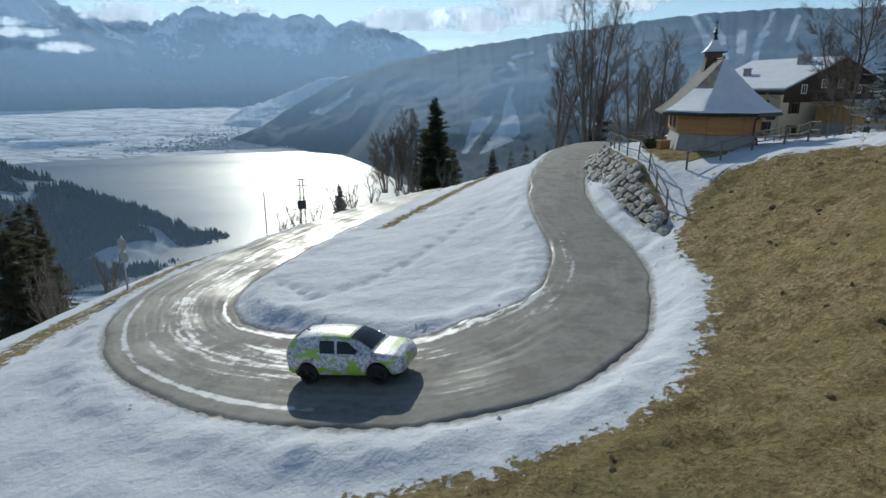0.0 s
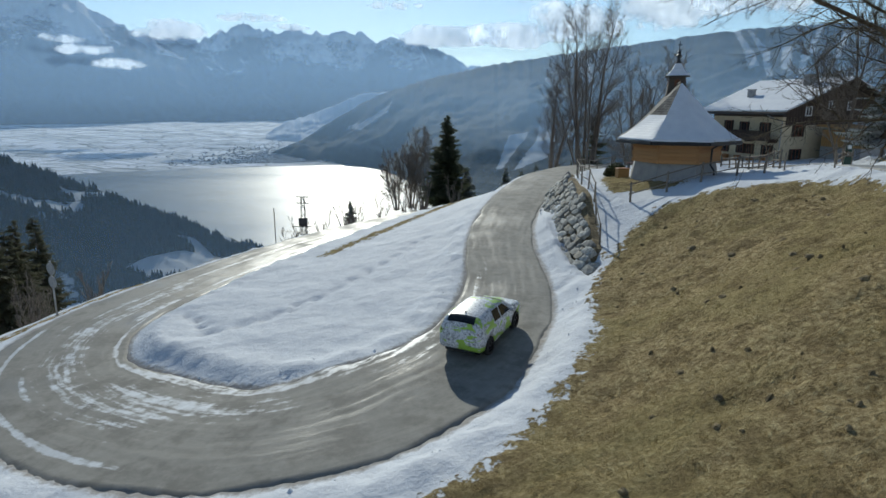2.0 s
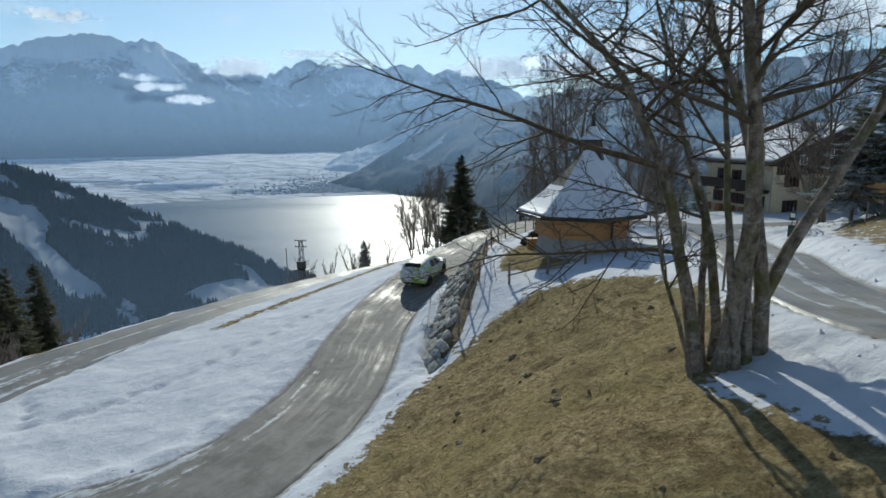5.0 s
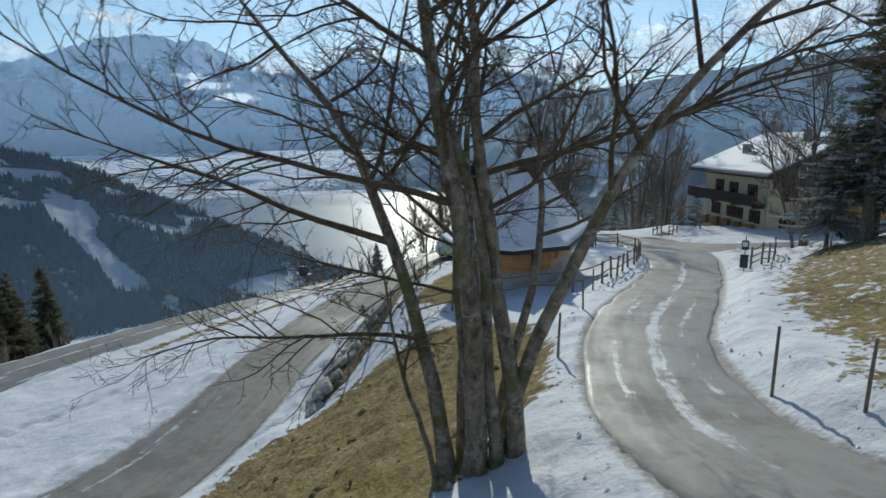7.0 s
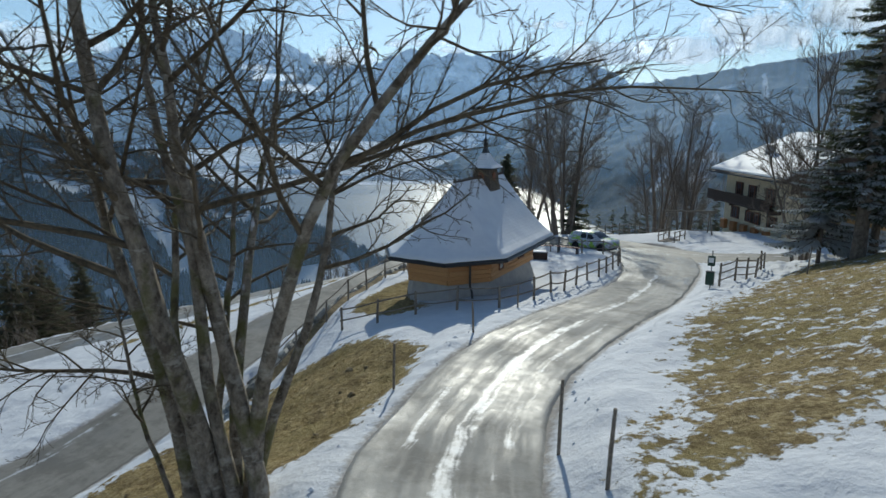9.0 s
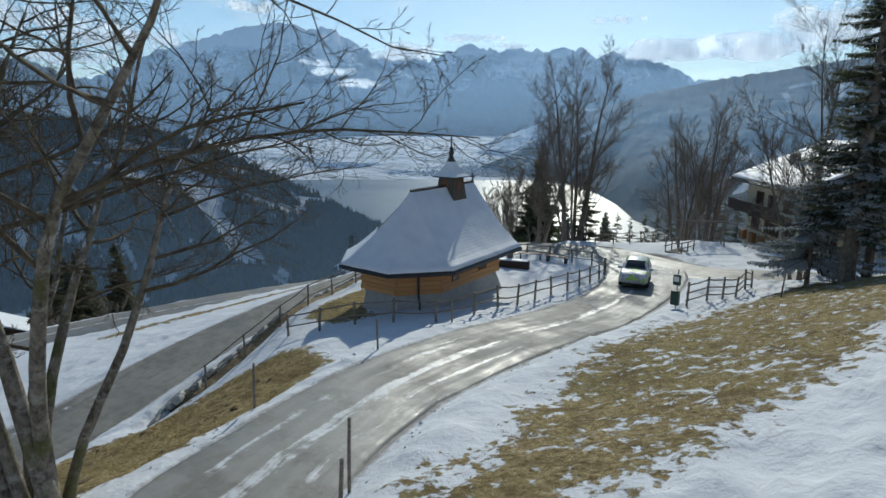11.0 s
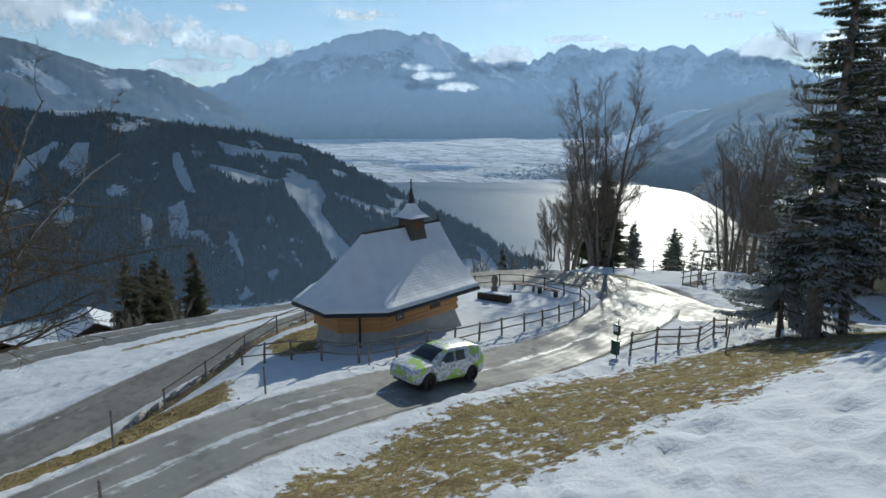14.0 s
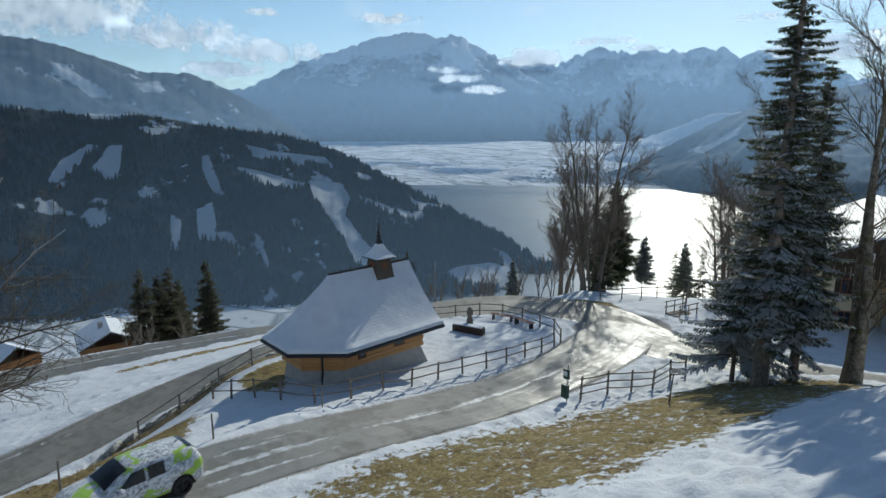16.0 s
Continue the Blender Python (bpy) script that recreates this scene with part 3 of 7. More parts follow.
HILL_GLADES = [
    [(-56.6, -6.9), (-55.9, -6.6), (-55.5, -9.1), (-56.6, -9.0)], [(-43.5, -4.1), (-41.9, -4.4), (-40.7, -5.3), (-42.4, -5.2)], [(-59.5, -7.5), (-58.6, -8.2), (-58.9, -11), (-59.6, -10.4)],
    [(-52.5, -9.5), (-51.9, -9.9), (-50.7, -13), (-51.5, -12.8)], [(-56.7, -2.5), (-56.1, -2.5), (-55.3, -4.9), (-54.8, -6.1), (-55.9, -6.0), (-56.7, -4.1)], [(-57.3, -7.2), (-56.1, -6.9), (-55.8, -9.3), (-54.4, -9.5), (-53.5, -11.2), (-55.4, -10.3), (-57.3, -9.9)],
    [(-54.0, -3.5), (-52.0, -3.9), (-48.7, -4.9), (-47.3, -5.1), (-47.7, -5.8), (-50.8, -5.5), (-52.7, -4.6)], [(-53.2, -1.5), (-50.6, -2.2), (-45.8, -2.8), (-44.8, -3.9), (-47.9, -3.3), (-52.3, -2.7)], [(-38.2, -6.1), (-37.1, -7.0), (-34.3, -7.4), (-34.7, -7.8), (-36.9, -7.9), (-37.7, -7.2)]]
SHOULDER_PISTES = [[(-67.9, 4.9), (-66.7, 4.6), (-64.6, 3.0), (-63.4, 2.0), (-65.2, 2.2), (-67.1, 3.6)], [(-62.1, 3.4), (-60.1, 3.6), (-59.7, 2.8), (-61.6, 2.6)]]
RIDGE_PISTES = [
    [(5.2, 0.05), (5.7, -0.1), (5.3, -0.9), (6.0, -2.7), (6.2, -4.05), (5.3, -5.05), (3.5, -5.7), (2.1, -6.3), (3.1, -4.9), (4.3, -3.4), (4.6, -1.7)], [(1.7, -2.9), (3.6, -2.55), (3.3, -3.2), (1.8, -5.1), (1.1, -6.2), (0.5, -6.2), (1.2, -4.4)], [(4.9, 2.3), (5.5, 2.4), (5.8, 1.8), (6.0, 1.6), (5.6, 1.55)], [(20.4, 6.2), (21.0, 5.9), (22.1, 4.4), (22.8, 3.1), (22.0, 2.8), (21.4, 4.4)],
    [(24.2, 4.8), (25.0, 4.5), (25.0, 2.6), (24.3, 2.8)], [(25.6, 3.9), (26.3, 4.7), (26.7, 4.3), (25.5, 2.5)], [(5.2, 2.8), (7.4, 3.3), (7.6, 3.0), (5.6, 2.6)],
    [(21.6, 5.9), (22.0, 5.8), (23.4, 4.2), (23.8, 2.2), (23.3, 2.2), (22.8, 4.0)], [(26.6, 5.9), (27.0, 5.9), (26.2, 3.6), (25.9, 1.6), (25.4, 1.8), (25.9, 4.0)], [(28.4, 5.6), (28.8, 5.5), (28.2, 3.4), (27.8, 3.5)], [(8.6, 3.9), (9.0, 3.9), (9.4, 1.9), (8.9, 1.9)],
    [(-13.5, -2.2), (-11, -1.2), (-9, 0.2), (-9.5, -0.8), (-12, -2.4)]]


def mat_range(name, wood, rock, snow_line, spread, snow_amount, scale):
    """Woods and rock below, snow above an uneven line; clearings are snowfields by their own shape."""
    k = Mat(name, 0.95, 0, 0.1)
    sep = k.node("SeparateXYZ")
    k.link(k.tc.outputs["Object"], sep.inputs[0])
    big, fine = k.noise(scale, 9, 0.65), k.noise(scale * 14, 6, 0.75)
    c = k.mix(k.ramp(fine, [(0.35, 0.0), (0.65, 1.0)]), wood, rock)
    h = k.math("ADD", k.math("DIVIDE", k.math("SUBTRACT", sep.outputs["Z"], snow_line), spread), k.math("MULTIPLY", k.math("SUBTRACT", big, 0.5), 3.2))
    s = k.ramp(k.math("ADD", h, k.math("MULTIPLY", k.math("SUBTRACT", fine, 0.5), 1.2)), [(0.0, 0.0), (0.5, snow_amount)])
    c = k.mix(s, c, (0.74, 0.77, 0.82))
    m = k.math("ADD", k.attr("clear"), k.math("MULTIPLY", k.math("SUBTRACT", fine, 0.5), 1.3))
    c = k.mix(k.ramp(m, [(0.42, 0.0), (0.62, 0.54)]), c, (0.76, 0.79, 0.83))
    k.color(c)
    return k.m


def ridge(name, label, profile, crest, foot, z_foot, material, rough, lump, seed, steps=(240, 60), clearings=(), soft=0.3, glades=0.0, jag=0.35):
    """A mountain side: its crest line given as bearing and height angle, its slope broken by spurs and gullies.
    crest: distances at the first and last bearing. Returns the grid of points, bearings and clearings."""
    az, el = np.array([p[0] for p in profile]), np.array([p[1] for p in profile])
    na, nr = steps
    a = np.linspace(az[0], az[-1], na)[:, None]
    u = (np.arange(nr + 8) / nr)[None, :]
    if not isinstance(foot, (int, float)):
        foot = np.interp(a, [p[0] for p in foot], [p[1] for p in foot])
    rc = crest[0] + (crest[1] - crest[0]) * (a - az[0]) / (az[-1] - az[0])
    e = np.interp(a, az, el) + (fractal(a * 2.3, a * 0 + seed, seed, 5, 0.6) - 0.5) * jag
    zc = CENTRE.z + np.tan(np.radians(e)) * rc
    r = foot + (rc - foot) * u
    x, y = CENTRE.x + np.sin(np.radians(a)) * r, CENTRE.y + np.cos(np.radians(a)) * r
    f = fractal(x / lump + seed, y / lump, seed, 6, 0.52)
    g = 1 - np.abs(2 * fractal(x / lump * 0.7, y / lump * 0.7 + seed, seed + 9, 5, 0.5) - 1)
    v = np.clip(u, 0, 1)
    z = z_foot + (zc - z_foot) * v ** 1.1 + ((f - 0.5) * 1.2 + (g - 0.7)) * rough * np.sin(np.pi * v) ** 0.8
    z = np.minimum(z, CENTRE.z + (zc - CENTRE.z) / rc * r + 0 * z - 1 + (v >= 1))
    z = np.where(u > 1, zc - (u - 1) * 1.1 * (rc - foot), z)
    z = np.maximum(z, np.where(u <= 1, z_foot, -1e4))
    seen = np.degrees(np.arctan2(z - CENTRE.z, r))
    clear = np.zeros(z.shape)
    for poly in clearings:
        clear = np.maximum(clear, np.clip(0.5 + inside_by(poly, a + 0 * r, seen) / soft, 0, 1))
    if clearings:
        clear = clear * np.clip(0.55 + 1.3 * fractal(x / 22, y / 22, seed + 3, 4, 0.6) - 0.2, 0, 1)
    if glades:
        clear = np.maximum(clear, np.clip((fractal(x / 70, y / 45, seed + 5, 5, 0.6) - 0.60) * 9, 0, 1) * glades)
    w = nr + 8
    i = np.arange(na * w).reshape(na, w)
    faces = np.stack([i[:-1, :-1], i[1:, :-1], i[1:, 1:], i[:-1, 1:]], -1).reshape(-1, 4)
    ob = mesh_ob(name, np.stack([x, y, z], -1).reshape(-1, 3).tolist(), faces.tolist(), material, smooth=True)
    ob.data.attributes.new("clear", "FLOAT", "POINT").data.foreach_set("value", clear.ravel().astype(np.float32))
    tagged(ob, label, "mountain", kind="structure")
    return x, y, z, clear, v


M["far_rock"] = mat_range("far_snowy_rock", (0.03, 0.04, 0.05), (0.13, 0.145, 0.165), 330, 330, 0.9, 0.0040)
M["mid_forest"] = mat_range("far_wooded_slope", (0.018, 0.026, 0.026), (0.075, 0.085, 0.085), 560, 420, 0.5, 0.006)
M["foothill"] = mat_range("snowy_meadow_hill", (0.03, 0.04, 0.04), (0.10, 0.11, 0.11), -190, 90, 0.85, 0.014)
M["near_forest"] = mat_range("wooded_slope", (0.018, 0.024, 0.02), (0.045, 0.05, 0.042), 420, 300, 0.5, 0.008)

ridge("mountain_massif", "hazy blue massif with snowfields and a blunt summit", [(-75, 3.0), (-62, 3.4), (-53.6, 2.9), (-49.1, 5.2), (-45.2, 6.5), (-42.1, 7.5), (-38.5, 8.3), (-36.2, 7.7), (-34.4, 7.9), (-32.4, 6.9), (-30.3, 5.9), (-27.7, 4.4), (-24.6, 2.9), (-20, 1.0), (-16, -1.5)], (4600, 4600), 3600, -140, M["far_rock"], 230, 300, 2, (420, 110), jag=0.6)
ridge("mountain_range", "far jagged range of snowy peaks", [(-36, 5.0), (-30.8, 5.6), (-27.7, 5.95), (-25.2, 5.2), (-21.6, 6.8), (-19, 5.95), (-17.4, 6.5), (-14.8, 6.0), (-11.7, 6.4), (-10.2, 5.5), (-8.1, 5.95), (-5, 5.1), (-2, 3.5), (10, 3), (50, 3)], (4900, 4900), 4200, -100, M["far_rock"], 260, 240, 5, (460, 100), jag=1.0)
ridge("mountain_ridge", "wooded ridge beyond the lake with ski pistes", [(-21, -4.6), (-17.9, -3.5), (-14, -1.2), (-10.2, 0.85), (-5, 2.4), (0.2, 3.5), (7.3, 4.5), (15.1, 5.4), (20.1, 5.9), (24, 6.1), (28, 6.1), (31.8, 5.8), (45, 6), (80, 8), (110, 9)], (2250, 2250), [(-21, 2150), (-17, 1960), (-14.6, 1925), (-10.5, 1720), (-7.4, 1400), (-5.6, 1180), (-2, 1020), (5, 960), (110, 950)], -179, M["mid_forest"], 85, 240, 8, (760, 110), RIDGE_PISTES, 0.5)
ridge("mountain_shoulder", "wooded mountain shoulder across the valley", [(-120, 9), (-90, 8), (-75, 7), (-68.8, 6.4), (-66.8, 6.0), (-63.5, 4.95), (-61.2, 4.2), (-57.8, 4.3), (-56.1, 3.65), (-53, 2.05), (-49.8, 0.1), (-46, -2.5)], (2600, 2600), 1600, -200, M["mid_forest"], 150, 330, 12, (420, 90), SHOULDER_PISTES, 0.7, 0.55)
ridge("snowy_foothill", "low sunlit foothill dotted with snowy meadows", [(-20.5, -2.6), (-19, -1.8), (-18.0, -1.45), (-15.7, -0.7), (-13.5, 0.2), (-11.5, 0.95), (-9.4, 1.1), (-7, 0.6), (0, 0.2), (6, -1)], (2800, 2800), 2350, -150, M["foothill"], 60, 200, 27, (260, 60))
SLOPE = ridge("forested_hill", "dark forested hillside with a cleared piste", [(-130, 6), (-100, 4), (-80, 2.2), (-69.1, 1.4), (-65.5, 0.9), (-61.5, 1.0), (-57.3, 0.2), (-49.4, -0.8), (-44.9, -2.1), (-40.8, -4.3), (-37.6, -6.0), (-34.4, -7.4), (-30.5, -9.4), (-26.7, -11.3), (-23.9, -12.6), (-21, -13.8), (-18, -15.6)], (1700, 760), 480, -250, M["near_forest"], 45, 210, 17, (520, 110), HILL_CLEARINGS + HILL_GLADES, 0.25, 0.75)


def build_forest():
    """Spruce wood on the hill across the valley: thousands of two-tiered crowns in one mesh."""
    rng = np.random.default_rng(4)
    x, y, z, clear, v = SLOPE
    na, w = x.shape
    n = 46000
    i, j = rng.random(n) * (na * 0.82 - 2) + na * 0.18, rng.random(n) ** 0.75 * (w - 10)
    i0, j0 = i.astype(int), j.astype(int)
    fi, fj = i - i0, j - j0

    def at(g):
        return (g[i0, j0] * (1 - fi) + g[i0 + 1, j0] * fi) * (1 - fj) + (g[i0, j0 + 1] * (1 - fi) + g[i0 + 1, j0 + 1] * fi) * fj

    px, py, pz, pc = at(x), at(y), at(z), at(clear)
    thin = fractal(px / 60, py / 60, 31, 4)
    keep = (pc < 0.40) & ((thin > 0.40) | (rng.random(n) < 0.18))
    px, py, pz = px[keep], py[keep], pz[keep]
    m = len(px)
    h = rng.uniform(6, 12, m) * (0.75 + 0.5 * thin[keep])
    rad = h * rng.uniform(0.17, 0.27, m)
    V, Fs = [], []
    for lo, hi, k in ((0.05, 0.7, 1.0), (0.42, 1.0, 0.66)):
        for q in range(5):
            t = 2 * math.pi * q / 5 + rng.random(m) * 0.6
            s = k * rng.uniform(0.75, 1.2, m)
            V.append(np.stack([px + np.cos(t) * rad * s, py + np.sin(t) * rad * s, pz + h * lo * rng.uniform(0.8, 1.2, m)], -1))
        V.append(np.stack([px, py, pz + h * hi], -1))
    verts = np.stack(V, 1).reshape(-1, 3)
    base = (np.arange(m) * 12)[:, None]
    for o in (0, 6):
        for q in range(5):
            Fs.append(base + np.array([[o + q, o + (q + 1) % 5, o + 5]]))
    k = Mat("distant_spruce", 0.95, 0, 0.1)
    c = k.ramp(k.island(), [(0.0, (0.010, 0.016, 0.012)), (0.6, (0.016, 0.023, 0.016)), (1.0, (0.032, 0.030, 0.021))])
    k.color(k.mix(k.ramp(k.math("ADD", k.math("MULTIPLY", k.island(), 0.5), k.noise(0.004, 3)), [(1.0, 0.0), (1.1, 0.25)]), c, (0.55, 0.58, 0.62)))
    ob = mesh_ob("forest", verts.tolist(), np.concatenate(Fs).tolist(), k.m)
    tagged(ob, "dense dark spruce forest on the opposite hillside", "forest", kind="stuff")


build_forest()


def build_valley():
    k = Mat("lake_water", 0.36, 0, 0.5)
    k.color((0.03, 0.055, 0.075))
    k.rough(k.ramp(k.noise(0.003, 3, 0.5, stretch=(1, 3, 1)), [(0.3, 0.33), (0.7, 0.42)]))
    k.bump(k.noise(0.12, 4, 0.6, stretch=(1, 2, 1)), 0.25, 1.2)
    pts = [(CENTRE.x + math.sin(radians(a)) * r, CENTRE.y + math.cos(radians(a)) * r, -180) for a, r in
           [(-60, 900), (-45, 1620), (-38, 1900), (-31, 1890), (-28, 1850), (-25, 1920), (-19.6, 1890), (-14.6, 1940), (-10.5, 1740), (-5.8, 1530), (5, 1460), (30, 1450), (60, 600), (0, 420), (-30, 600)]]
    ob = mesh_ob("lake", pts, [tuple(range(len(pts)))[::-1]], k.m)
    tagged(ob, "still alpine lake glittering in the low sun", "lake", kind="structure")
    k = Mat("snowy_plain", 0.9, 0, 0.1)
    f = k.noise(0.0045, 8, 0.68, stretch=(1, 2.2, 1))
    v = k.voronoi(0.011, stretch=(1, 2.0, 1))
    edge = k.voronoi(0.011, feature="DISTANCE_TO_EDGE", stretch=(1, 2.0, 1))
    sep = k.node("SeparateColor")
    k.link(v.outputs["Color"], sep.inputs[0])
    c = k.ramp(sep.outputs[0], [(0.2, (0.80, 0.82, 0.86)), (0.9, (0.52, 0.54, 0.55))])
    c = k.mix(k.ramp(edge.outputs["Distance"], [(0.02, 0.7), (0.06, 0.0)]), c, (0.12, 0.14, 0.14))
    c = k.mix(k.ramp(f, [(0.58, 0.0), (0.64, 0.8)]), c, (0.10, 0.12, 0.125))
    c = k.mix(k.ramp(k.noise(0.06, 4, 0.8), [(0.58, 0.0), (0.66, 0.7)]), c, (0.10, 0.115, 0.12))
    k.color(c)
    verts, faces = [], []
    for i, a in enumerate(np.linspace(-130, 130, 90)):
        for r, z in ((300, -183), (1200, -183), (1850, -181.5), (2100, -164), (2950, -119), (4900, -60)):
            verts.append((CENTRE.x + math.sin(radians(a)) * r, CENTRE.y + math.cos(radians(a)) * r, z))
    for i in range(89):
        for j in range(5):
            faces.append((i * 6 + j, i * 6 + j + 1, (i + 1) * 6 + j + 1, (i + 1) * 6 + j)[::-1])
    tagged(mesh_ob("valley_floor", verts, faces, k.m), "flat snowy valley floor with fields and villages", "valley", kind="structure")


build_valley()


def build_town():
    """The village at the head of the lake: small gabled blocks in one mesh."""
    rng = np.random.default_rng(8)
    verts, faces = [], []
    for n in range(3200):
        a, r = rng.normal(-18, 4.5), 1935 + abs(rng.normal(0, 260))
        a += (r - 1950) * 0.010
        x, y = CENTRE.x + math.sin(radians(a)) * r, CENTRE.y + math.cos(radians(a)) * r
        z = float(np.interp(r, (1850, 2100, 2950), (-181.5, -164, -119)))
        w, d, h, t = rng.uniform(1.0, 2.6), rng.uniform(1.4, 3.4), rng.uniform(1.2, 2.6), rng.random() * 3.14
        b = len(verts)
        c, s = math.cos(t), math.sin(t)
        for (lx, ly, lz) in ((-w, -d, -3), (w, -d, -3), (w, d, -3), (-w, d, -3), (-w, -d, h), (w, -d, h), (w, d, h), (-w, d, h), (0, -d, h + w * 0.5), (0, d, h + w * 0.5)):
            verts.append((x + lx * c - ly * s, y + lx * s + ly * c, z + lz))
        faces += [(b, b + 1, b + 5, b + 8, b + 4), (b + 2, b + 3, b + 7, b + 9, b + 6), (b + 1, b + 2, b + 6, b + 5), (b + 3, b, b + 4, b + 7), (b + 4, b + 8, b + 9, b + 7), (b + 8, b + 5, b + 6, b + 9)]
    k = Mat("village", 0.8)
    k.color(k.mix(k.ramp(k.normal_z(), [(0.3, 0.0), (0.4, 1.0)]), k.ramp(k.island(), [(0.0, (0.12, 0.11, 0.10)), (1.0, (0.45, 0.42, 0.38))]), k.ramp(k.island(), [(0.3, (0.75, 0.77, 0.8)), (0.8, (0.3, 0.31, 0.33))])))
    tagged(mesh_ob("village", verts, faces, k.m), "far village of small houses at the head of the lake", "village", kind="stuff")


build_town()


def build_haze():
    """Added see-through sheets over the valley that imitate aerial haze by their tint, lit by the sun behind them."""
    for name, r, z0, z1, dens, lab in (("haze_sheet", 440, -260, 210, 0.11, "see-through blue sheet imitating thin haze in the near valley"), ("haze_sheet", 1330, -190, 400, 0.30, "see-through blue sheet imitating haze over the lake basin"), ("haze_sheet", 3000, -125, 720, 0.27, "see-through blue sheet imitating haze before the far mountains")):
        k = Mat(name, 1.0)
        nt = k.nt
        sep = k.node("SeparateXYZ")
        k.link(k.tc.outputs["Object"], sep.inputs[0])
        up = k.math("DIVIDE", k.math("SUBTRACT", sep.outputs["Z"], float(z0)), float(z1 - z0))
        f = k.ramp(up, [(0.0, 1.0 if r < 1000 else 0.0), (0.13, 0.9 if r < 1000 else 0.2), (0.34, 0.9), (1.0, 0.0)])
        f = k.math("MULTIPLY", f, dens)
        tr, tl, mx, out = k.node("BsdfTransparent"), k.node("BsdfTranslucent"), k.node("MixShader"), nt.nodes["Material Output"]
        # the blue of distant air is put into the sheet's colour
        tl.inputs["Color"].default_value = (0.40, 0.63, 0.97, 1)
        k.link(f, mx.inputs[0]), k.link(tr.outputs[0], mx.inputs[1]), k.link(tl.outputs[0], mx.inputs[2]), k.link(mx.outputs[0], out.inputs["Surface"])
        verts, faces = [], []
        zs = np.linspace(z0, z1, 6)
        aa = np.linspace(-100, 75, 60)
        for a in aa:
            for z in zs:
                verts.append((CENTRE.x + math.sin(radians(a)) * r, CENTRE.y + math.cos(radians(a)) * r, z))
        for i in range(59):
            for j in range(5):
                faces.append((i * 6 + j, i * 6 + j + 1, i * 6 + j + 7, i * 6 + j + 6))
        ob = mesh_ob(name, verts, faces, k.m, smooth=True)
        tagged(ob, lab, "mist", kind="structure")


build_haze()


# ---- retaining wall of field stones under the chapel yard ----
def along(pts, step):
    """Even steps along a line of (x, y): places and headings."""
    p = np.array(pts, float)
    s = np.r_[0, np.cumsum(np.hypot(*np.diff(p, axis=0).T))]
    q = np.arange(0, s[-1] + 1e-6, step)
    x, y = np.interp(q, s, p[:, 0]), np.interp(q, s, p[:, 1])
    return list(zip(x, y, np.arctan2(np.gradient(y), np.gradient(x))))


def stone_meshes(n=8):
    out = []
    rng = random.Random(5)
    for i in range(n):
        bm = bmesh.new()
        bmesh.ops.create_icosphere(bm, subdivisions=1, radius=0.5)
        for v in bm.verts:
            c = v.co
            v.co = Vector([math.copysign(abs(a) ** 0.45, a) * 0.60 for a in c]) * rng.uniform(0.80, 1.08)
        me = bpy.data.meshes.new("stone")
        bm.to_mesh(me)
        bm.free()
        me.materials.append(M["wall_stone"])
        out.append(me)
    return out


def mat_wall_stone():
    k = Mat("wall_stone", 0.85)
    c = k.ramp(k.rnd(), [(0.0, (0.27, 0.26, 0.24)), (0.35, (0.45, 0.44, 0.40)), (0.7, (0.60, 0.585, 0.54)), (1.0, (0.38, 0.33, 0.25))])
    f = k.noise(3.5, 7, 0.65)
    c = k.mix(k.ramp(f, [(0.35, 0.0), (0.7, 0.6)]), c, (0.09, 0.085, 0.07))
    k.color(c).bump(f, 0.8, 0.05)
    return k.m


M["wall_stone"] = mat_wall_stone()


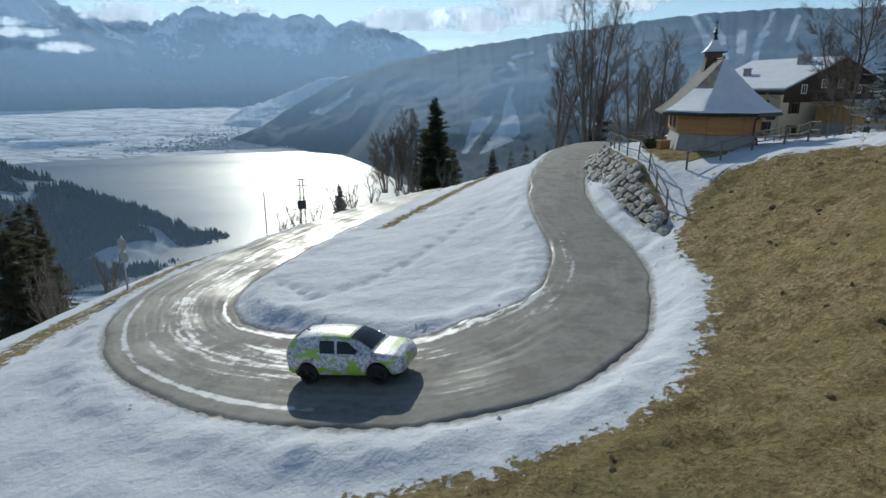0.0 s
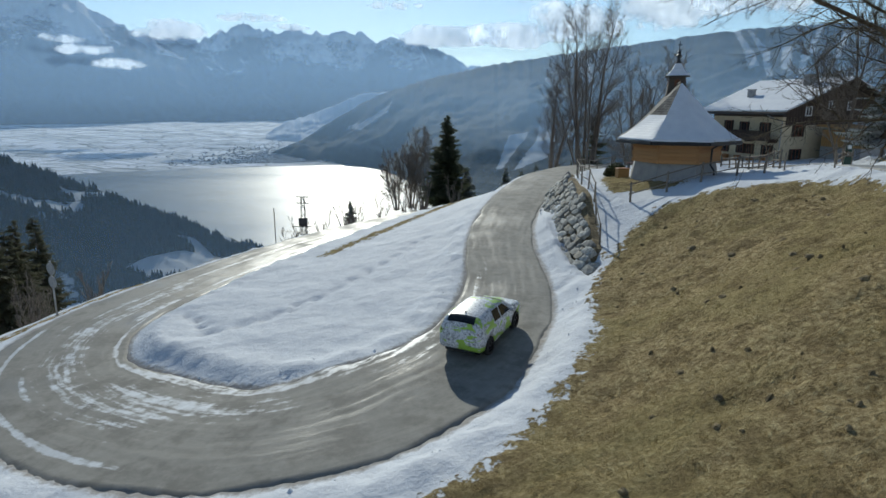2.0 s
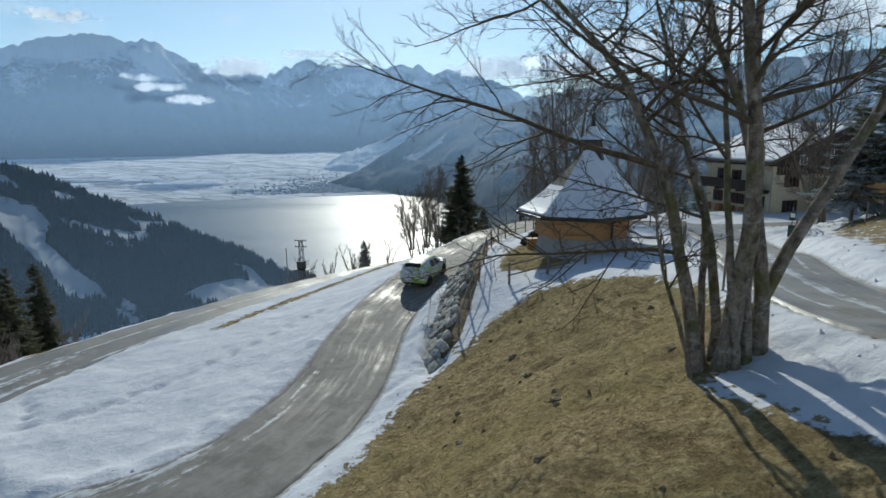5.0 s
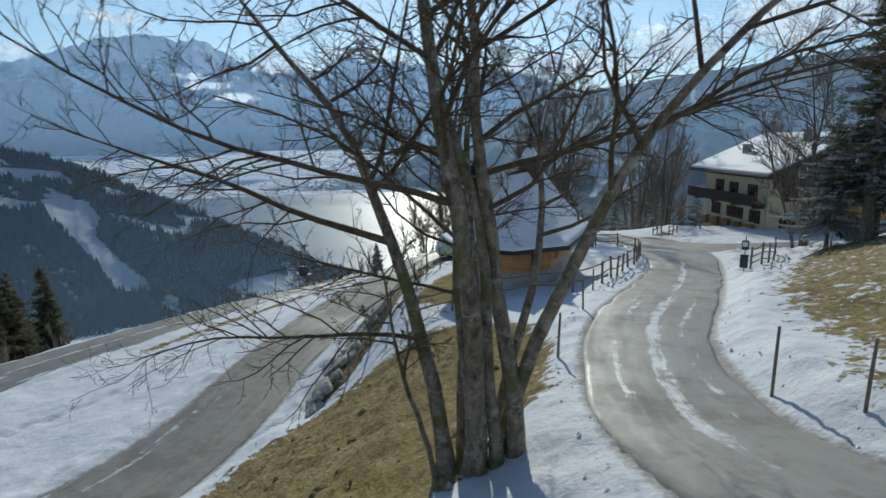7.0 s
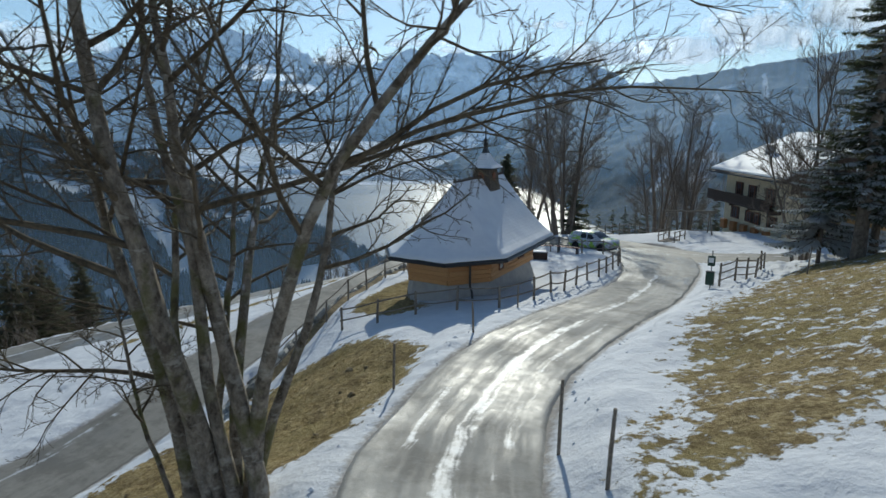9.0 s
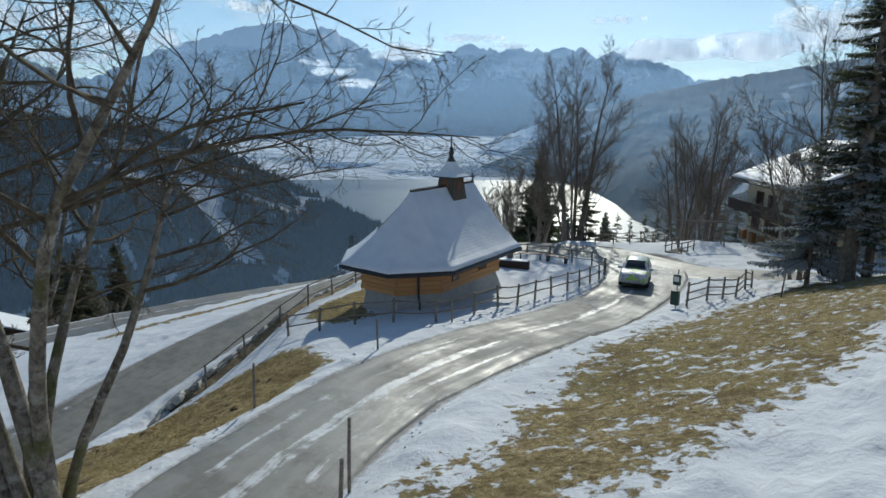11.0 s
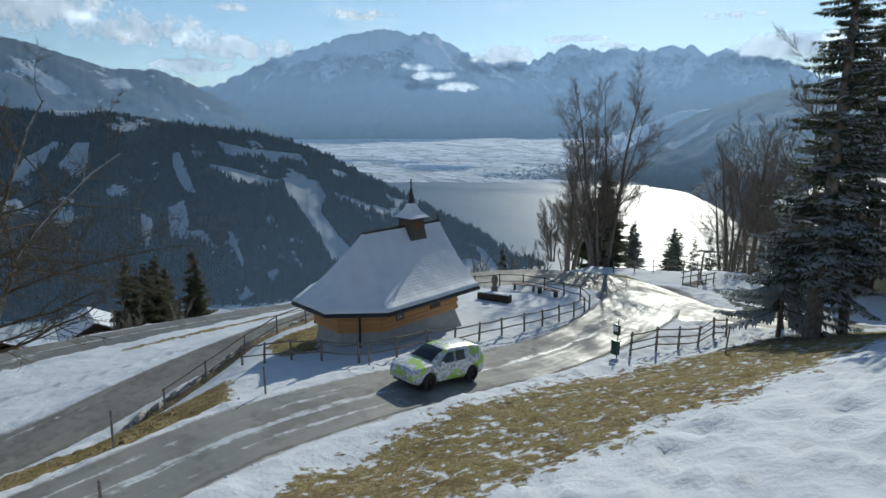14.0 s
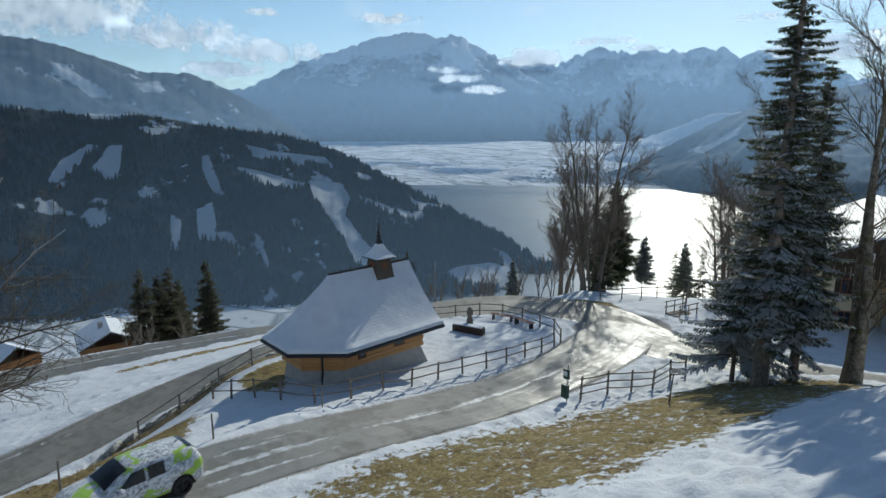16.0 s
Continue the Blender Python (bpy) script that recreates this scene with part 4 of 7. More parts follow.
def build_wall():
    rng = random.Random(3)
    foot, top = along(WALL_FOOT, 0.25), along(YARD_EDGE[:8], 0.25)
    n = min(len(foot), len(top))
    bm = bmesh.new()
    rows = []
    for i in range(n):
        fx, fy, _ = foot[int(i * (len(foot) - 1) / (n - 1))]
        tx, ty, _ = top[int(i * (len(top) - 1) / (n - 1))]
        z0 = float(nearest(LOWER, np.array([fx]), np.array([fy]))[1][0]) - 0.25
        z1 = zg(tx + 0.45, ty + 0.1) + 0.02
        fade = min(1, i / 8, (n - 1 - i) / 14)
        z1 = z0 + 0.3 + (z1 - z0 - 0.3) * min(1, 0.25 + fade)
        rows.append((Vector((fx, fy, z0)), Vector((tx, ty, z1))))
    vs = [(bm.verts.new(a), bm.verts.new(b), bm.verts.new(b + Vector((0.4, 0.1, -0.06))), bm.verts.new(a + Vector((1.6, 0.1, 0)))) for a, b in rows]
    for p, q in zip(vs, vs[1:]):
        for j in range(4):
            bm.faces.new((p[j], q[j], q[(j + 1) % 4], p[(j + 1) % 4]))
    wall = part("retaining_wall", bm, M["bank_earth"], None)
    tagged(wall, "dry-stone retaining wall of grey boulders above the road", "wall", kind="structure")
    meshes = stone_meshes()
    a_len = 0.25
    course = 0
    v = 0.0
    while v < 1.0:
        size = rng.uniform(0.42, 0.56)
        u = (course % 2) * 0.2
        while u < (n - 1) * a_len:
            i = min(int(u / a_len), n - 2)
            a, b = rows[i]
            span = (b - a).length
            w = rng.uniform(0.42, 0.95)
            hgt = size * rng.uniform(0.8, 1.3)
            if v * 3.6 < span - 0.32 and span > 0.45:
                p = a.lerp(b, min(v * 3.6 / span, 0.98)) + Vector((0.05, 0, hgt * 0.4 + rng.uniform(-0.08, 0.08)))
                d = (rows[i + 1][0] - rows[i][0]).normalized()
                up = (b - a).normalized()
                o = new("stone", meshes[rng.randrange(len(meshes))])
                nrm = d.cross(up).normalized()
                rot = Matrix((d, up, nrm)).transposed().to_4x4()
                o.parent = wall
                o.matrix_world = Matrix.Translation(p) @ rot @ Matrix.Rotation(rng.uniform(-0.4, 0.4), 4, "Z") @ Matrix.Diagonal((w * 1.02, hgt * 1.08, rng.uniform(0.34, 0.48), 1))
            u += w * 0.92
        v += size * 0.86 / 3.6
        course += 1


# ---- chapel: x along the ridge to the front, y to the west ----
CHAPEL = Matrix.Translation((10.47, 28.84, 0)) @ Matrix.Rotation(math.atan2(0.977, 0.215), 4, "Z")
EAVE = [(5.45, -3.05), (-1.05, -3.3), (-3.25, -1.4), (-3.25, 1.5), (-1.05, 3.3), (5.45, 3.05)]
WALLS = [(4.5, -2.1), (-0.62, -2.22), (-2.2, -0.96), (-2.2, 1.0), (-0.62, 2.22), (4.5, 2.1)]


def roof_point(e, apex, t, lift=0.0):
    """A point on the bell-cast roof between eave (t=0) and ridge (t=1)."""
    z = -1.78 + (apex[2] + 1.78) * (t ** 1.28)
    return Vector((e[0] + (apex[0] - e[0]) * t, e[1] + (apex[1] - e[1]) * t, z + lift))


def roof_panel(bm, e0, a0, e1, a1, lift, t0=0.0, t1=1.0, nt=10, ns=8, thick=0.0, rag=0.0, seed=0):
    """A curved roof side from eave to ridge, or with an edge torn like melting snow."""
    grid = []
    for i in range(nt + 1):
        row = []
        for j in range(ns + 1):
            s = j / ns
            lo = t0 + (rag * (noise.noise(Vector((s * 6, seed, 0.3))) + 0.3) if rag else 0)
            t = lo + (t1 - lo) * i / nt
            p = roof_point(e0, a0, t, lift).lerp(roof_point(e1, a1, t, lift), s)
            if lift > 0.05:
                p.z += 0.025 * noise.noise(p * 1.7)
            row.append(bm.verts.new(p))
        grid.append(row)
    for i in range(nt):
        for j in range(ns):
            vs = (grid[i][j], grid[i][j + 1], grid[i + 1][j + 1], grid[i + 1][j])
            if (vs[2].co - vs[3].co).length < 1e-4:
                bm.faces.new(vs[:3])
            else:
                bm.faces.new(vs)
    if thick:
        low = [bm.verts.new(v.co - Vector((0, 0, thick))) for v in grid[0]]
        for j in range(ns):
            bm.faces.new((low[j], low[j + 1], grid[0][j + 1], grid[0][j]))


def build_chapel():
    root = empty("chapel", CHAPEL)
    A, Fr = (0, 0, 1.33), (5.35, 0, 1.38)
    sides = [(EAVE[0], Fr, EAVE[1], A), (EAVE[1], A, EAVE[2], A), (EAVE[2], A, EAVE[3], A), (EAVE[3], A, EAVE[4], A), (EAVE[4], A, EAVE[5], Fr)]
    # boarding and shingles
    bm = bmesh.new()
    for e0, a0, e1, a1 in sides:
        roof_panel(bm, e0, a0, e1, a1, 0.0, thick=0.16)
    gable = [bm.verts.new(roof_point(EAVE[0], Fr, t / 8)) for t in range(9)] + [bm.verts.new(roof_point(EAVE[5], Fr, t / 8)) for t in range(7, -1, -1)]
    bm.faces.new(gable)
    roof = part("roof", bm, M["shingle"], root, "grey shingled bell-cast roof with melting snow", smooth=False)
    # shingle courses on the bare west side
    rng = random.Random(9)
    for k, (e0, a0, e1, a1) in ((4, sides[4]), (3, sides[3])):
        bm = bmesh.new()
        for c in range(26):
            t = c / 26
            p0, p1 = roof_point(e0, a0, t, 0.03), roof_point(e1, a1, t, 0.03)
            q0, q1 = roof_point(e0, a0, min(1, t + 0.05), 0.012), roof_point(e1, a1, min(1, t + 0.05), 0.012)
            n = max(1, int((p1 - p0).length / 0.16))
            for j in range(n):
                s0, s1 = (j + 0.04) / n, (j + 0.96) / n
                d = Vector((0, 0, rng.uniform(0, 0.018)))
                f = [bm.verts.new(p0.lerp(p1, s0) + d), bm.verts.new(p0.lerp(p1, s1) + d), bm.verts.new(q0.lerp(q1, s1)), bm.verts.new(q0.lerp(q1, s0))]
                bm.faces.new(f)
                g = [bm.verts.new(f[0].co - Vector((0, 0, 0.025))), bm.verts.new(f[1].co - Vector((0, 0, 0.025)))]
                bm.faces.new((g[0], g[1], f[1], f[0]))
        ob = part("shingle_course", bm, M["shingle_piece"], roof)
        ob["kind"] = "stuff"
    # snow on the shaded sides
    bm = bmesh.new()
    for i, (e0, a0, e1, a1) in enumerate(sides[:3]):
        roof_panel(bm, e0, a0, e1, a1, 0.10, 0.0, 0.985, 14, 14, 0.09)
    roof_panel(bm, *sides[3], 0.10, 0.0, 0.5, 14, 14, 0.09)
    bmesh.ops.remove_doubles(bm, verts=bm.verts, dist=0.03)
    part("roof_snow", bm, M["roof_snow"], root, "smooth blanket of old snow", smooth=True)
    # ridge cap, hips and dark eave boards
    bm = bmesh.new()
    tube(bm, [Vector(A) + Vector((0, 0, 0.06)), Vector(Fr) + Vector((0, 0, 0.06))], [0.07, 0.07], 6)
    for t in range(26):
        tube(bm, [Vector(A).lerp(Vector(Fr), t / 25) + Vector((0, 0, 0.1)), Vector(A).lerp(Vector(Fr), t / 25) + Vector((0, 0, 0.18))], [0.05, 0.03], 4)
    part("ridge_cap", bm, M["log_dark"], roof)
    for i in range(6):
        a, b = EAVE[i], EAVE[(i + 1) % 6]
        if i == 5:
            continue
        bm = bmesh.new()
        tube(bm, [roof_point(a, A, 0, -0.10), roof_point(b, A, 0, -0.10)], [0.10, 0.10], 6)
        part("eave_board", bm, M["metal_dark"], roof)
    # plinth, flared at its foot
    bm = bmesh.new()
    rings = []
    for z, k in ((-5.2, 1.12), (-4.2, 1.09), (-3.15, 1.0), (-3.03, 0.985)):
        rings.append([bm.verts.new((x * k + 0.05, y * k, z)) for x, y in WALLS])
    for r0, r1 in zip(rings, rings[1:]):
        for j in range(6):
            bm.faces.new((r0[j], r0[(j + 1) % 6], r1[(j + 1) % 6], r1[j]))
    bm.faces.new(rings[-1])
    part("plinth", bm, M["plaster_grey"], root, "grey rendered plinth")
    # squared log walls, each log a piece
    rng = random.Random(2)
    wall = part("wall", cage([(x * 0.96, y * 0.96) for x, y in WALLS], -3.3, -1.5), M["log_dark"], root)
    for i in range(6):
        a, b = Vector((*WALLS[i], 0)), Vector((*WALLS[(i + 1) % 6], 0))
        d = (b - a).normalized()
        nrm = Vector((d.y, -d.x, 0))
        for c in range(7):
            z0 = -3.04 + c * 0.205
            bm = bmesh.new()
            ext = 0.14 if c % 2 == 0 else 0.06
            m = Matrix.Translation((a + b) / 2 + nrm * -0.06 + Vector((0, 0, z0 + 0.1))) @ Matrix((d, Vector((-d.y, d.x, 0)), Vector((0, 0, 1)))).transposed().to_4x4()
            box(bm, -(b - a).length / 2 - ext, (b - a).length / 2 + ext, -0.10, 0.10, -0.101, 0.101, 0.018, m)
            part("log", bm, M["chapel_log"], wall)
    # windows
    def window(i, s, zc, w, h):
        a, b = Vector((*WALLS[i], 0)), Vector((*WALLS[(i + 1) % 6], 0))
        d = (b - a).normalized()
        m = Matrix.Translation(a.lerp(b, s) + Vector((0, 0, zc))) @ Matrix((d, Vector((-d.y, d.x, 0)), Vector((0, 0, 1)))).transposed().to_4x4()
        bm = bmesh.new()
        for x0, x1, z0, z1 in ((-w, -w + 0.08, -h, h), (w - 0.08, w, -h, h), (-w, w, h - 0.08, h), (-w, w, -h, -h + 0.08)):
            box(bm, x0, x1, -0.21, 0.21, z0, z1, 0.01, m)
        win = part("window", bm, M["log_red"], root, "small window in a red-brown frame")
        bm = bmesh.new()
        box(bm, -w + 0.08, w - 0.08, -0.185, 0.185, -h + 0.08, h - 0.08, 0, m)
        part("pane", bm, M["window_sky"], win)
    window(0, 0.32, -2.35, 0.36, 0.26)
    window(0, 0.80, -2.45, 0.26, 0.24)
    window(4, 0.30, -2.4, 0.36, 0.4)
    window(4, 0.72, -2.4, 0.36, 0.4)
    # belfry with flared cap, cross and finial
    bx = 3.3
    bm = bmesh.new()
    rings = []
    for z, k in ((0.55, 0.62), (1.0, 0.55), (1.75, 0.46), (1.95, 0.46)):
        rings.append([bm.verts.new((bx + sx * k, sy * k, z)) for sx, sy in ((-1, -1), (1, -1), (1, 1), (-1, 1))])
    for r0, r1 in zip(rings, rings[1:]):
        for j in range(4):
            bm.faces.new((r0[j], r0[(j + 1) % 4], r1[(j + 1) % 4], r1[j]))
    belfry = part("belfry", bm, M["belfry_wood"], root, "dark shingled bell turret")
    for q in range(4):
        m = Matrix.Translation((bx, 0, 0)) @ Matrix.Rotation(q * math.pi / 2, 4, "Z")
        bm = bmesh.new()
        box(bm, 0.47, 0.52, -0.17, 0.17, 1.2, 1.62, 0.01, m)
        box(bm, 0.475, 0.53, -0.09, 0.09, 1.6, 1.7, 0.02, m)
        part("louvre", bm, M["log_red"], belfry)
    def cap(scale, lift):
        bm = bmesh.new()
        rings = []
        for z, k in ((1.86, 0.72), (2.0, 0.55), (2.25, 0.34), (2.6, 0.17), (2.9, 0.08), (3.0, 0.05)):
            rings.append([bm.verts.new((bx + sx * k * scale, sy * k * scale, z + lift)) for sx, sy in ((-1, -1), (1, -1), (1, 1), (-1, 1))])
        for r0, r1 in zip(rings, rings[1:]):
            for j in range(4):
                bm.faces.new((r0[j], r0[(j + 1) % 4], r1[(j + 1) % 4], r1[j]))
        bm.faces.new(rings[0]), bm.faces.new(rings[-1])
        return bm
    c = part("turret_cap", cap(1.0, 0.0), M["metal_dark"], root)
    bm = cap(0.97, 0.05)
    bm.faces.ensure_lookup_table()
    for f in [f for f in bm.faces if f.calc_center_median().z > 2.72]:
        bm.faces.remove(f)
    part("turret_snow", bm, M["roof_snow"], c)
    bm = bmesh.new()
    tube(bm, [Vector((bx, 0, z)) for z in (2.9, 3.05, 3.12, 3.25, 3.3, 3.42, 3.5)], [0.06, 0.13, 0.15, 0.07, 0.12, 0.05, 0.03], 8)
    box(bm, bx - 0.025, bx + 0.025, -0.025, 0.025, 3.45, 3.95)
    box(bm, bx - 0.025, bx + 0.025, -0.13, 0.13, 3.72, 3.77)
    part("finial", bm, M["metal_dark"], c)
    bm = bmesh.new()
    tube(bm, [Vector((5.3, 0, 1.35)), Vector((5.3, 0, 1.6))], [0.06, 0.04], 6)
    box(bm, 5.27, 5.33, -0.03, 0.03, 1.5, 1.95)
    box(bm, 5.27, 5.33, -0.15, 0.15, 1.72, 1.78)
    part("cross", bm, M["log_dark"], root)
    # downpipe from the eave
    bm = bmesh.new()
    tube(bm, [Vector(p) for p in ((-2.2, -2.3, -1.9), (-1.9, -2.0, -2.0), (-1.62, -1.78, -2.2), (-1.6, -1.76, -3.1), (-1.75, -1.95, -3.4), (-1.8, -2.0, -4.0), (-1.95, -2.2, -4.1))], [0.055] * 7, 7)
    part("downpipe", bm, M["metal_dark"], root)
    tagged(root, "small larch-log chapel with snowy bell-cast roof and turret", "chapel")


def cage(poly, z0, z1):
    bm = bmesh.new()
    lo, hi = [bm.verts.new((x, y, z0)) for x, y in poly], [bm.verts.new((x, y, z1)) for x, y in poly]
    n = len(poly)
    for i in range(n):
        bm.faces.new((lo[i], lo[(i + 1) % n], hi[(i + 1) % n], hi[i]))
    bm.faces.new(lo[::-1]), bm.faces.new(hi)
    return bm


def chapel_materials():
    k = Mat("chapel_log", 0.55)
    f = k.noise(4, 6, 0.6, stretch=(3, 3, 14))
    c = k.ramp(k.rnd(), [(0.0, (0.46, 0.22, 0.075)), (0.5, (0.58, 0.31, 0.115)), (1.0, (0.52, 0.29, 0.12))])
    c = k.mix(k.ramp(f, [(0.3, 0.45), (0.65, 0.0)]), c, (0.24, 0.10, 0.035))
    k.color(c).bump(f, 0.3, 0.01)
    M["chapel_log"] = k.m
    k = Mat("shingle_piece", 0.85)
    c = k.ramp(k.island(), [(0.0, (0.10, 0.09, 0.08)), (0.6, (0.20, 0.185, 0.165)), (1.0, (0.29, 0.27, 0.24))])
    k.color(k.mix(k.ramp(k.noise(3, 5), [(0.4, 0.0), (0.7, 0.4)]), c, (0.07, 0.065, 0.06)))
    M["shingle_piece"] = k.m
    k = Mat("roof_snow_old", 0.6)
    f = k.noise(1.3, 6, 0.55)
    lines = k.node("TexWave")
    lines.bands_direction = "Z"
    lines.inputs["Scale"].default_value, lines.inputs["Distortion"].default_value = 2.6, 1.2
    k.link(k.coords("Object"), lines.inputs["Vector"])
    k.color(k.ramp(f, [(0.3, (0.70, 0.72, 0.77)), (0.7, (0.81, 0.83, 0.86))]))
    k.bump(k.math("ADD", k.math("MULTIPLY", f, 1.2), k.math("MULTIPLY", lines.outputs["Fac"], 0.1)), 0.5, 0.05)
    M["roof_snow"] = k.m
    M["log_red"] = mat_plain("red_brown_frame", (0.13, 0.045, 0.02), (0.24, 0.09, 0.04), 6, 0.6)
    M["belfry_wood"] = mat_plain("weathered_turret_shingle", (0.055, 0.045, 0.036), (0.16, 0.13, 0.10), 9, 0.85, 0, 0.8, (1, 1, 1.5), 0.02)
    k = Mat("window_pane", 0.08, 0, 0.9)
    k.color(k.ramp(k.noise(0.9, 2), [(0.3, (0.05, 0.055, 0.06)), (0.7, (0.16, 0.17, 0.18))]))
    M["window_sky"] = k.m


chapel_materials()
build_chapel()
build_wall()


# ---- fences and posts ----
def build_fence(label, pts, rails, spacing=1.6, post_h=1.0, r=0.055):
    """A rail fence that follows the ground."""
    root = empty("fence", Matrix.Translation((pts[0][0], pts[0][1], zg(*pts[0]))))
    inv = root.matrix_world.inverted()
    rng = random.Random(len(pts) * 7 + int(pts[0][0] * 10))
    feet = []
    for x, y, _ in along(pts, spacing):
        x += rng.uniform(-0.05, 0.05)
        feet.append(Vector((x, y, zg(x, y))))
    tops = []
    for p in feet:
        lean = Vector((rng.uniform(-0.07, 0.07), rng.uniform(-0.07, 0.07), post_h * rng.uniform(0.95, 1.06)))
        bm = bmesh.new()
        tube(bm, [inv @ (p - Vector((0, 0, 0.35))), inv @ (p + lean * 0.5), inv @ (p + lean)], [r * 1.05, r, r * 0.9], 7)
        part("post", bm, M["fence_wood"], root)
        tops.append((p, lean))
    for (p, a), (q, b) in zip(tops, tops[1:]):
        for h in rails:
            bm = bmesh.new()
            d = (q - p).normalized() * 0.1
            u, v = p + a * h - d, q + b * h + d
            mid = (u + v) / 2 + Vector((0, 0, rng.uniform(-0.05, 0.02)))
            tube(bm, [inv @ u, inv @ mid, inv @ v], [r * 0.7, r * 0.62, r * 0.55], 6)
            part("rail", bm, M["fence_wood"], root)
    tagged(root, label, "fence", group="wooden rail fences")


YARD_FENCE = [(6.9, 23.85), (8.4, 23.7), (9.9, 23.9), (11.7, 23.9), (13.2, 24.3), (14.9, 25.3), (15.45, 27.2), (15.85, 29.4), (16.4, 31.8), (17.1, 34.2), (17.6, 37), (17.95, 39.6), (17.9, 41.9)]
build_fence("weathered two-rail wooden fence beside the lane round the chapel yard", YARD_FENCE, (0.42, 0.9), 1.75, 1.0)
build_fence("weathered wooden fence curving behind the chapel yard", [(17.8, 42.3), (17.0, 43.4), (15.4, 44.5), (13.2, 45.3), (11, 45.2), (8.8, 43.4), (7.0, 40.6)], (0.42, 0.9), 1.8, 1.0)
build_fence("weathered leaning rail fence along the top of the stone wall", [(7.2, 40.4), (6.1, 37), (5.35, 32), (5.3, 28.5), (5.35, 26), (5.15, 24), (5.0, 22), (4.75, 20.2), (4.6, 19.2)], (0.45, 0.95), 2.2, 1.1, 0.048)
build_fence("three-rail wooden fence beside the lane junction", [(22.95, 33.3), (24.1, 35.0), (25.1, 37), (25.9, 39.2), (26.3, 41.3)], (0.25, 0.55, 0.88), 1.55, 1.15)


def build_marker(x, y, h, label, r=0.03, lean=(0, 0)):
    bm = bmesh.new()
    tube(bm, [Vector((0, 0, -0.4)), Vector((lean[0] / 2, lean[1] / 2, h / 2)), Vector((lean[0], lean[1], h))], [r, r, r * 0.85], 7)
    o = part("marker_post", bm, M["fence_wood"], None)
    o.location = (x, y, zg(x, y))
    tagged(o, label, "post", group="snow marker posts")


for x, y, h, lx in ((13.55, 14.2, 1.2, 0.04), (14.2, 19.2, 1.0, -0.05), (17.95, 11.7, 1.5, 0.03), (18.9, 10.0, 1.3, 0.06), (26.9, 34.0, 1.35, 0.1), (14.6, 24.3, 0.9, 0.0)):
    build_marker(x, y, h, "thin grey wooden snow marker post in the roadside snow", 0.035, (lx, 0.03))


# ---- trees ----
class Geo:
    """Gathers many thin bars and blades quickly into one mesh."""

    def __init__(self):
        self.v, self.f = [], []

    def bar(self, pts, radii, sides):
        b0 = len(self.v)
        a = None
        n = len(pts)
        for i, p in enumerate(pts):
            d = pts[min(i + 1, n - 1)] - pts[max(i - 1, 0)]
            d.normalize()
            a = d.orthogonal() if a is None else a - d * a.dot(d)
            a.normalize()
            b = d.cross(a)
            for j in range(sides):
                t = 2 * math.pi * j / sides
                self.v.append(p + (a * math.cos(t) + b * math.sin(t)) * radii[i])
        for i in range(n - 1):
            for j in range(sides):
                k = (j + 1) % sides
                self.f.append((b0 + i * sides + j, b0 + i * sides + k, b0 + (i + 1) * sides + k, b0 + (i + 1) * sides + j))

    def face(self, *pts):
        b = len(self.v)
        self.v.extend(pts)
        self.f.append(tuple(range(b, b + len(pts))))

    def make(self, name, material, parent, label="", smooth=True):
        ob = mesh_ob(name, [tuple(p) for p in self.v], self.f, material, parent, smooth)
        if label:
            ob["label"] = label
        return ob


def limb(rng, p, d, length, r0, r1, bend, up, n, pull=Vector((0, 0, 0))):
    """A wandering line that bends upwards (or droops)."""
    pts, radii = [p.copy()], [r0]
    d = d.normalized()
    for i in range(n):
        d = (d + Vector((rng.uniform(-1, 1), rng.uniform(-1, 1), rng.uniform(-1, 1))) * bend + Vector((0, 0, up)) + pull).normalized()
        p = p + d * length / n
        pts.append(p.copy())
        radii.append(r0 + (r1 - r0) * (i + 1) / n)
    return pts, radii


def side_way(rng, d, angle):
    a = d.orthogonal().normalized()
    a.rotate(Matrix.Rotation(rng.uniform(0, 2 * math.pi), 3, d))
    return (d * math.cos(angle) + a * math.sin(angle)).normalized()


def branch_out(rng, geo, twigs, pts, radii, level, spec):
    """Branches along a limb, then twigs on the branches."""
    n = len(pts)
    total = sum((b - a).length for a, b in zip(pts, pts[1:]))
    count = spec["count"][level]
    for c in range(count):
        t = spec["from"][level] + (1 - spec["from"][level]) * (c + rng.random()) / count
        i = min(int(t * (n - 1)), n - 2)
        f = t * (n - 1) - i
        p = pts[i].lerp(pts[i + 1], f)
        d = (pts[i + 1] - pts[i]).normalized()
        r = (radii[i] + (radii[i + 1] - radii[i]) * f)
        w = side_way(rng, d, rng.uniform(*spec["angle"][level]))
        w = (w + Vector((0, 0, spec["lift"][level]))).normalized()
        L = min(total * spec["length"][level], spec["cap"][level]) * rng.uniform(0.6, 1.15) * (1.05 - 0.55 * t)
        last = level == len(spec["count"]) - 1
        r0 = min(r * 0.62, spec["thick"][level])
        q, rr = limb(rng, p, w, L, r0, max(r0 * 0.3, spec["fine"]), spec["bend"], spec["rise"][level], 5 if not last else 3)
        (twigs if last or level == len(spec["count"]) - 2 and r0 < 0.02 else geo).bar(q, rr, 3 if last else (5 if level else 7))
        if not last:
            branch_out(rng, geo, twigs, q, rr, level + 1, spec)


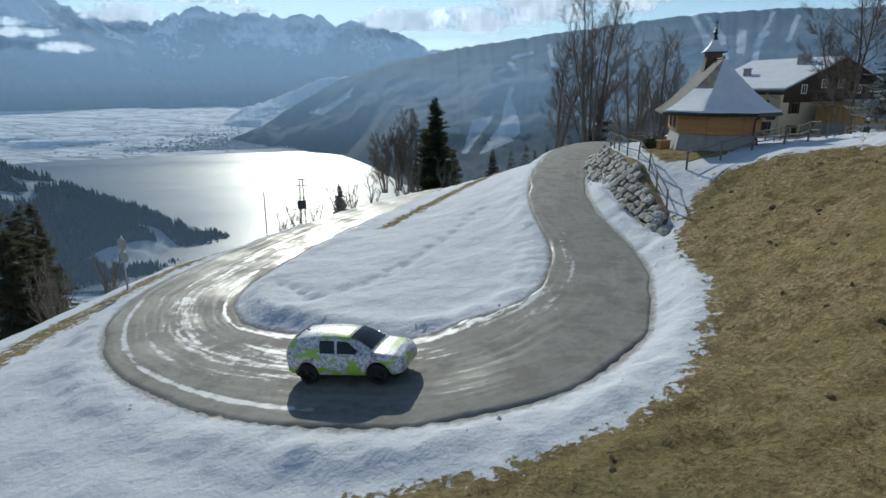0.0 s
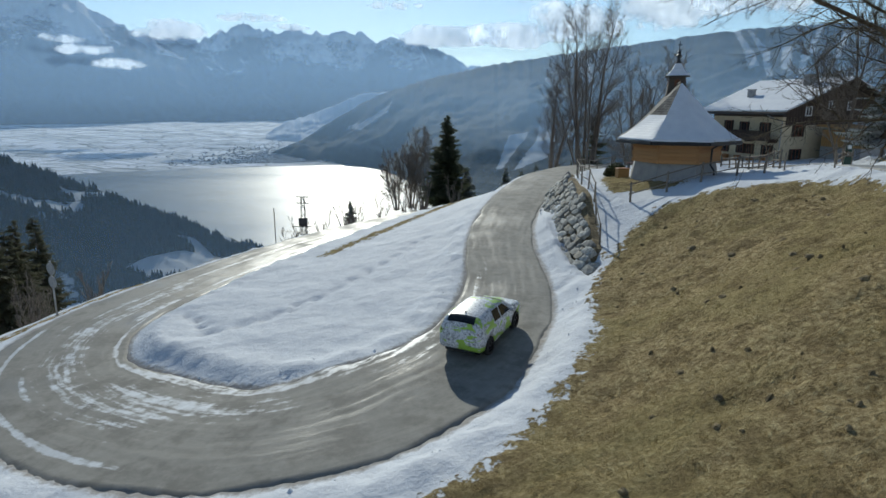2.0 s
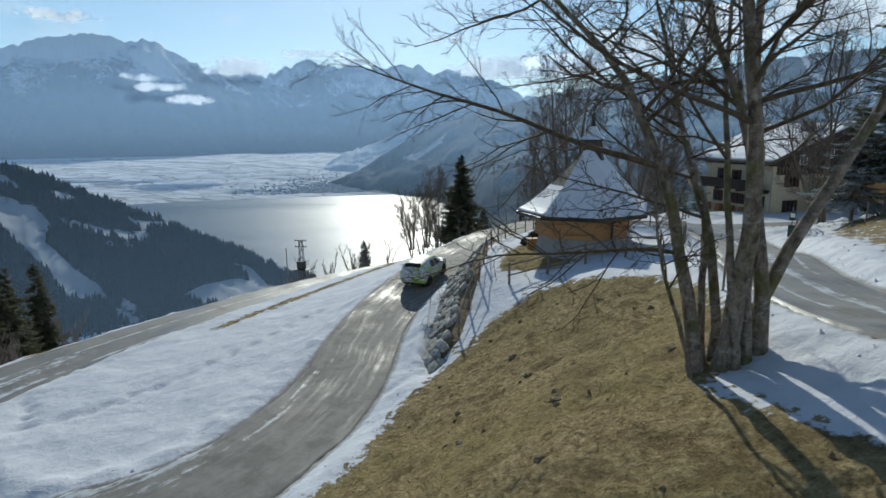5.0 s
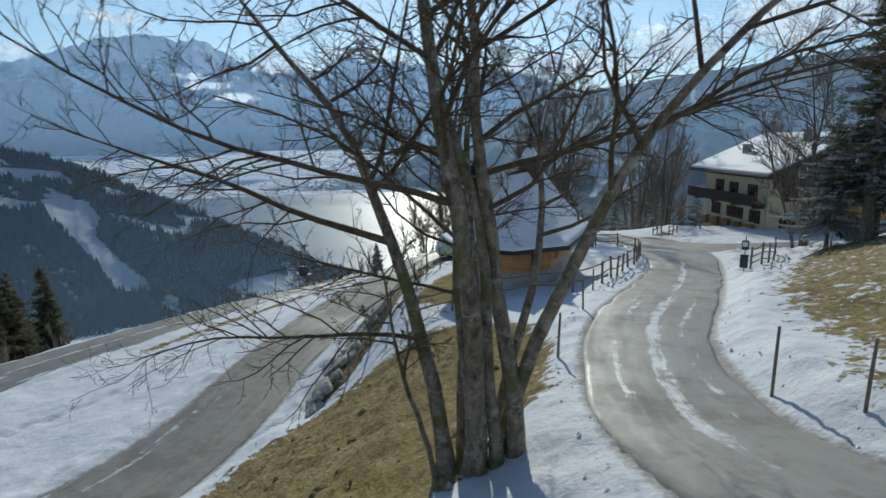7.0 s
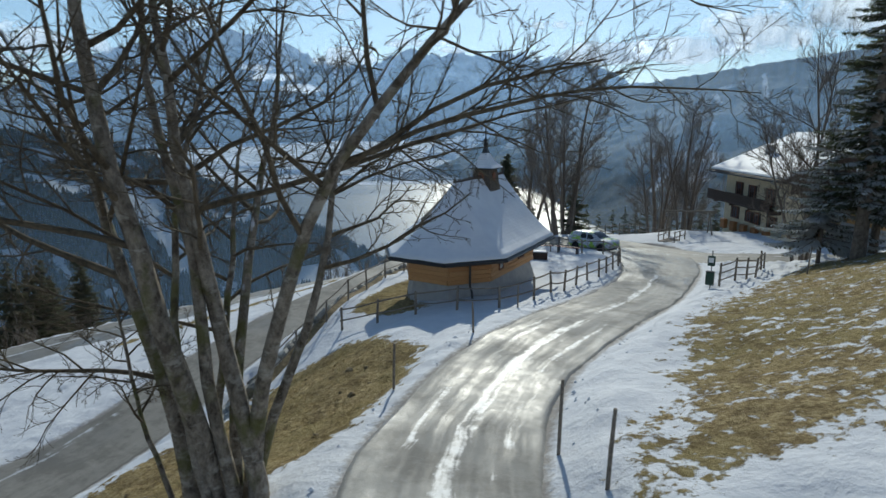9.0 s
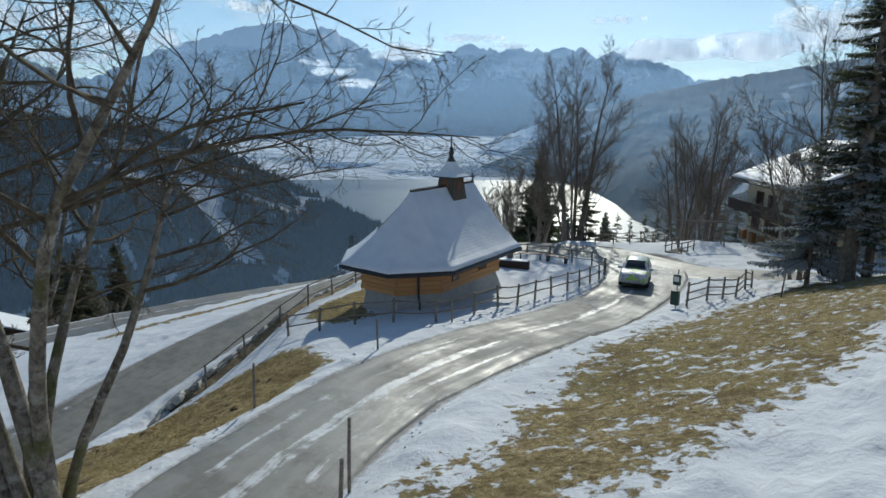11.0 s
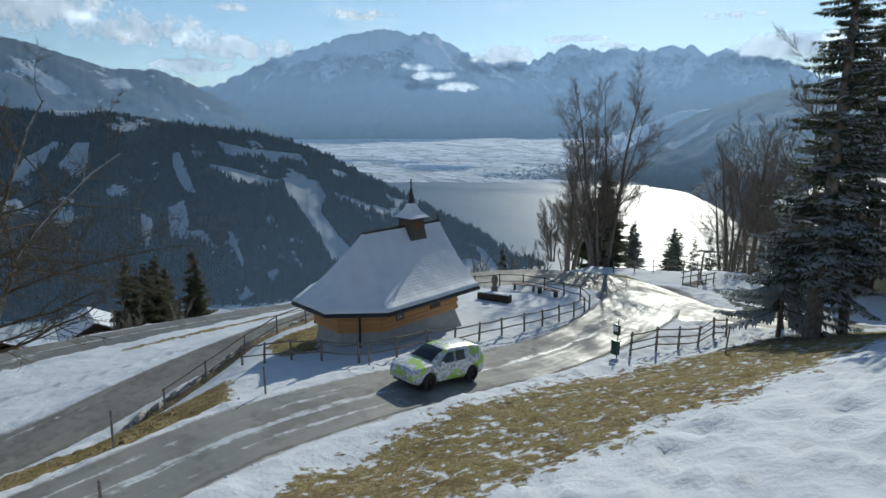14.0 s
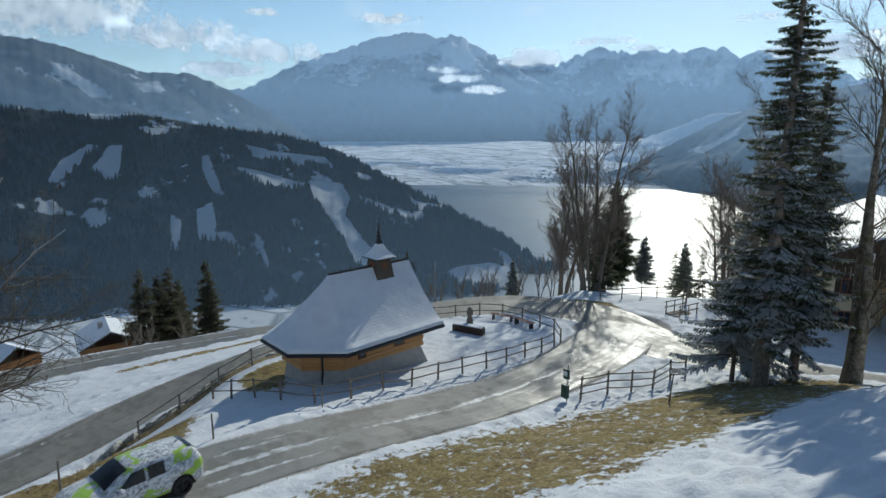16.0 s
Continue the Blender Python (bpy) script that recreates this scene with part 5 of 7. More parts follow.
def bare_tree(name, label, x, y, stems, spec, seed, bark, twig, dz=0.0, boughs=(), z=None):
    """A leafless tree: each stem with limbs, branches and fine twigs.
    boughs: great limbs as (stem, share of its height, direction, length, radius, sag)."""
    rng = random.Random(seed)
    root = empty(name, Matrix.Translation((x, y, zg(x, y) + dz if z is None else z)))
    geo, twigs = Geo(), Geo()
    for n, (sx, sy, lean, H, r) in enumerate(stems):
        g = Geo()
        pts, radii = limb(rng, Vector((sx, sy, -0.4)), Vector((lean[0] * 0.45, lean[1] * 0.45, 1)), H, r, 0.02, spec["stem_bend"], 0.03, 12, Vector((lean[0], lean[1], 0)) * 0.11)
        radii[0] *= 1.35
        g.bar(pts, radii, 9)
        g.make("trunk", bark, root)
        branch_out(rng, geo, twigs, pts, radii, 0, spec)
        for stem, share, way, length, thick, sag in boughs:
            if stem == n:
                i = int(share * (len(pts) - 1))
                q, rr = limb(rng, pts[i], Vector(way), length, thick, 0.008, 0.10, sag, 10)
                geo.bar(q, rr, 7)
                branch_out(rng, geo, twigs, q, rr, 1, dict(spec, count=tuple(int(c * 2.2) if j == 1 else c for j, c in enumerate(spec["count"]))))
    geo.make("limb", twig, root)["kind"] = "stuff"
    t = twigs.make("twig", twig, root)
    t["kind"] = "stuff"
    tagged(root, label, "tree")
    return root


MAPLE = dict(count=(9, 8, 7, 4), length=(0.55, 0.5, 0.45, 0.45), cap=(5.5, 2.8, 1.3, 0.55), thick=(0.05, 0.02, 0.009, 0.0045), angle=((0.7, 1.3), (0.5, 1.1), (0.45, 1.0), (0.4, 0.9)),
             lift=(0.0, 0.0, 0.02, 0.05), rise=(0.04, 0.02, 0.03, 0.05), bend=0.27, stem_bend=0.15, fine=0.004)
MAPLE["from"] = (0.44, 0.2, 0.15, 0.1)
MAPLE_BOUGHS = [(0, 0.42, (-1, -0.1, 0.35), 7.2, 0.075, 0.015), (0, 0.30, (-1, -0.25, 0.12), 5.6, 0.05, -0.05), (1, 0.42, (-0.9, -0.45, 0.5), 6.8, 0.06, -0.02), (2, 0.5, (-1, 0.3, 0.5), 6.0, 0.05, 0.0), (7, 0.45, (-0.9, -0.5, 0.3), 4.5, 0.04, 0.0),
                (4, 0.56, (1, 0.1, 0.22), 6.5, 0.06, 0.0), (4, 0.68, (1, -0.3, 0.35), 5.5, 0.045, 0.0), (3, 0.60, (0.95, 0.4, 0.3), 6.0, 0.045, 0.0), (1, 0.6, (-0.5, -0.9, 0.4), 5.0, 0.045, 0.0), (6, 0.6, (0.3, 1, 0.4), 5.0, 0.04, 0.0)]
bare_tree("maple_tree", "bare many-stemmed maple with mossy, snow-flecked bark on the grass bank", 12.35, 9.4,
          [(-0.66, -0.05, (-0.24, 0.0), 11.5, 0.17), (-0.16, -0.1, (-0.07, -0.02), 13.5, 0.22), (-0.2, 0.45, (-0.14, 0.15), 12.0, 0.13), (0.26, 0.3, (0.06, 0.06), 12.5, 0.17), (0.62, 0.05, (0.16, 0.0), 12.0, 0.19),
           (0.3, -0.15, (0.02, -0.04), 12.5, 0.14), (0.1, 0.55, (0.02, 0.2), 11.0, 0.12), (-0.45, 0.3, (-0.34, 0.1), 8.5, 0.10), (-0.8, -0.35, (-0.55, -0.1), 4.5, 0.06), (0.05, -0.3, (-0.05, -0.06), 10.0, 0.10)],
          MAPLE, 11, M["bark"], M["twig"], boughs=MAPLE_BOUGHS)

ASH = dict(count=(14, 12, 12), length=(0.42, 0.5, 0.5), cap=(6.5, 2.6, 1.3), thick=(0.04, 0.015, 0.008), angle=((0.5, 1.0), (0.45, 0.95), (0.4, 0.9)), lift=(0.1, 0.1, 0.1), rise=(0.07, 0.04, 0.04), bend=0.15, stem_bend=0.07, fine=0.009)
ASH["from"] = (0.14, 0.12, 0.1)
bare_tree("ash_tree", "tall bare ash tree with two grey trunks beside the road bend", 11.0, 63.9, [(-0.6, 0, (-0.07, 0), 18, 0.28), (0.7, 0.3, (0.09, 0.0), 18.5, 0.30), (0.1, 0.8, (0.0, 0.05), 18, 0.2), (-0.2, -0.4, (-0.18, 0), 15.5, 0.17), (1.0, 0, (0.22, 0), 15.5, 0.17), (0.3, -0.5, (0.05, -0.15), 16, 0.15), (-0.8, 0.3, (-0.3, 0.1), 12, 0.12)], ASH, 21, M["bark_far"], M["bark_far"])
bare_tree("ash_tree", "lower bare tree with spreading grey branches behind the bend", 7.2, 65.5, [(0, 0, (-0.12, 0), 13, 0.3), (0.5, 0.2, (0.12, 0.1), 12, 0.26)], ASH, 22, M["bark_far"], M["bark_far"])
bare_tree("ash_tree", "bare tree with reddish twigs above the playground", 20.6, 80, [(0, 0, (-0.06, 0), 16, 0.33), (0.8, 0, (0.12, 0), 15.5, 0.28), (-0.3, 0.2, (-0.2, 0.1), 13.5, 0.2), (0.4, -0.3, (0.04, -0.1), 15, 0.2), (1, 0.2, (0.24, 0), 12.5, 0.16)], ASH, 23, M["bark_far"], M["bark_far"])
bare_tree("ash_tree", "slender bare tree near the playground fence", 23.6, 76, [(0, 0, (-0.05, 0), 16.5, 0.33), (0.5, 0.3, (0.1, 0.05), 15, 0.25), (-0.4, 0, (-0.18, 0), 13.5, 0.18), (0.7, -0.2, (0.22, 0), 12.5, 0.16)], ASH, 24, M["bark_far"], M["bark_far"])
bare_tree("ash_tree", "bare snow-dusted tree beside the spruces", 33.6, 39.4, [(0, 0, (0.1, 0.0), 17, 0.30), (-0.3, 0.2, (0.02, 0.08), 15.5, 0.22)], ASH, 25, M["bark"], M["twig"])
bare_tree("ash_tree", "thin bare tree in front of the farmhouse", 29.0, 44.5, [(0, 0, (-0.12, 0.05), 14, 0.16), (0.3, 0.1, (0.05, 0.0), 15, 0.15), (-0.4, 0, (-0.25, 0), 11, 0.12)], ASH, 26, M["bark_far"], M["bark_far"])


def spruce(name, label, x, y, H, R, seed, needles, whorls=34, per=7, sprays=9, skirt=0.06, z=None, lean=0.0, fine=0.75):
    """A spruce: trunk, drooping boughs and flat sprays of needles, uneven and gappy."""
    rng = random.Random(seed)
    root = empty(name, Matrix.Translation((x, y, zg(x, y) if z is None else z)))
    trunk, green = Geo(), Geo()
    trunk.bar([Vector((lean * t * H, 0, -0.5 + (H + 0.5) * t)) for t in (0, 0.1, 0.4, 0.7, 1.0)], [H * 0.017, H * 0.0145, H * 0.010, H * 0.005, 0.015], 8)
    for w in range(whorls):
        t = skirt + (1 - skirt) * (w / whorls) ** 0.92
        z0 = t * H
        reach = R * (1 - t) ** 0.8 * (1.0 if t > 0.12 else 0.8) + 0.12
        for b in range(max(4, int(per * (1.1 - 0.4 * t)))):
            if rng.random() < 0.15:
                continue
            az = rng.uniform(0, 2 * math.pi)
            L = reach * rng.uniform(0.32, 1.28)
            d = Vector((math.cos(az), math.sin(az), 0))
            s = Vector((-d.y, d.x, 0))
            droop = rng.uniform(0.10, 0.30) * (1.2 - 0.9 * t)
            p0 = Vector((lean * z0, 0, z0 + rng.uniform(-0.55, 0.55) * min(1, H / 12)))
            tip = [p0 + d * (L * u) + Vector((0, 0, 0.10 * L * u - droop * L * (1.9 * u ** 1.4 - 1.0 * u ** 3))) for u in (0, 0.25, 0.5, 0.75, 1.0)]
            trunk.bar(tip, [0.03 * L / R + 0.008, 0.02, 0.014, 0.009, 0.004], 3)
            k = max(4, int(sprays * L / R + 3))
            for q in range(k):
                u = 0.12 + 0.88 * (q + rng.random()) / k
                i = min(int(u * 4), 3)
                p = tip[i].lerp(tip[i + 1], u * 4 - i)
                along_ = (tip[i + 1] - tip[i]).normalized()
                size = fine * (0.34 + 0.26 * L * (1.1 - u)) * rng.uniform(0.6, 1.3)
                for side in (-1, 1):
                    o = (s * side * rng.uniform(0.6, 1.0) + along_ * rng.uniform(0.35, 0.9)).normalized()
                    hang = Vector((0, 0, -rng.uniform(0.15, 0.55)))
                    e = p + (o + hang).normalized() * size
                    nrm = along_ * size * 0.17
                    green.face(p - nrm * 0.5, (p + e) / 2 - nrm + Vector((0, 0, 0.02)), e, (p + e) / 2 + nrm)
                    e2 = p + (o * 0.6 + Vector((0, 0, -0.9))).normalized() * size * 0.8
                    green.face(p, (p + e2) / 2 - nrm * 0.7, e2, (p + e2) / 2 + nrm * 0.7)
    trunk.make("trunk", M["bark_far"], root)
    o = green.make("crown", needles, root, smooth=False)
    tagged(root, label, "tree")
    return root


spruce("spruce_tree", "tall spruce with snow-laden lower boughs on the slope", 30.0, 37.6, 23, 2.6, 1, M["needles_snow"], 50, 12, 30, 0.13, fine=0.58)
spruce("spruce_tree", "spruce with bare lower trunk and snowy boughs", 31.2, 39.4, 15, 2.2, 2, M["needles_snow"], 44, 11, 28, 0.16, fine=0.58)
spruce("spruce_tree", "low spreading young spruce dusted with snow", 28.6, 39.2, 8.0, 3.3, 3, M["needles_snow_heavy"], 24, 12, 30, 0.17, fine=0.58)
spruce("spruce_tree", "dark young evergreen growing beside the ash trunks", 12.3, 64.9, 6.8, 1.9, 31, M["needles"], 20, 9, 12, 0.02)
spruce("spruce_tree", "dark green spruce below the road", -8.8, 126, 20, 6.2, 4, M["needles"], 40, 15, 20, 0.02, z=-22, fine=1.5)
for x, y, z, H, sc, seed in ((-4.5, 133, -23.5, 9.5, 2.8, 6), (4.5, 130, -23.5, 9.5, 2.4, 7), (-30, 122, -29, 8.5, 1.9, 8)):
    spruce("spruce_tree", "dark green spruce beyond the road crest", x, y, H, sc, seed, M["needles_snow"], 28, 13, 14, 0.03, z=z, fine=1.2)
for x, y, z, H, sc, seed in ((-52, 50, -26, 14.5, 3.4, 9), (-53.5, 55, -27, 14.5, 3.5, 10), (-59, 65, -29, 15.0, 3.4, 12), (-56, 58, -27.5, 12, 3.2, 32), (-53, 53, -26.5, 13, 3.3, 33)):
    spruce("spruce_tree", "slim spruce standing below the outer road verge", x, y, H, sc, seed, M["needles_brown"], 26, 13, 13, 0.03, z=z, fine=1.25)
for x, y, z, H, sc, seed in ((7, 113, -21, 9, 2.2, 70), (9.5, 110, -20.5, 10, 2.4, 71), (11.5, 112, -20.5, 8.5, 2.2, 72), (16, 109, -19.5, 9.5, 2.3, 73), (19.8, 106, -18.5, 10, 2.4, 74), (23.5, 106, -18, 9.5, 2.3, 75), (28, 103, -16.5, 10.5, 2.4, 76), (32, 101, -15.5, 10, 2.4, 77), (36, 99, -14.5, 11, 2.5, 78), (14, 112, -20, 9, 2.0, 16), (18, 110, -19, 10, 2.1, 17), (21.5, 108, -18.5, 8, 1.9, 18), (26, 105, -17, 10, 2.2, 19), (30, 103, -16, 9, 2.0, 20), (34, 100, -15, 11, 2.2, 21), (38, 98, -14, 10, 2.0, 22)):
    spruce("spruce_tree", "young spruce in the wood behind the playground", x, y, H, sc, seed, M["needles"], 18, 9, 8, 0.03, z=z)

SHRUB = dict(count=(11, 9), length=(0.5, 0.5), cap=(2.6, 1.2), thick=(0.04, 0.022), angle=((0.3, 0.7), (0.3, 0.8)), lift=(0.3, 0.2), rise=(0.06, 0.05), bend=0.14, stem_bend=0.08, fine=0.018)
SHRUB["from"] = (0.2, 0.15)
for x, y, H, seed in ((-14.5, 128, 17, 61), (-17.5, 130, 14, 62), (-20.5, 127, 12, 63)):
    bare_tree("bare_tree", "leafless grey-brown tree beside the spruces beyond the crest", x, y, [(0, 0, (-0.12, 0), H, 0.22), (0.5, 0.2, (0.12, 0), H * 0.95, 0.2), (0.1, -0.3, (0.0, 0.1), H, 0.2), (-0.4, 0, (-0.26, 0), H * 0.8, 0.15)], dict(ASH, fine=0.016), seed, M["bark_far"], M["bark_far"], z=-23)
_r = random.Random(77)
for i in range(11):
    t = i / 10
    bare_tree("bare_shrub", "thin leafless shrub on the slope above the lake", -37 + 29 * t + _r.uniform(-2, 2), 97 + 16 * t + _r.uniform(-3, 3),
              [(0, 0, (-0.25, 0.1), _r.uniform(6, 9), 0.11), (0.3, 0.2, (0.2, 0), _r.uniform(6, 9), 0.10), (-0.2, 0.4, (0.05, 0.2), _r.uniform(5, 8), 0.09)], SHRUB, 100 + i, M["bark_far"], M["bark_far"], 1.0)
for i, (x, y) in enumerate(((-44, 44), (-47, 47), (-54, 50), (-57, 53), (-42, 50))):
    bare_tree("bare_shrub", "brown leafless shrub beside the farm roofs", x, y, [(0, 0, (-0.2, 0.1), 6.5, 0.1), (0.4, 0, (0.25, 0), 6, 0.09), (0, 0.4, (0, 0.2), 7, 0.09)], SHRUB, 140 + i, M["bark_far"], M["bark_far"], 0.6)


def build_tussocks():
    """Dead grass: bent blades on the bare ground, one mesh."""
    rng = np.random.default_rng(12)
    n = 42000
    x = np.concatenate([rng.uniform(-9, 14, int(n * 0.72)), rng.uniform(19, 33, n - int(n * 0.72))])
    y = np.concatenate([rng.uniform(-4, 22, int(n * 0.72)), rng.uniform(9, 40, n - int(n * 0.72))])
    z, g, _, near = land(x, y)
    keep = (g + rng.normal(0, 0.12, len(x)) > 0.62) & (near > 0.6)
    x, y, z = x[keep], y[keep], z[keep]
    m = len(x)
    V = []
    for b in range(3):
        a = rng.uniform(0, 6.28, m)
        h, w, ln = rng.uniform(0.01, 0.05, m), rng.uniform(0.006, 0.014, m), rng.uniform(0.06, 0.18, m)
        ox, oy = rng.normal(0, 0.05, m), rng.normal(0, 0.05, m)
        dx, dy = np.cos(a), np.sin(a)
        V.append(np.stack([x + ox - dy * w, y + oy + dx * w, z - 0.03], -1))
        V.append(np.stack([x + ox + dy * w, y + oy - dx * w, z - 0.03], -1))
        V.append(np.stack([x + ox + dx * ln, y + oy + dy * ln - 0.03, z + h], -1))
    verts = np.stack(V, 1).reshape(-1, 3)
    faces = np.arange(len(verts)).reshape(-1, 3)
    k = Mat("dead_grass", 0.95, 0, 0.2)
    k.color(k.ramp(k.island(), [(0.0, (0.13, 0.09, 0.04)), (0.5, (0.30, 0.225, 0.105)), (1.0, (0.48, 0.385, 0.21))]))
    tl, ad = k.node("BsdfTranslucent"), k.node("MixShader")
    tl.inputs["Color"].default_value = (0.44, 0.35, 0.18, 1)
    ad.inputs[0].default_value = 0.5
    k.link(k.b.outputs[0], ad.inputs[1]), k.link(tl.outputs[0], ad.inputs[2]), k.link(ad.outputs[0], k.nt.nodes["Material Output"].inputs["Surface"])
    tagged(mesh_ob("grass", verts.tolist(), faces.tolist(), k.m), "matted yellow winter grass on the bank", "grass", kind="stuff")


def build_clods():
    """Lumps of ploughed snow along the road edges and molehills in the grass."""
    rng = np.random.default_rng(3)
    V, Fs = [], []
    ico = [(0, 0, 1), (0.9, 0, 0.2), (0.28, 0.85, 0.25), (-0.72, 0.53, 0.2), (-0.72, -0.53, 0.25), (0.28, -0.85, 0.2)]
    for line, lo, hi in ((LOWER, 0.12, 1.0), (UPPER, 0.1, 0.8)):
        for i in range(500):
            p = line[rng.integers(0, len(line))]
            q = line[min(len(line) - 1, int(np.argmin(np.hypot(line[:, 0] - p[0], line[:, 1] - p[1]))) + 1)]
            d = np.array([q[0] - p[0], q[1] - p[1]])
            d = d / (np.hypot(*d) + 1e-9)
            s = rng.choice((-1, 1)) * (p[3] + 0.25 + abs(rng.normal(0, 0.7)))
            V.append((p[0] - d[1] * s + d[0] * rng.uniform(-0.3, 0.3), p[1] + d[0] * s + d[1] * rng.uniform(-0.3, 0.3), rng.gamma(2.0, 0.012) + 0.01))
    P = np.array(V)
    z, g, _, near = land(P[:, 0], P[:, 1])
    verts, faces = [], []
    for (x, y, r), zz, gg, nn in zip(P, z, g, near):
        if nn < 0.12 or nn > 1.1 or gg > 0.45:
            continue
        b = len(verts)
        for ax, ay, az in ico:
            j = rng.uniform(0.75, 1.25)
            verts.append((x + ax * r * j, y + ay * r * j, zz - r * 0.2 + az * r * j))
        faces += [(b, b + 1 + i, b + 1 + (i + 1) % 5) for i in range(5)]
    tagged(mesh_ob("snow_clods", verts, faces, M["snow"]), "lumps of ploughed snow along the road edges", "snow", kind="stuff")


def build_molehills():
    """Small heaps of dark soil and clumped turf scattered on the grass bank."""
    rng = np.random.default_rng(21)
    x, y = rng.uniform(-9, 13, 230), rng.uniform(-4, 21, 230)
    z, g, _, near = land(x, y)
    verts, faces = [], []
    for px, py, pz, pg, pn in zip(x, y, z, g, near):
        if pg < 0.85 or pn < 1.2:
            continue
        b, r, h = len(verts), rng.gamma(3.0, 0.026) + 0.03, rng.uniform(0.02, 0.07)
        for ring, (k, e) in enumerate(((1.0, -0.05), (0.6, 0.6 * h), (0.25, h))):
            for q in range(7):
                t, j = 2 * math.pi * q / 7, rng.uniform(0.7, 1.3)
                verts.append((px + math.cos(t) * r * k * j, py + math.sin(t) * r * k * j, pz + e * rng.uniform(0.8, 1.2)))
        verts.append((px, py, pz + h * 1.1))
        for ring in range(2):
            faces += [(b + ring * 7 + q, b + ring * 7 + (q + 1) % 7, b + ring * 7 + 7 + (q + 1) % 7, b + ring * 7 + 7 + q) for q in range(7)]
        faces += [(b + 14 + q, b + 14 + (q + 1) % 7, b + 21) for q in range(7)]
    tagged(mesh_ob("molehills", verts, faces, M["bank_earth"]), "small heaps of brown soil and turf in the grass", "molehill", kind="stuff")


build_tussocks()
build_clods()
build_molehills()


# ---- farmhouse ----
def put_box(name, parent, mat, x0, x1, y0, y1, z0, z1, bevel=0.02, label=""):
    bm = bmesh.new()
    box(bm, x0, x1, y0, y1, z0, z1, bevel)
    return part(name, bm, mat, parent, label)


def house_window(root, m, w, h, frame_mat, name="window", curtain=True):
    bm = bmesh.new()
    for x0, x1, z0, z1 in ((-w, -w + 0.09, -h, h), (w - 0.09, w, -h, h), (-w + 0.09, w - 0.09, h - 0.09, h), (-w + 0.09, w - 0.09, -h, -h + 0.09), (-0.03, 0.03, -h + 0.09, h - 0.09)):
        box(bm, x0, x1, -0.06, 0.06, z0, z1, 0.012, m)
    win = part(name, bm, frame_mat, root)
    bm = bmesh.new()
    box(bm, -w + 0.05, w - 0.05, -0.02, 0.02, -h + 0.05, h - 0.05, 0, m)
    part("pane", bm, M["glass"], win)
    if curtain:
        for s in (-1, 1):
            bm = bmesh.new()
            box(bm, s * w * 1.0 - 0.02, s * w * 1.0 + 0.02 + s * 0.32, -0.05, 0.0, -h, h, 0.01, m)
            part("shutter", bm, M["log_dark"], win)
    return win


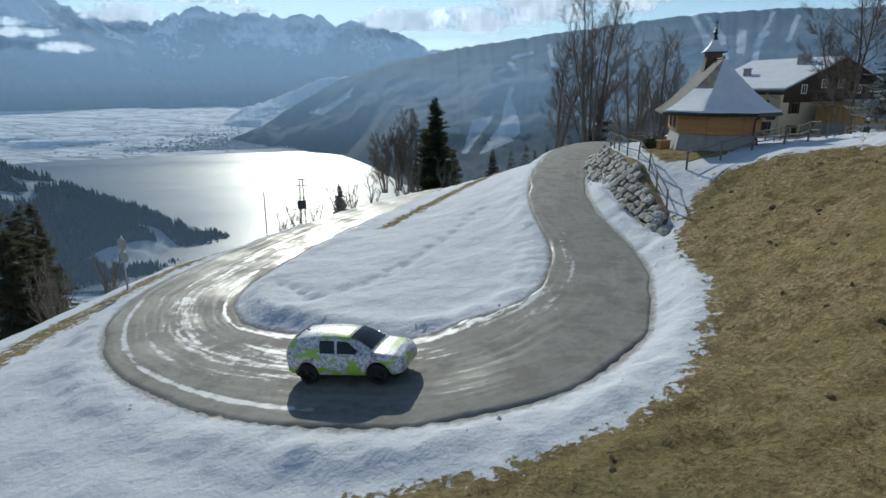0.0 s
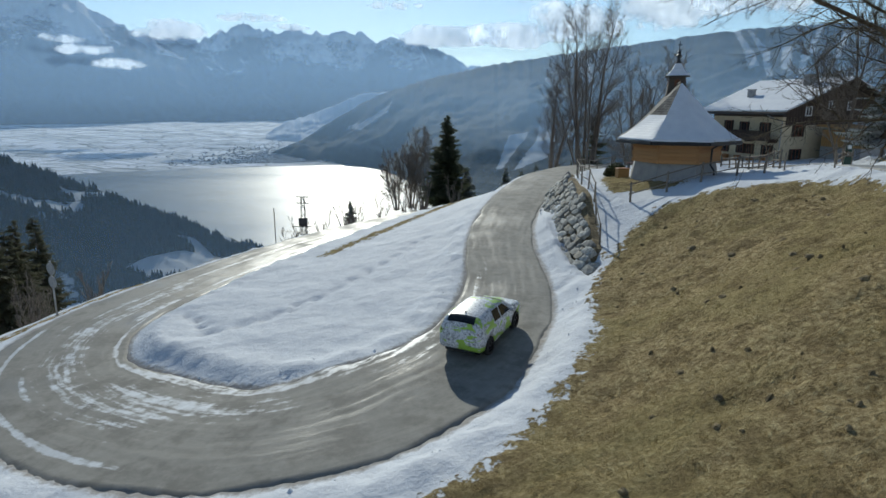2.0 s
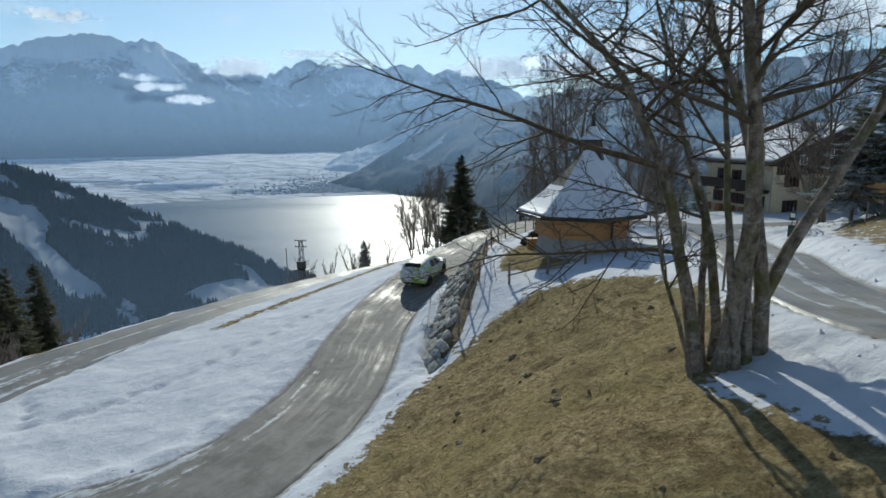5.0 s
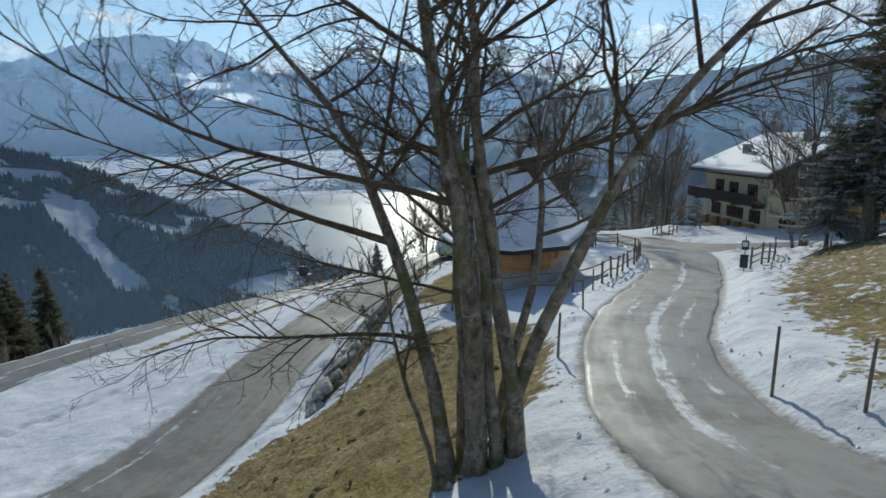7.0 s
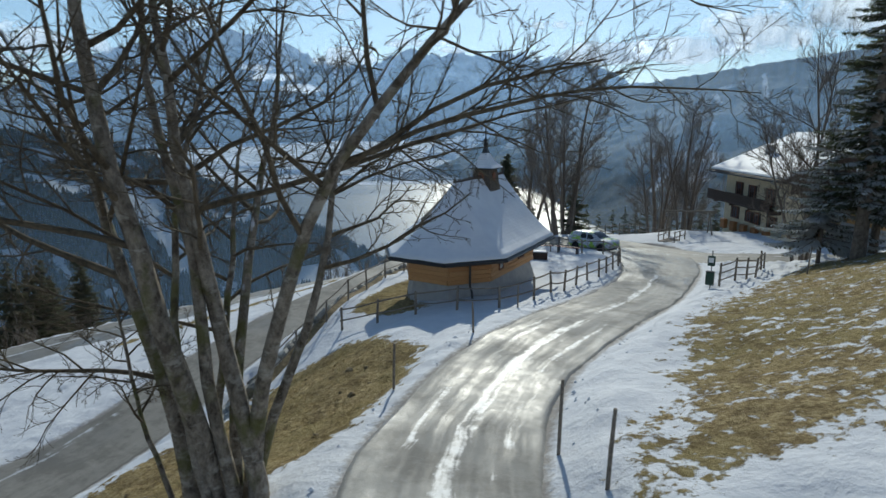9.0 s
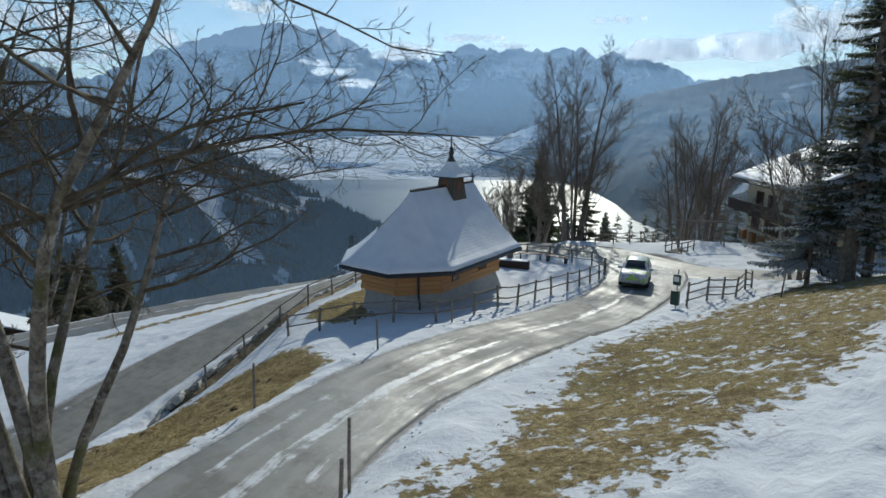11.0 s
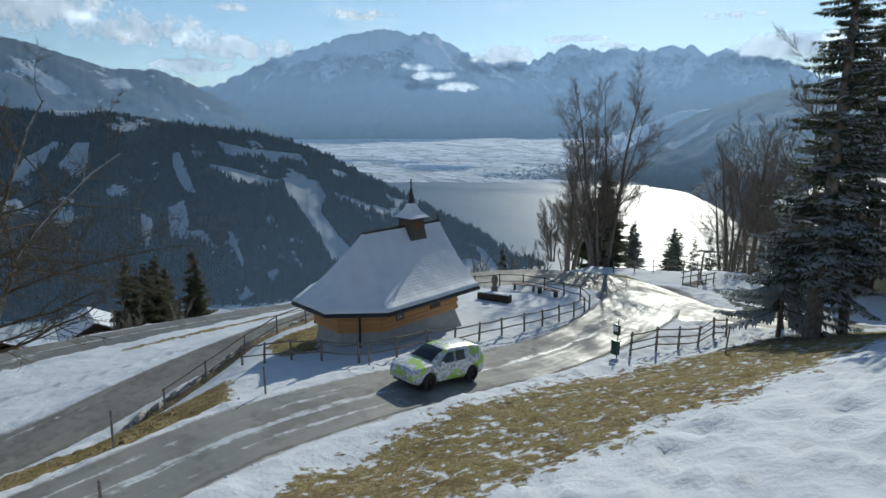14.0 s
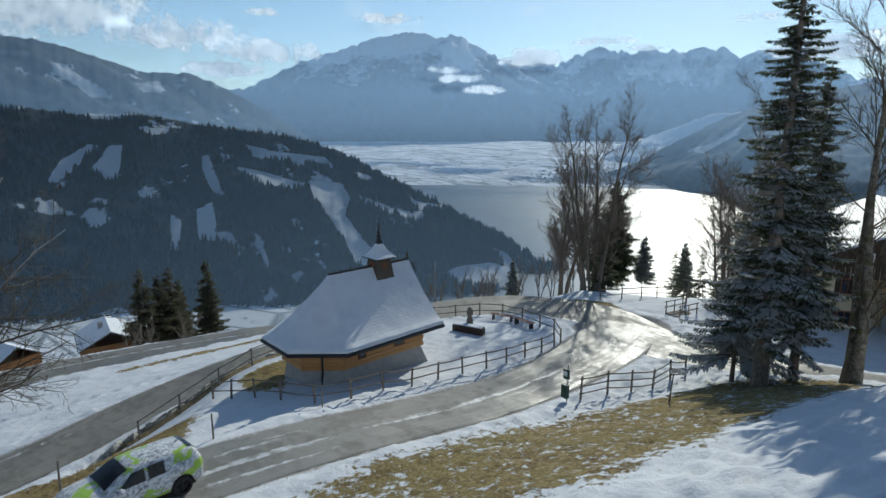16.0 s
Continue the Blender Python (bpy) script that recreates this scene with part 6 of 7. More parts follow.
def build_house():
    """Origin at the near corner of the valley front; x along that front, y into the house."""
    d = Vector((-0.347, 0.938, 0))
    m = Matrix.Translation((30.55, 58.9, -5.9)) @ Matrix.Rotation(math.atan2(d.y, d.x), 4, "Z")
    root = empty("farmhouse", m)
    L, D, H = 10.2, 15.0, 4.9
    # valley front lies on y = 0, the house on its right (negative y)
    wall = put_box("wall", root, M["plaster_cream"], 0, L, -D, 0, -1.5, H - 0.05, 0.0)
    put_box("upper_wall", root, M["log_dark"], -0.04, L + 0.04, -D - 0.04, 0.04, H - 0.05, H + 0.75, 0.01, "dark weathered board cladding")
    ridge_y, rise = -D / 2, 3.0
    for x in (-0.03, L + 0.03):
        bm = bmesh.new()
        a = [bm.verts.new((x, 0.05, H + 0.7)), bm.verts.new((x, -D - 0.05, H + 0.7)), bm.verts.new((x, ridge_y, H + 0.7 + rise))]
        b = [bm.verts.new(v.co + Vector((0.12 if x < 1 else -0.12, 0, 0))) for v in a]
        bm.faces.new(a), bm.faces.new(b[::-1])
        for i in range(3):
            bm.faces.new((a[i], a[(i + 1) % 3], b[(i + 1) % 3], b[i]))
        gable = part("gable", bm, M["log_dark"], root, "dark weathered board gable")
        for c in range(40):
            y = -0.2 - c * (D - 0.4) / 39
            top = rise * (1 - abs(y - ridge_y) / (D / 2)) - 0.05
            if top < 0.1:
                continue
            bm = bmesh.new()
            box(bm, x - 0.04, x + 0.04, y - 0.15, y + 0.15, H - 0.9, H + 0.7 + top, 0.008)
            part("board", bm, M["log_dark"], gable)
        for yy in (ridge_y + 1.3, ridge_y - 1.3, ridge_y + 4.3, ridge_y - 4.3):
            s = -1 if x < 1 else 1
            house_window(gable, Matrix.Translation((x + s * 0.06, yy, H + 0.55 if abs(yy - ridge_y) > 2 else H + 1.15)) @ Matrix.Rotation(math.pi / 2, 4, "Z"), 0.42, 0.5, M["white"], curtain=False)
    # roof slabs with snow, eaves overhanging
    over = 1.25
    for s, name in ((1, "a"), (-1, "b")):
        def pt(x, t, lift):
            y = ridge_y + s * (D / 2 + over) * t
            return Vector((x, y, H + 0.85 + rise * 1.02 - (rise * 1.02 / (D / 2)) * (D / 2 + over) * t + lift))
        for lab, mat, l0, l1, x0, x1, t1 in (("roof", M["log_dark"], -0.1, 0.06, -1.5, L + 1.5, 1.0), ("roof_snow", M["roof_snow"], 0.065, 0.26, -1.4, L + 1.4, 0.985)):
            bm = bmesh.new()
            vs = [bm.verts.new(pt(x, t, l)) for l in (l0, l1) for x, t in ((x0, 0), (x1, 0), (x1, t1), (x0, t1))]
            for f in ((0, 1, 2, 3), (4, 5, 6, 7), (0, 1, 5, 4), (1, 2, 6, 5), (2, 3, 7, 6), (3, 0, 4, 7)):
                bm.faces.new([vs[i] for i in f])
            if lab == "roof_snow":
                bmesh.ops.bevel(bm, geom=bm.edges[:], offset=0.06, segments=2, affect="EDGES")
            part(lab, bm, mat, root, "white roof snow" if lab == "roof_snow" else "")
        bm = bmesh.new()
        tube(bm, [pt(-1.5, 1.0, -0.08), pt(L + 1.5, 1.0, -0.08)], [0.09, 0.09], 6)
        part("gutter", bm, M["metal_dark"], root)
    for x, y, w, h in ((7.5, -2.6, 0.32, 1.0), (2.6, -5.8, 0.5, 1.2)):
        z = H + 0.85 + rise * (1 - abs(y - ridge_y) / (D / 2))
        bm = bmesh.new()
        box(bm, x - w, x + w, y - w, y + w, z - 0.4, z + h, 0.02)
        box(bm, x - w - 0.08, x + w + 0.08, y - w - 0.08, y + w + 0.08, z + h, z + h + 0.1, 0.02)
        part("chimney", bm, M["plaster_grey"], root)
    # windows and doors of the valley front
    for x, z, w, h in ((7.6, 3.75, 0.42, 0.62), (5.2, 3.65, 0.42, 0.62), (2.2, 3.45, 0.45, 0.8), (8.0, 1.35, 0.5, 0.6), (5.4, 1.3, 0.4, 0.55), (4.1, 1.3, 0.4, 0.55), (1.6, 1.25, 0.5, 0.6)):
        house_window(root, Matrix.Translation((x, 0.04, z)), w, h, M["log_red"])
    for y, z in ((-2.2, 3.4), (-2.2, 0.9), (-8.5, 3.4), (-11.5, 3.4)):
        house_window(root, Matrix.Translation((-0.04, y, z)) @ Matrix.Rotation(math.pi / 2, 4, "Z"), 0.5, 0.6, M["log_red"])
    # balcony: deck, boards, rail, brackets
    bal = put_box("balcony", root, M["log_dark"], 0.2, L + 1.4, 0.0, 1.25, 2.35, 2.5, 0.01, "dark timber balcony along the front")
    for c in range(52):
        x = 0.25 + c * (L + 1.1) / 51
        put_box("slat", bal, M["log_dark"], x - 0.09, x + 0.09, 1.2, 1.24, 2.42, 3.3, 0.006)
    put_box("handrail", bal, M["log_dark"], 0.2, L + 1.4, 1.16, 1.3, 3.3, 3.4, 0.015)
    for x in (0.4, 3.6, 7.0, 10.2):
        put_box("bracket", bal, M["log_dark"], x - 0.08, x + 0.08, 0.0, 1.2, 2.15, 2.34, 0.02)
    for c in range(5):
        bm = bmesh.new()
        box(bm, 1.0 + c * 1.9, 1.8 + c * 1.9, 0.35, 0.75, 0.02 - 0.4, 0.55, 0.03)
        part("flower_box", bm, M["log"], root)
    bm = bmesh.new()
    tube(bm, [Vector(p) for p in ((1.2, 0.9, H + 0.15), (0.6, 0.5, H - 0.25), (-0.06, 0.08, H - 0.5), (-0.06, 0.08, -0.2))], [0.05] * 4, 6)
    part("downpipe", bm, M["steel"], root)
    tagged(root, "cream farmhouse with dark timber upper floor and snowy roof", "house")
    # wooden store and carport joined to the slope side
    root = empty("wooden_shed", m @ Matrix.Translation((-1.2, -4.2, 0)))
    put_box("base", root, M["plaster_grey"], -4.6, 0, -9.5, 0, -1.5, 1.9, 0.02, "grey rendered base")
    w = put_box("wall", root, M["larch_board"], -4.55, -0.05, -9.45, -0.05, 1.9, 3.35, 0.01)
    for c in range(36):
        y = -0.2 - c * 9.2 / 35
        put_box("board", w, M["larch_board"], -4.62, -4.55, y - 0.115, y + 0.115, 1.85, 3.4, 0.01)
    for c in range(16):
        x = -4.45 + c * 4.3 / 15
        put_box("board", w, M["larch_board"], x - 0.125, x + 0.125, -0.05, 0.03, 1.85, 3.6, 0.01)
    bm = bmesh.new()
    vs = [bm.verts.new(p) for p in ((-5.3, 0.7, 3.45), (0.2, 0.7, 3.95), (0.2, -10.2, 3.95), (-5.3, -10.2, 3.45), (-5.3, 0.7, 3.62), (0.2, 0.7, 4.12), (0.2, -10.2, 4.12), (-5.3, -10.2, 3.62))]
    for f in ((0, 1, 2, 3), (4, 5, 6, 7), (0, 1, 5, 4), (1, 2, 6, 5), (2, 3, 7, 6), (3, 0, 4, 7)):
        bm.faces.new([vs[i] for i in f])
    part("roof", bm, M["larch_board"], root)
    bm = bmesh.new()
    vs = [bm.verts.new(p) for p in ((-5.2, -4.0, 3.64), (0.1, -4.0, 4.13), (0.1, -10.1, 4.13), (-5.2, -10.1, 3.64), (-5.2, -4.2, 3.84), (0.1, -4.2, 4.33), (0.1, -10.1, 4.33), (-5.2, -10.1, 3.84))]
    for f in ((0, 1, 2, 3), (4, 5, 6, 7), (0, 1, 5, 4), (1, 2, 6, 5), (2, 3, 7, 6), (3, 0, 4, 7)):
        bm.faces.new([vs[i] for i in f])
    part("roof_snow", bm, M["roof_snow"], root)
    for y in (-10.6, -13.6):
        for x in (-4.6, -0.4):
            put_box("post", root, M["larch_board"], x - 0.1, x + 0.1, y - 0.1, y + 0.1, -1.2, 3.3, 0.01)
    put_box("carport_roof", root, M["roof_snow"], -5.3, 0.4, -14.6, -10.25, 3.3, 3.55, 0.05)
    tagged(root, "pale larch-board shed with a lean-to roof beside the farmhouse", "shed")


build_house()


def build_farm_roof(x, y, z, rz, w, d, label):
    root = empty("farm_building", pose(x, y, z, 0, 0, rz))
    put_box("wall", root, M["log"], -w, w, -d, d, -6, 0.2, 0.02)
    for s in (-1, 1):
        for name, mat, l0, l1, k in (("roof", M["log_dark"], 0.0, 0.15, 1.12), ("roof_snow", M["roof_snow"], 0.155, 0.33, 1.1)):
            bm = bmesh.new()
            pts = [Vector((sx * w * k, s * t * d * k, 2.2 * (1 - t * k) + l)) for l in (l0, l1) for sx, t in ((-1, 0), (1, 0), (1, 1), (-1, 1))]
            vs = [bm.verts.new(p) for p in pts]
            for f in ((0, 1, 2, 3), (4, 5, 6, 7), (0, 1, 5, 4), (1, 2, 6, 5), (2, 3, 7, 6), (3, 0, 4, 7)):
                bm.faces.new([vs[i] for i in f])
            part(name, bm, mat, root)
    bm = bmesh.new()
    box(bm, -0.4, 0.4, -1.4, -0.7, 0.5, 2.9, 0.03)
    part("chimney", bm, M["plaster_grey"], root)
    tagged(root, label, "house")


build_farm_roof(-66, 51, -25.4, -20, 4.6, 4.2, "timber farm building with a snow-covered roof below the road")
build_farm_roof(-83, 41, -29.5, 10, 4.5, 3.8, "low timber barn under deep roof snow")


# ---- things round the junction ----
def build_bin():
    root = empty("dog_waste_station", Matrix.Translation((22.5, 32.75, zg(22.5, 32.75))) @ Matrix.Rotation(radians(-20), 4, "Z"))
    bm = bmesh.new()
    tube(bm, [Vector((0, 0, -0.3)), Vector((0, 0, 1.95))], [0.03, 0.03], 8)
    part("pole", bm, M["steel"], root)
    put_box("waste_box", root, M["green_paint"], -0.19, 0.19, -0.26, -0.03, 0.25, 0.9, 0.03, "dark green litter box")
    put_box("waste_lid", root, M["metal_dark"], -0.2, 0.2, -0.27, -0.02, 0.904, 0.94, 0.015)
    d = put_box("bag_dispenser", root, M["green_paint"], -0.17, 0.17, -0.17, -0.03, 1.2, 1.7, 0.025)
    put_box("notice", d, M["white"], -0.12, 0.12, -0.178, -0.172, 1.38, 1.62, 0.0)
    tagged(root, "green dog waste station with bag dispenser on a steel pole", "bin")


build_bin()


def build_swing(x, y):
    root = empty("swing_set", Matrix.Translation((x, y, zg(x, y))) @ Matrix.Rotation(radians(10), 4, "Z"))
    for s in (-1.7, 1.7):
        for t in (-0.9, 0.9):
            bm = bmesh.new()
            tube(bm, [Vector((s * 1.1, t, -0.4)), Vector((s, 0, 2.1))], [0.07, 0.06], 7)
            part("leg", bm, M["fence_wood"], root)
    bm = bmesh.new()
    tube(bm, [Vector((-2.2, 0, 2.12)), Vector((2.2, 0, 2.12))], [0.08, 0.08], 8)
    part("crossbeam", bm, M["fence_wood"], root)
    for s in (-0.7, 0.7):
        bm = bmesh.new()
        box(bm, s - 0.22, s + 0.22, -0.09, 0.09, 0.5, 0.54, 0.01)
        for q in (-0.2, 0.2):
            tube(bm, [Vector((s + q, 0, 0.54)), Vector((s + q, 0, 2.1))], [0.012, 0.012], 4)
        part("seat", bm, M["black"], root)
    tagged(root, "wooden swing set standing in the snow by the farmhouse", "swing")


build_swing(23.2, 60.0)


def build_bench(x, y, rz):
    root = empty("bench", Matrix.Translation((x, y, zg(x, y))) @ Matrix.Rotation(radians(rz), 4, "Z"))
    for k in range(3):
        put_box("seat_slat", root, M["red_wood"], -0.9, 0.9, -0.22 + k * 0.15, -0.09 + k * 0.15, 0.42, 0.46, 0.01)
    for s in (-0.7, 0.7):
        put_box("support", root, M["metal_dark"], s - 0.04, s + 0.04, -0.2, 0.2, -0.2, 0.42, 0.01)
    tagged(root, "backless red-brown wooden bench in the snowy chapel yard", "bench", group="red benches")


for x, y, rz in ((12.2, 44.3, 10), (14.2, 43.9, -15)):
    build_bench(x, y, rz)


def build_trough():
    root = empty("water_trough", Matrix.Translation((12.3, 39.6, zg(12.3, 39.6))) @ Matrix.Rotation(radians(8), 4, "Z"))
    bm = bmesh.new()
    box(bm, -1.1, 1.1, -0.32, 0.32, -0.2, 0.5, 0.05)
    part("basin", bm, M["log_dark"], root, "hollowed dark log basin")
    put_box("snow_cover", root, M["snow"], -1.04, 1.04, -0.27, 0.27, 0.504, 0.58, 0.03)
    tagged(root, "dark log water trough capped with snow in the yard", "trough")
    bm = bmesh.new()
    tube(bm, [Vector((0, 0, z)) for z in (-0.3, 0.2, 0.75, 0.95, 1.05, 1.3, 1.5, 1.6)], [0.24, 0.25, 0.22, 0.13, 0.2, 0.23, 0.16, 0.04], 10)
    o = part("carved_post", bm, M["fence_wood"], None, smooth=True)
    o.location = (11.9, 40.35, zg(11.9, 40.35))
    tagged(o, "carved grey-brown wooden fountain post with a rounded head", "fountain post")


build_trough()


def build_bush(x, y, r, label):
    rng = random.Random(int(x * 10))
    root = empty("boxwood_bush", Matrix.Translation((x, y, zg(x, y))))
    g = Geo()
    for i in range(900):
        a, b = rng.uniform(0, 6.28), rng.uniform(0.05, 1.45)
        p = Vector((math.cos(a) * math.sin(b), math.sin(a) * math.sin(b), math.cos(b) * 0.85)) * r * rng.uniform(0.82, 1.06)
        t = Vector((rng.uniform(-1, 1), rng.uniform(-1, 1), rng.uniform(-1, 1))) * 0.07
        u = t.orthogonal().normalized() * 0.04
        g.face(p - u, p + t, p + u, p - t)
    core = bmesh.new()
    bmesh.ops.create_icosphere(core, subdivisions=2, radius=r * 0.86)
    part("core", core, M["needles"], root)
    k = g.make("leaves", M["bush_leaf"], root, smooth=False)
    tagged(root, label, "bush")


M["bush_leaf"] = mat_plain("olive_leaf", (0.035, 0.04, 0.012), (0.10, 0.10, 0.03), 5, 0.7)
build_bush(8.2, 33.6, 0.75, "low rounded evergreen bush at the chapel wall")
build_bush(7.6, 32.4, 0.5, "small clipped evergreen bush beside the chapel")


def build_crate():
    x, y = 7.9, 30.6
    root = empty("wooden_box", Matrix.Translation((x, y, zg(x, y))) @ Matrix.Rotation(radians(12), 4, "Z"))
    put_box("body", root, M["larch_board"], -0.35, 0.35, -0.25, 0.25, -0.15, 0.55, 0.02)
    put_box("lid", root, M["log"], -0.4, 0.4, -0.3, 0.3, 0.555, 0.6, 0.015)
    tagged(root, "pale wooden box at the foot of the chapel wall", "box")


build_crate()


def build_stairs():
    """Timber steps and handrails that go down to the field beyond the lane."""
    x, y = 21.2, 56.5
    root = empty("timber_steps", Matrix.Translation((x, y, zg(x, y))) @ Matrix.Rotation(radians(60), 4, "Z"))
    def rise(u):
        p = root.matrix_world @ Vector((u, 0, 0))
        return zg(p.x, p.y) - root.matrix_world.translation.z

    for i in range(6):
        put_box("tread", root, M["fence_wood"], i * 0.3 - 0.15, i * 0.3 + 0.15, -0.7, 0.7, rise(i * 0.3) - 0.08, rise(i * 0.3) + 0.05, 0.01)
    for s in (-0.75, 0.75):
        for i in (0, 3, 6):
            bm = bmesh.new()
            tube(bm, [Vector((i * 0.3, s, rise(i * 0.3) - 0.4)), Vector((i * 0.3, s, rise(i * 0.3) + 1.0))], [0.05, 0.05], 6)
            part("post", bm, M["fence_wood"], root)
        for h in (0.5, 0.95):
            bm = bmesh.new()
            tube(bm, [Vector((-0.2, s, rise(-0.2) + h)), Vector((0.9, s, rise(0.9) + h)), Vector((2.0, s, rise(2.0) + h))], [0.045, 0.045, 0.045], 6)
            part("handrail", bm, M["fence_wood"], root)
    tagged(root, "weathered timber steps with handrails beyond the lane", "steps")


build_stairs()
build_fence("old wooden fence round the playground above the lake", [(14.5, 58), (17, 61.5), (19, 66), (21.5, 71), (27, 74)], (0.4, 0.85), 2.2, 1.1)


def build_wayside_cross():
    """A tall post that carries a pale board with a dark cast cross, and a rounded plaque below it."""
    x, y, top = 12.05, -0.47, 2.34
    z0 = zg(x, y)
    root = empty("wayside_cross", Matrix.Translation((x, y, z0)) @ Matrix.Rotation(radians(-6), 4, "Z"))
    h = top - z0
    bm = bmesh.new()
    tube(bm, [Vector((0, 0.09, -0.5)), Vector((0.01, 0.09, h * 0.5)), Vector((0, 0.09, h - 0.04))], [0.075, 0.07, 0.06], 8)
    part("post", bm, M["fence_wood"], root)
    put_box("board", root, M["pale_board"], -0.215, 0.215, 0.0, 0.022, h - 0.28, h, 0.006, "pale weathered painted board")
    bm = bmesh.new()
    box(bm, -0.022, 0.022, -0.03, -0.004, h - 0.285, h - 0.02, 0.006)
    box(bm, -0.085, 0.085, -0.028, -0.004, h - 0.085, h - 0.045, 0.006)
    for ex, ez in ((-0.085, h - 0.065), (0.085, h - 0.065), (0.0, h - 0.022)):
        tube(bm, [Vector((ex, -0.03, ez)), Vector((ex, -0.004, ez))], [0.027, 0.027], 8)
    box(bm, -0.05, 0.05, -0.034, -0.004, h - 0.27, h - 0.245, 0.005)
    box(bm, -0.085, 0.085, -0.036, -0.004, h - 0.30, h - 0.27, 0.005)
    part("cross", bm, M["metal_dark"], root, "dark cast-metal cross")
    bm = bmesh.new()
    lo = [bm.verts.new((0.19 * math.cos(math.pi * i / 14), 0.0, h - 0.50 + 0.19 * math.sin(math.pi * i / 14))) for i in range(15)] + [bm.verts.new((-0.19, 0.0, h - 0.72)), bm.verts.new((0.19, 0.0, h - 0.72))]
    f = bm.faces.new(lo)
    r = bmesh.ops.extrude_face_region(bm, geom=[f])
    for v in r["geom"]:
        if isinstance(v, bmesh.types.BMVert):
            v.co.y += 0.024
    part("plaque", bm, M["plaster_grey"], root, "grey round-topped plaque")
    tagged(root, "tall wayside post with pale board and dark cross on the slope", "wayside cross")


M["pale_board"] = mat_plain("pale_painted_board", (0.58, 0.58, 0.55), (0.70, 0.70, 0.67), 5, 0.8, 0, 0.2)
build_wayside_cross()


# ---- mast, pole and sign below the hairpin ----
def build_mast():
    root = empty("lattice_mast", Matrix.Translation((-29.6, 85.8, -25.5)))
    H, w0, w1 = 11.4, 0.55, 0.22
    def corner(k, t):
        w = w0 + (w1 - w0) * t
        return Vector(((-1, 1, 1, -1)[k] * w, (-1, -1, 1, 1)[k] * w, H * t))
    for k in range(4):
        bm = bmesh.new()
        tube(bm, [corner(k, 0), corner(k, 1)], [0.06, 0.045], 5)
        part("leg", bm, M["metal_dark"], root)
    for i in range(9):
        t0, t1 = i / 9, (i + 1) / 9
        for k in range(4):
            bm = bmesh.new()
            tube(bm, [corner(k, t0), corner((k + 1) % 4, t1)], [0.03, 0.03], 4)
            part("brace", bm, M["metal_dark"], root)
    put_box("platform", root, M["metal_dark"], -1.4, 1.4, -0.7, 0.7, 6.5, 6.62, 0.01)
    bm = bmesh.new()
    box(bm, -0.7, 0.55, -0.45, 0.45, 6.63, 7.9, 0.05)
    for s in (-0.4, 0.2):
        tube(bm, [Vector((s, 0, 7.9)), Vector((s, 0, 8.35))], [0.07, 0.05], 6)
    part("transformer", bm, M["metal_dark"], root, "dark pole transformer")
    for z in (10.2, 11.2):
        put_box("crossarm", root, M["metal_dark"], -1.0, 1.0, -0.05, 0.05, z, z + 0.12, 0.01)
        for s in (-0.9, -0.45, 0.45, 0.9):
            bm = bmesh.new()
            tube(bm, [Vector((s, 0, z + 0.12)), Vector((s, 0, z + 0.34))], [0.05, 0.03], 5)
            part("insulator", bm, M["metal_dark"], root)
    tagged(root, "dark lattice power mast with a transformer platform", "mast")
    bm = bmesh.new()
    tube(bm, [Vector((0, 0, -3)), Vector((0, 0, 9.0))], [0.13, 0.09], 7)
    o = part("wooden_pole", bm, M["fence_wood"], None)
    o.location = (-43.5, 111, -29.5)
    tagged(o, "slender wooden power pole on the slope", "pole")


build_mast()


def build_signs():
    x, y = -24.3, 22.5
    z = zg(x, y)
    root = empty("road_sign", Matrix.Translation((x, y, z)) @ Matrix.Rotation(radians(-25), 4, "Z"))
    bm = bmesh.new()
    tube(bm, [Vector((0, 0, -0.4)), Vector((0.1, 0, 3.2))], [0.05, 0.05], 7)
    part("pole", bm, M["steel"], root)
    for zz in (2.0, 2.75):
        bm = bmesh.new()
        tube(bm, [Vector((0.08, -0.03, zz)), Vector((0.08, 0.03, zz))], [0.34, 0.34], 20)
        part("sign_plate", bm, M["steel"], root, "grey back of a round sign")
    bm = bmesh.new()
    box(bm, -0.42, -0.12, 0.03, 0.09, 1.75, 2.1, 0.01)
    part("side_plate", bm, M["green_paint"], root)
    tagged(root, "two round road signs seen from behind on one pole", "road sign")


build_signs()


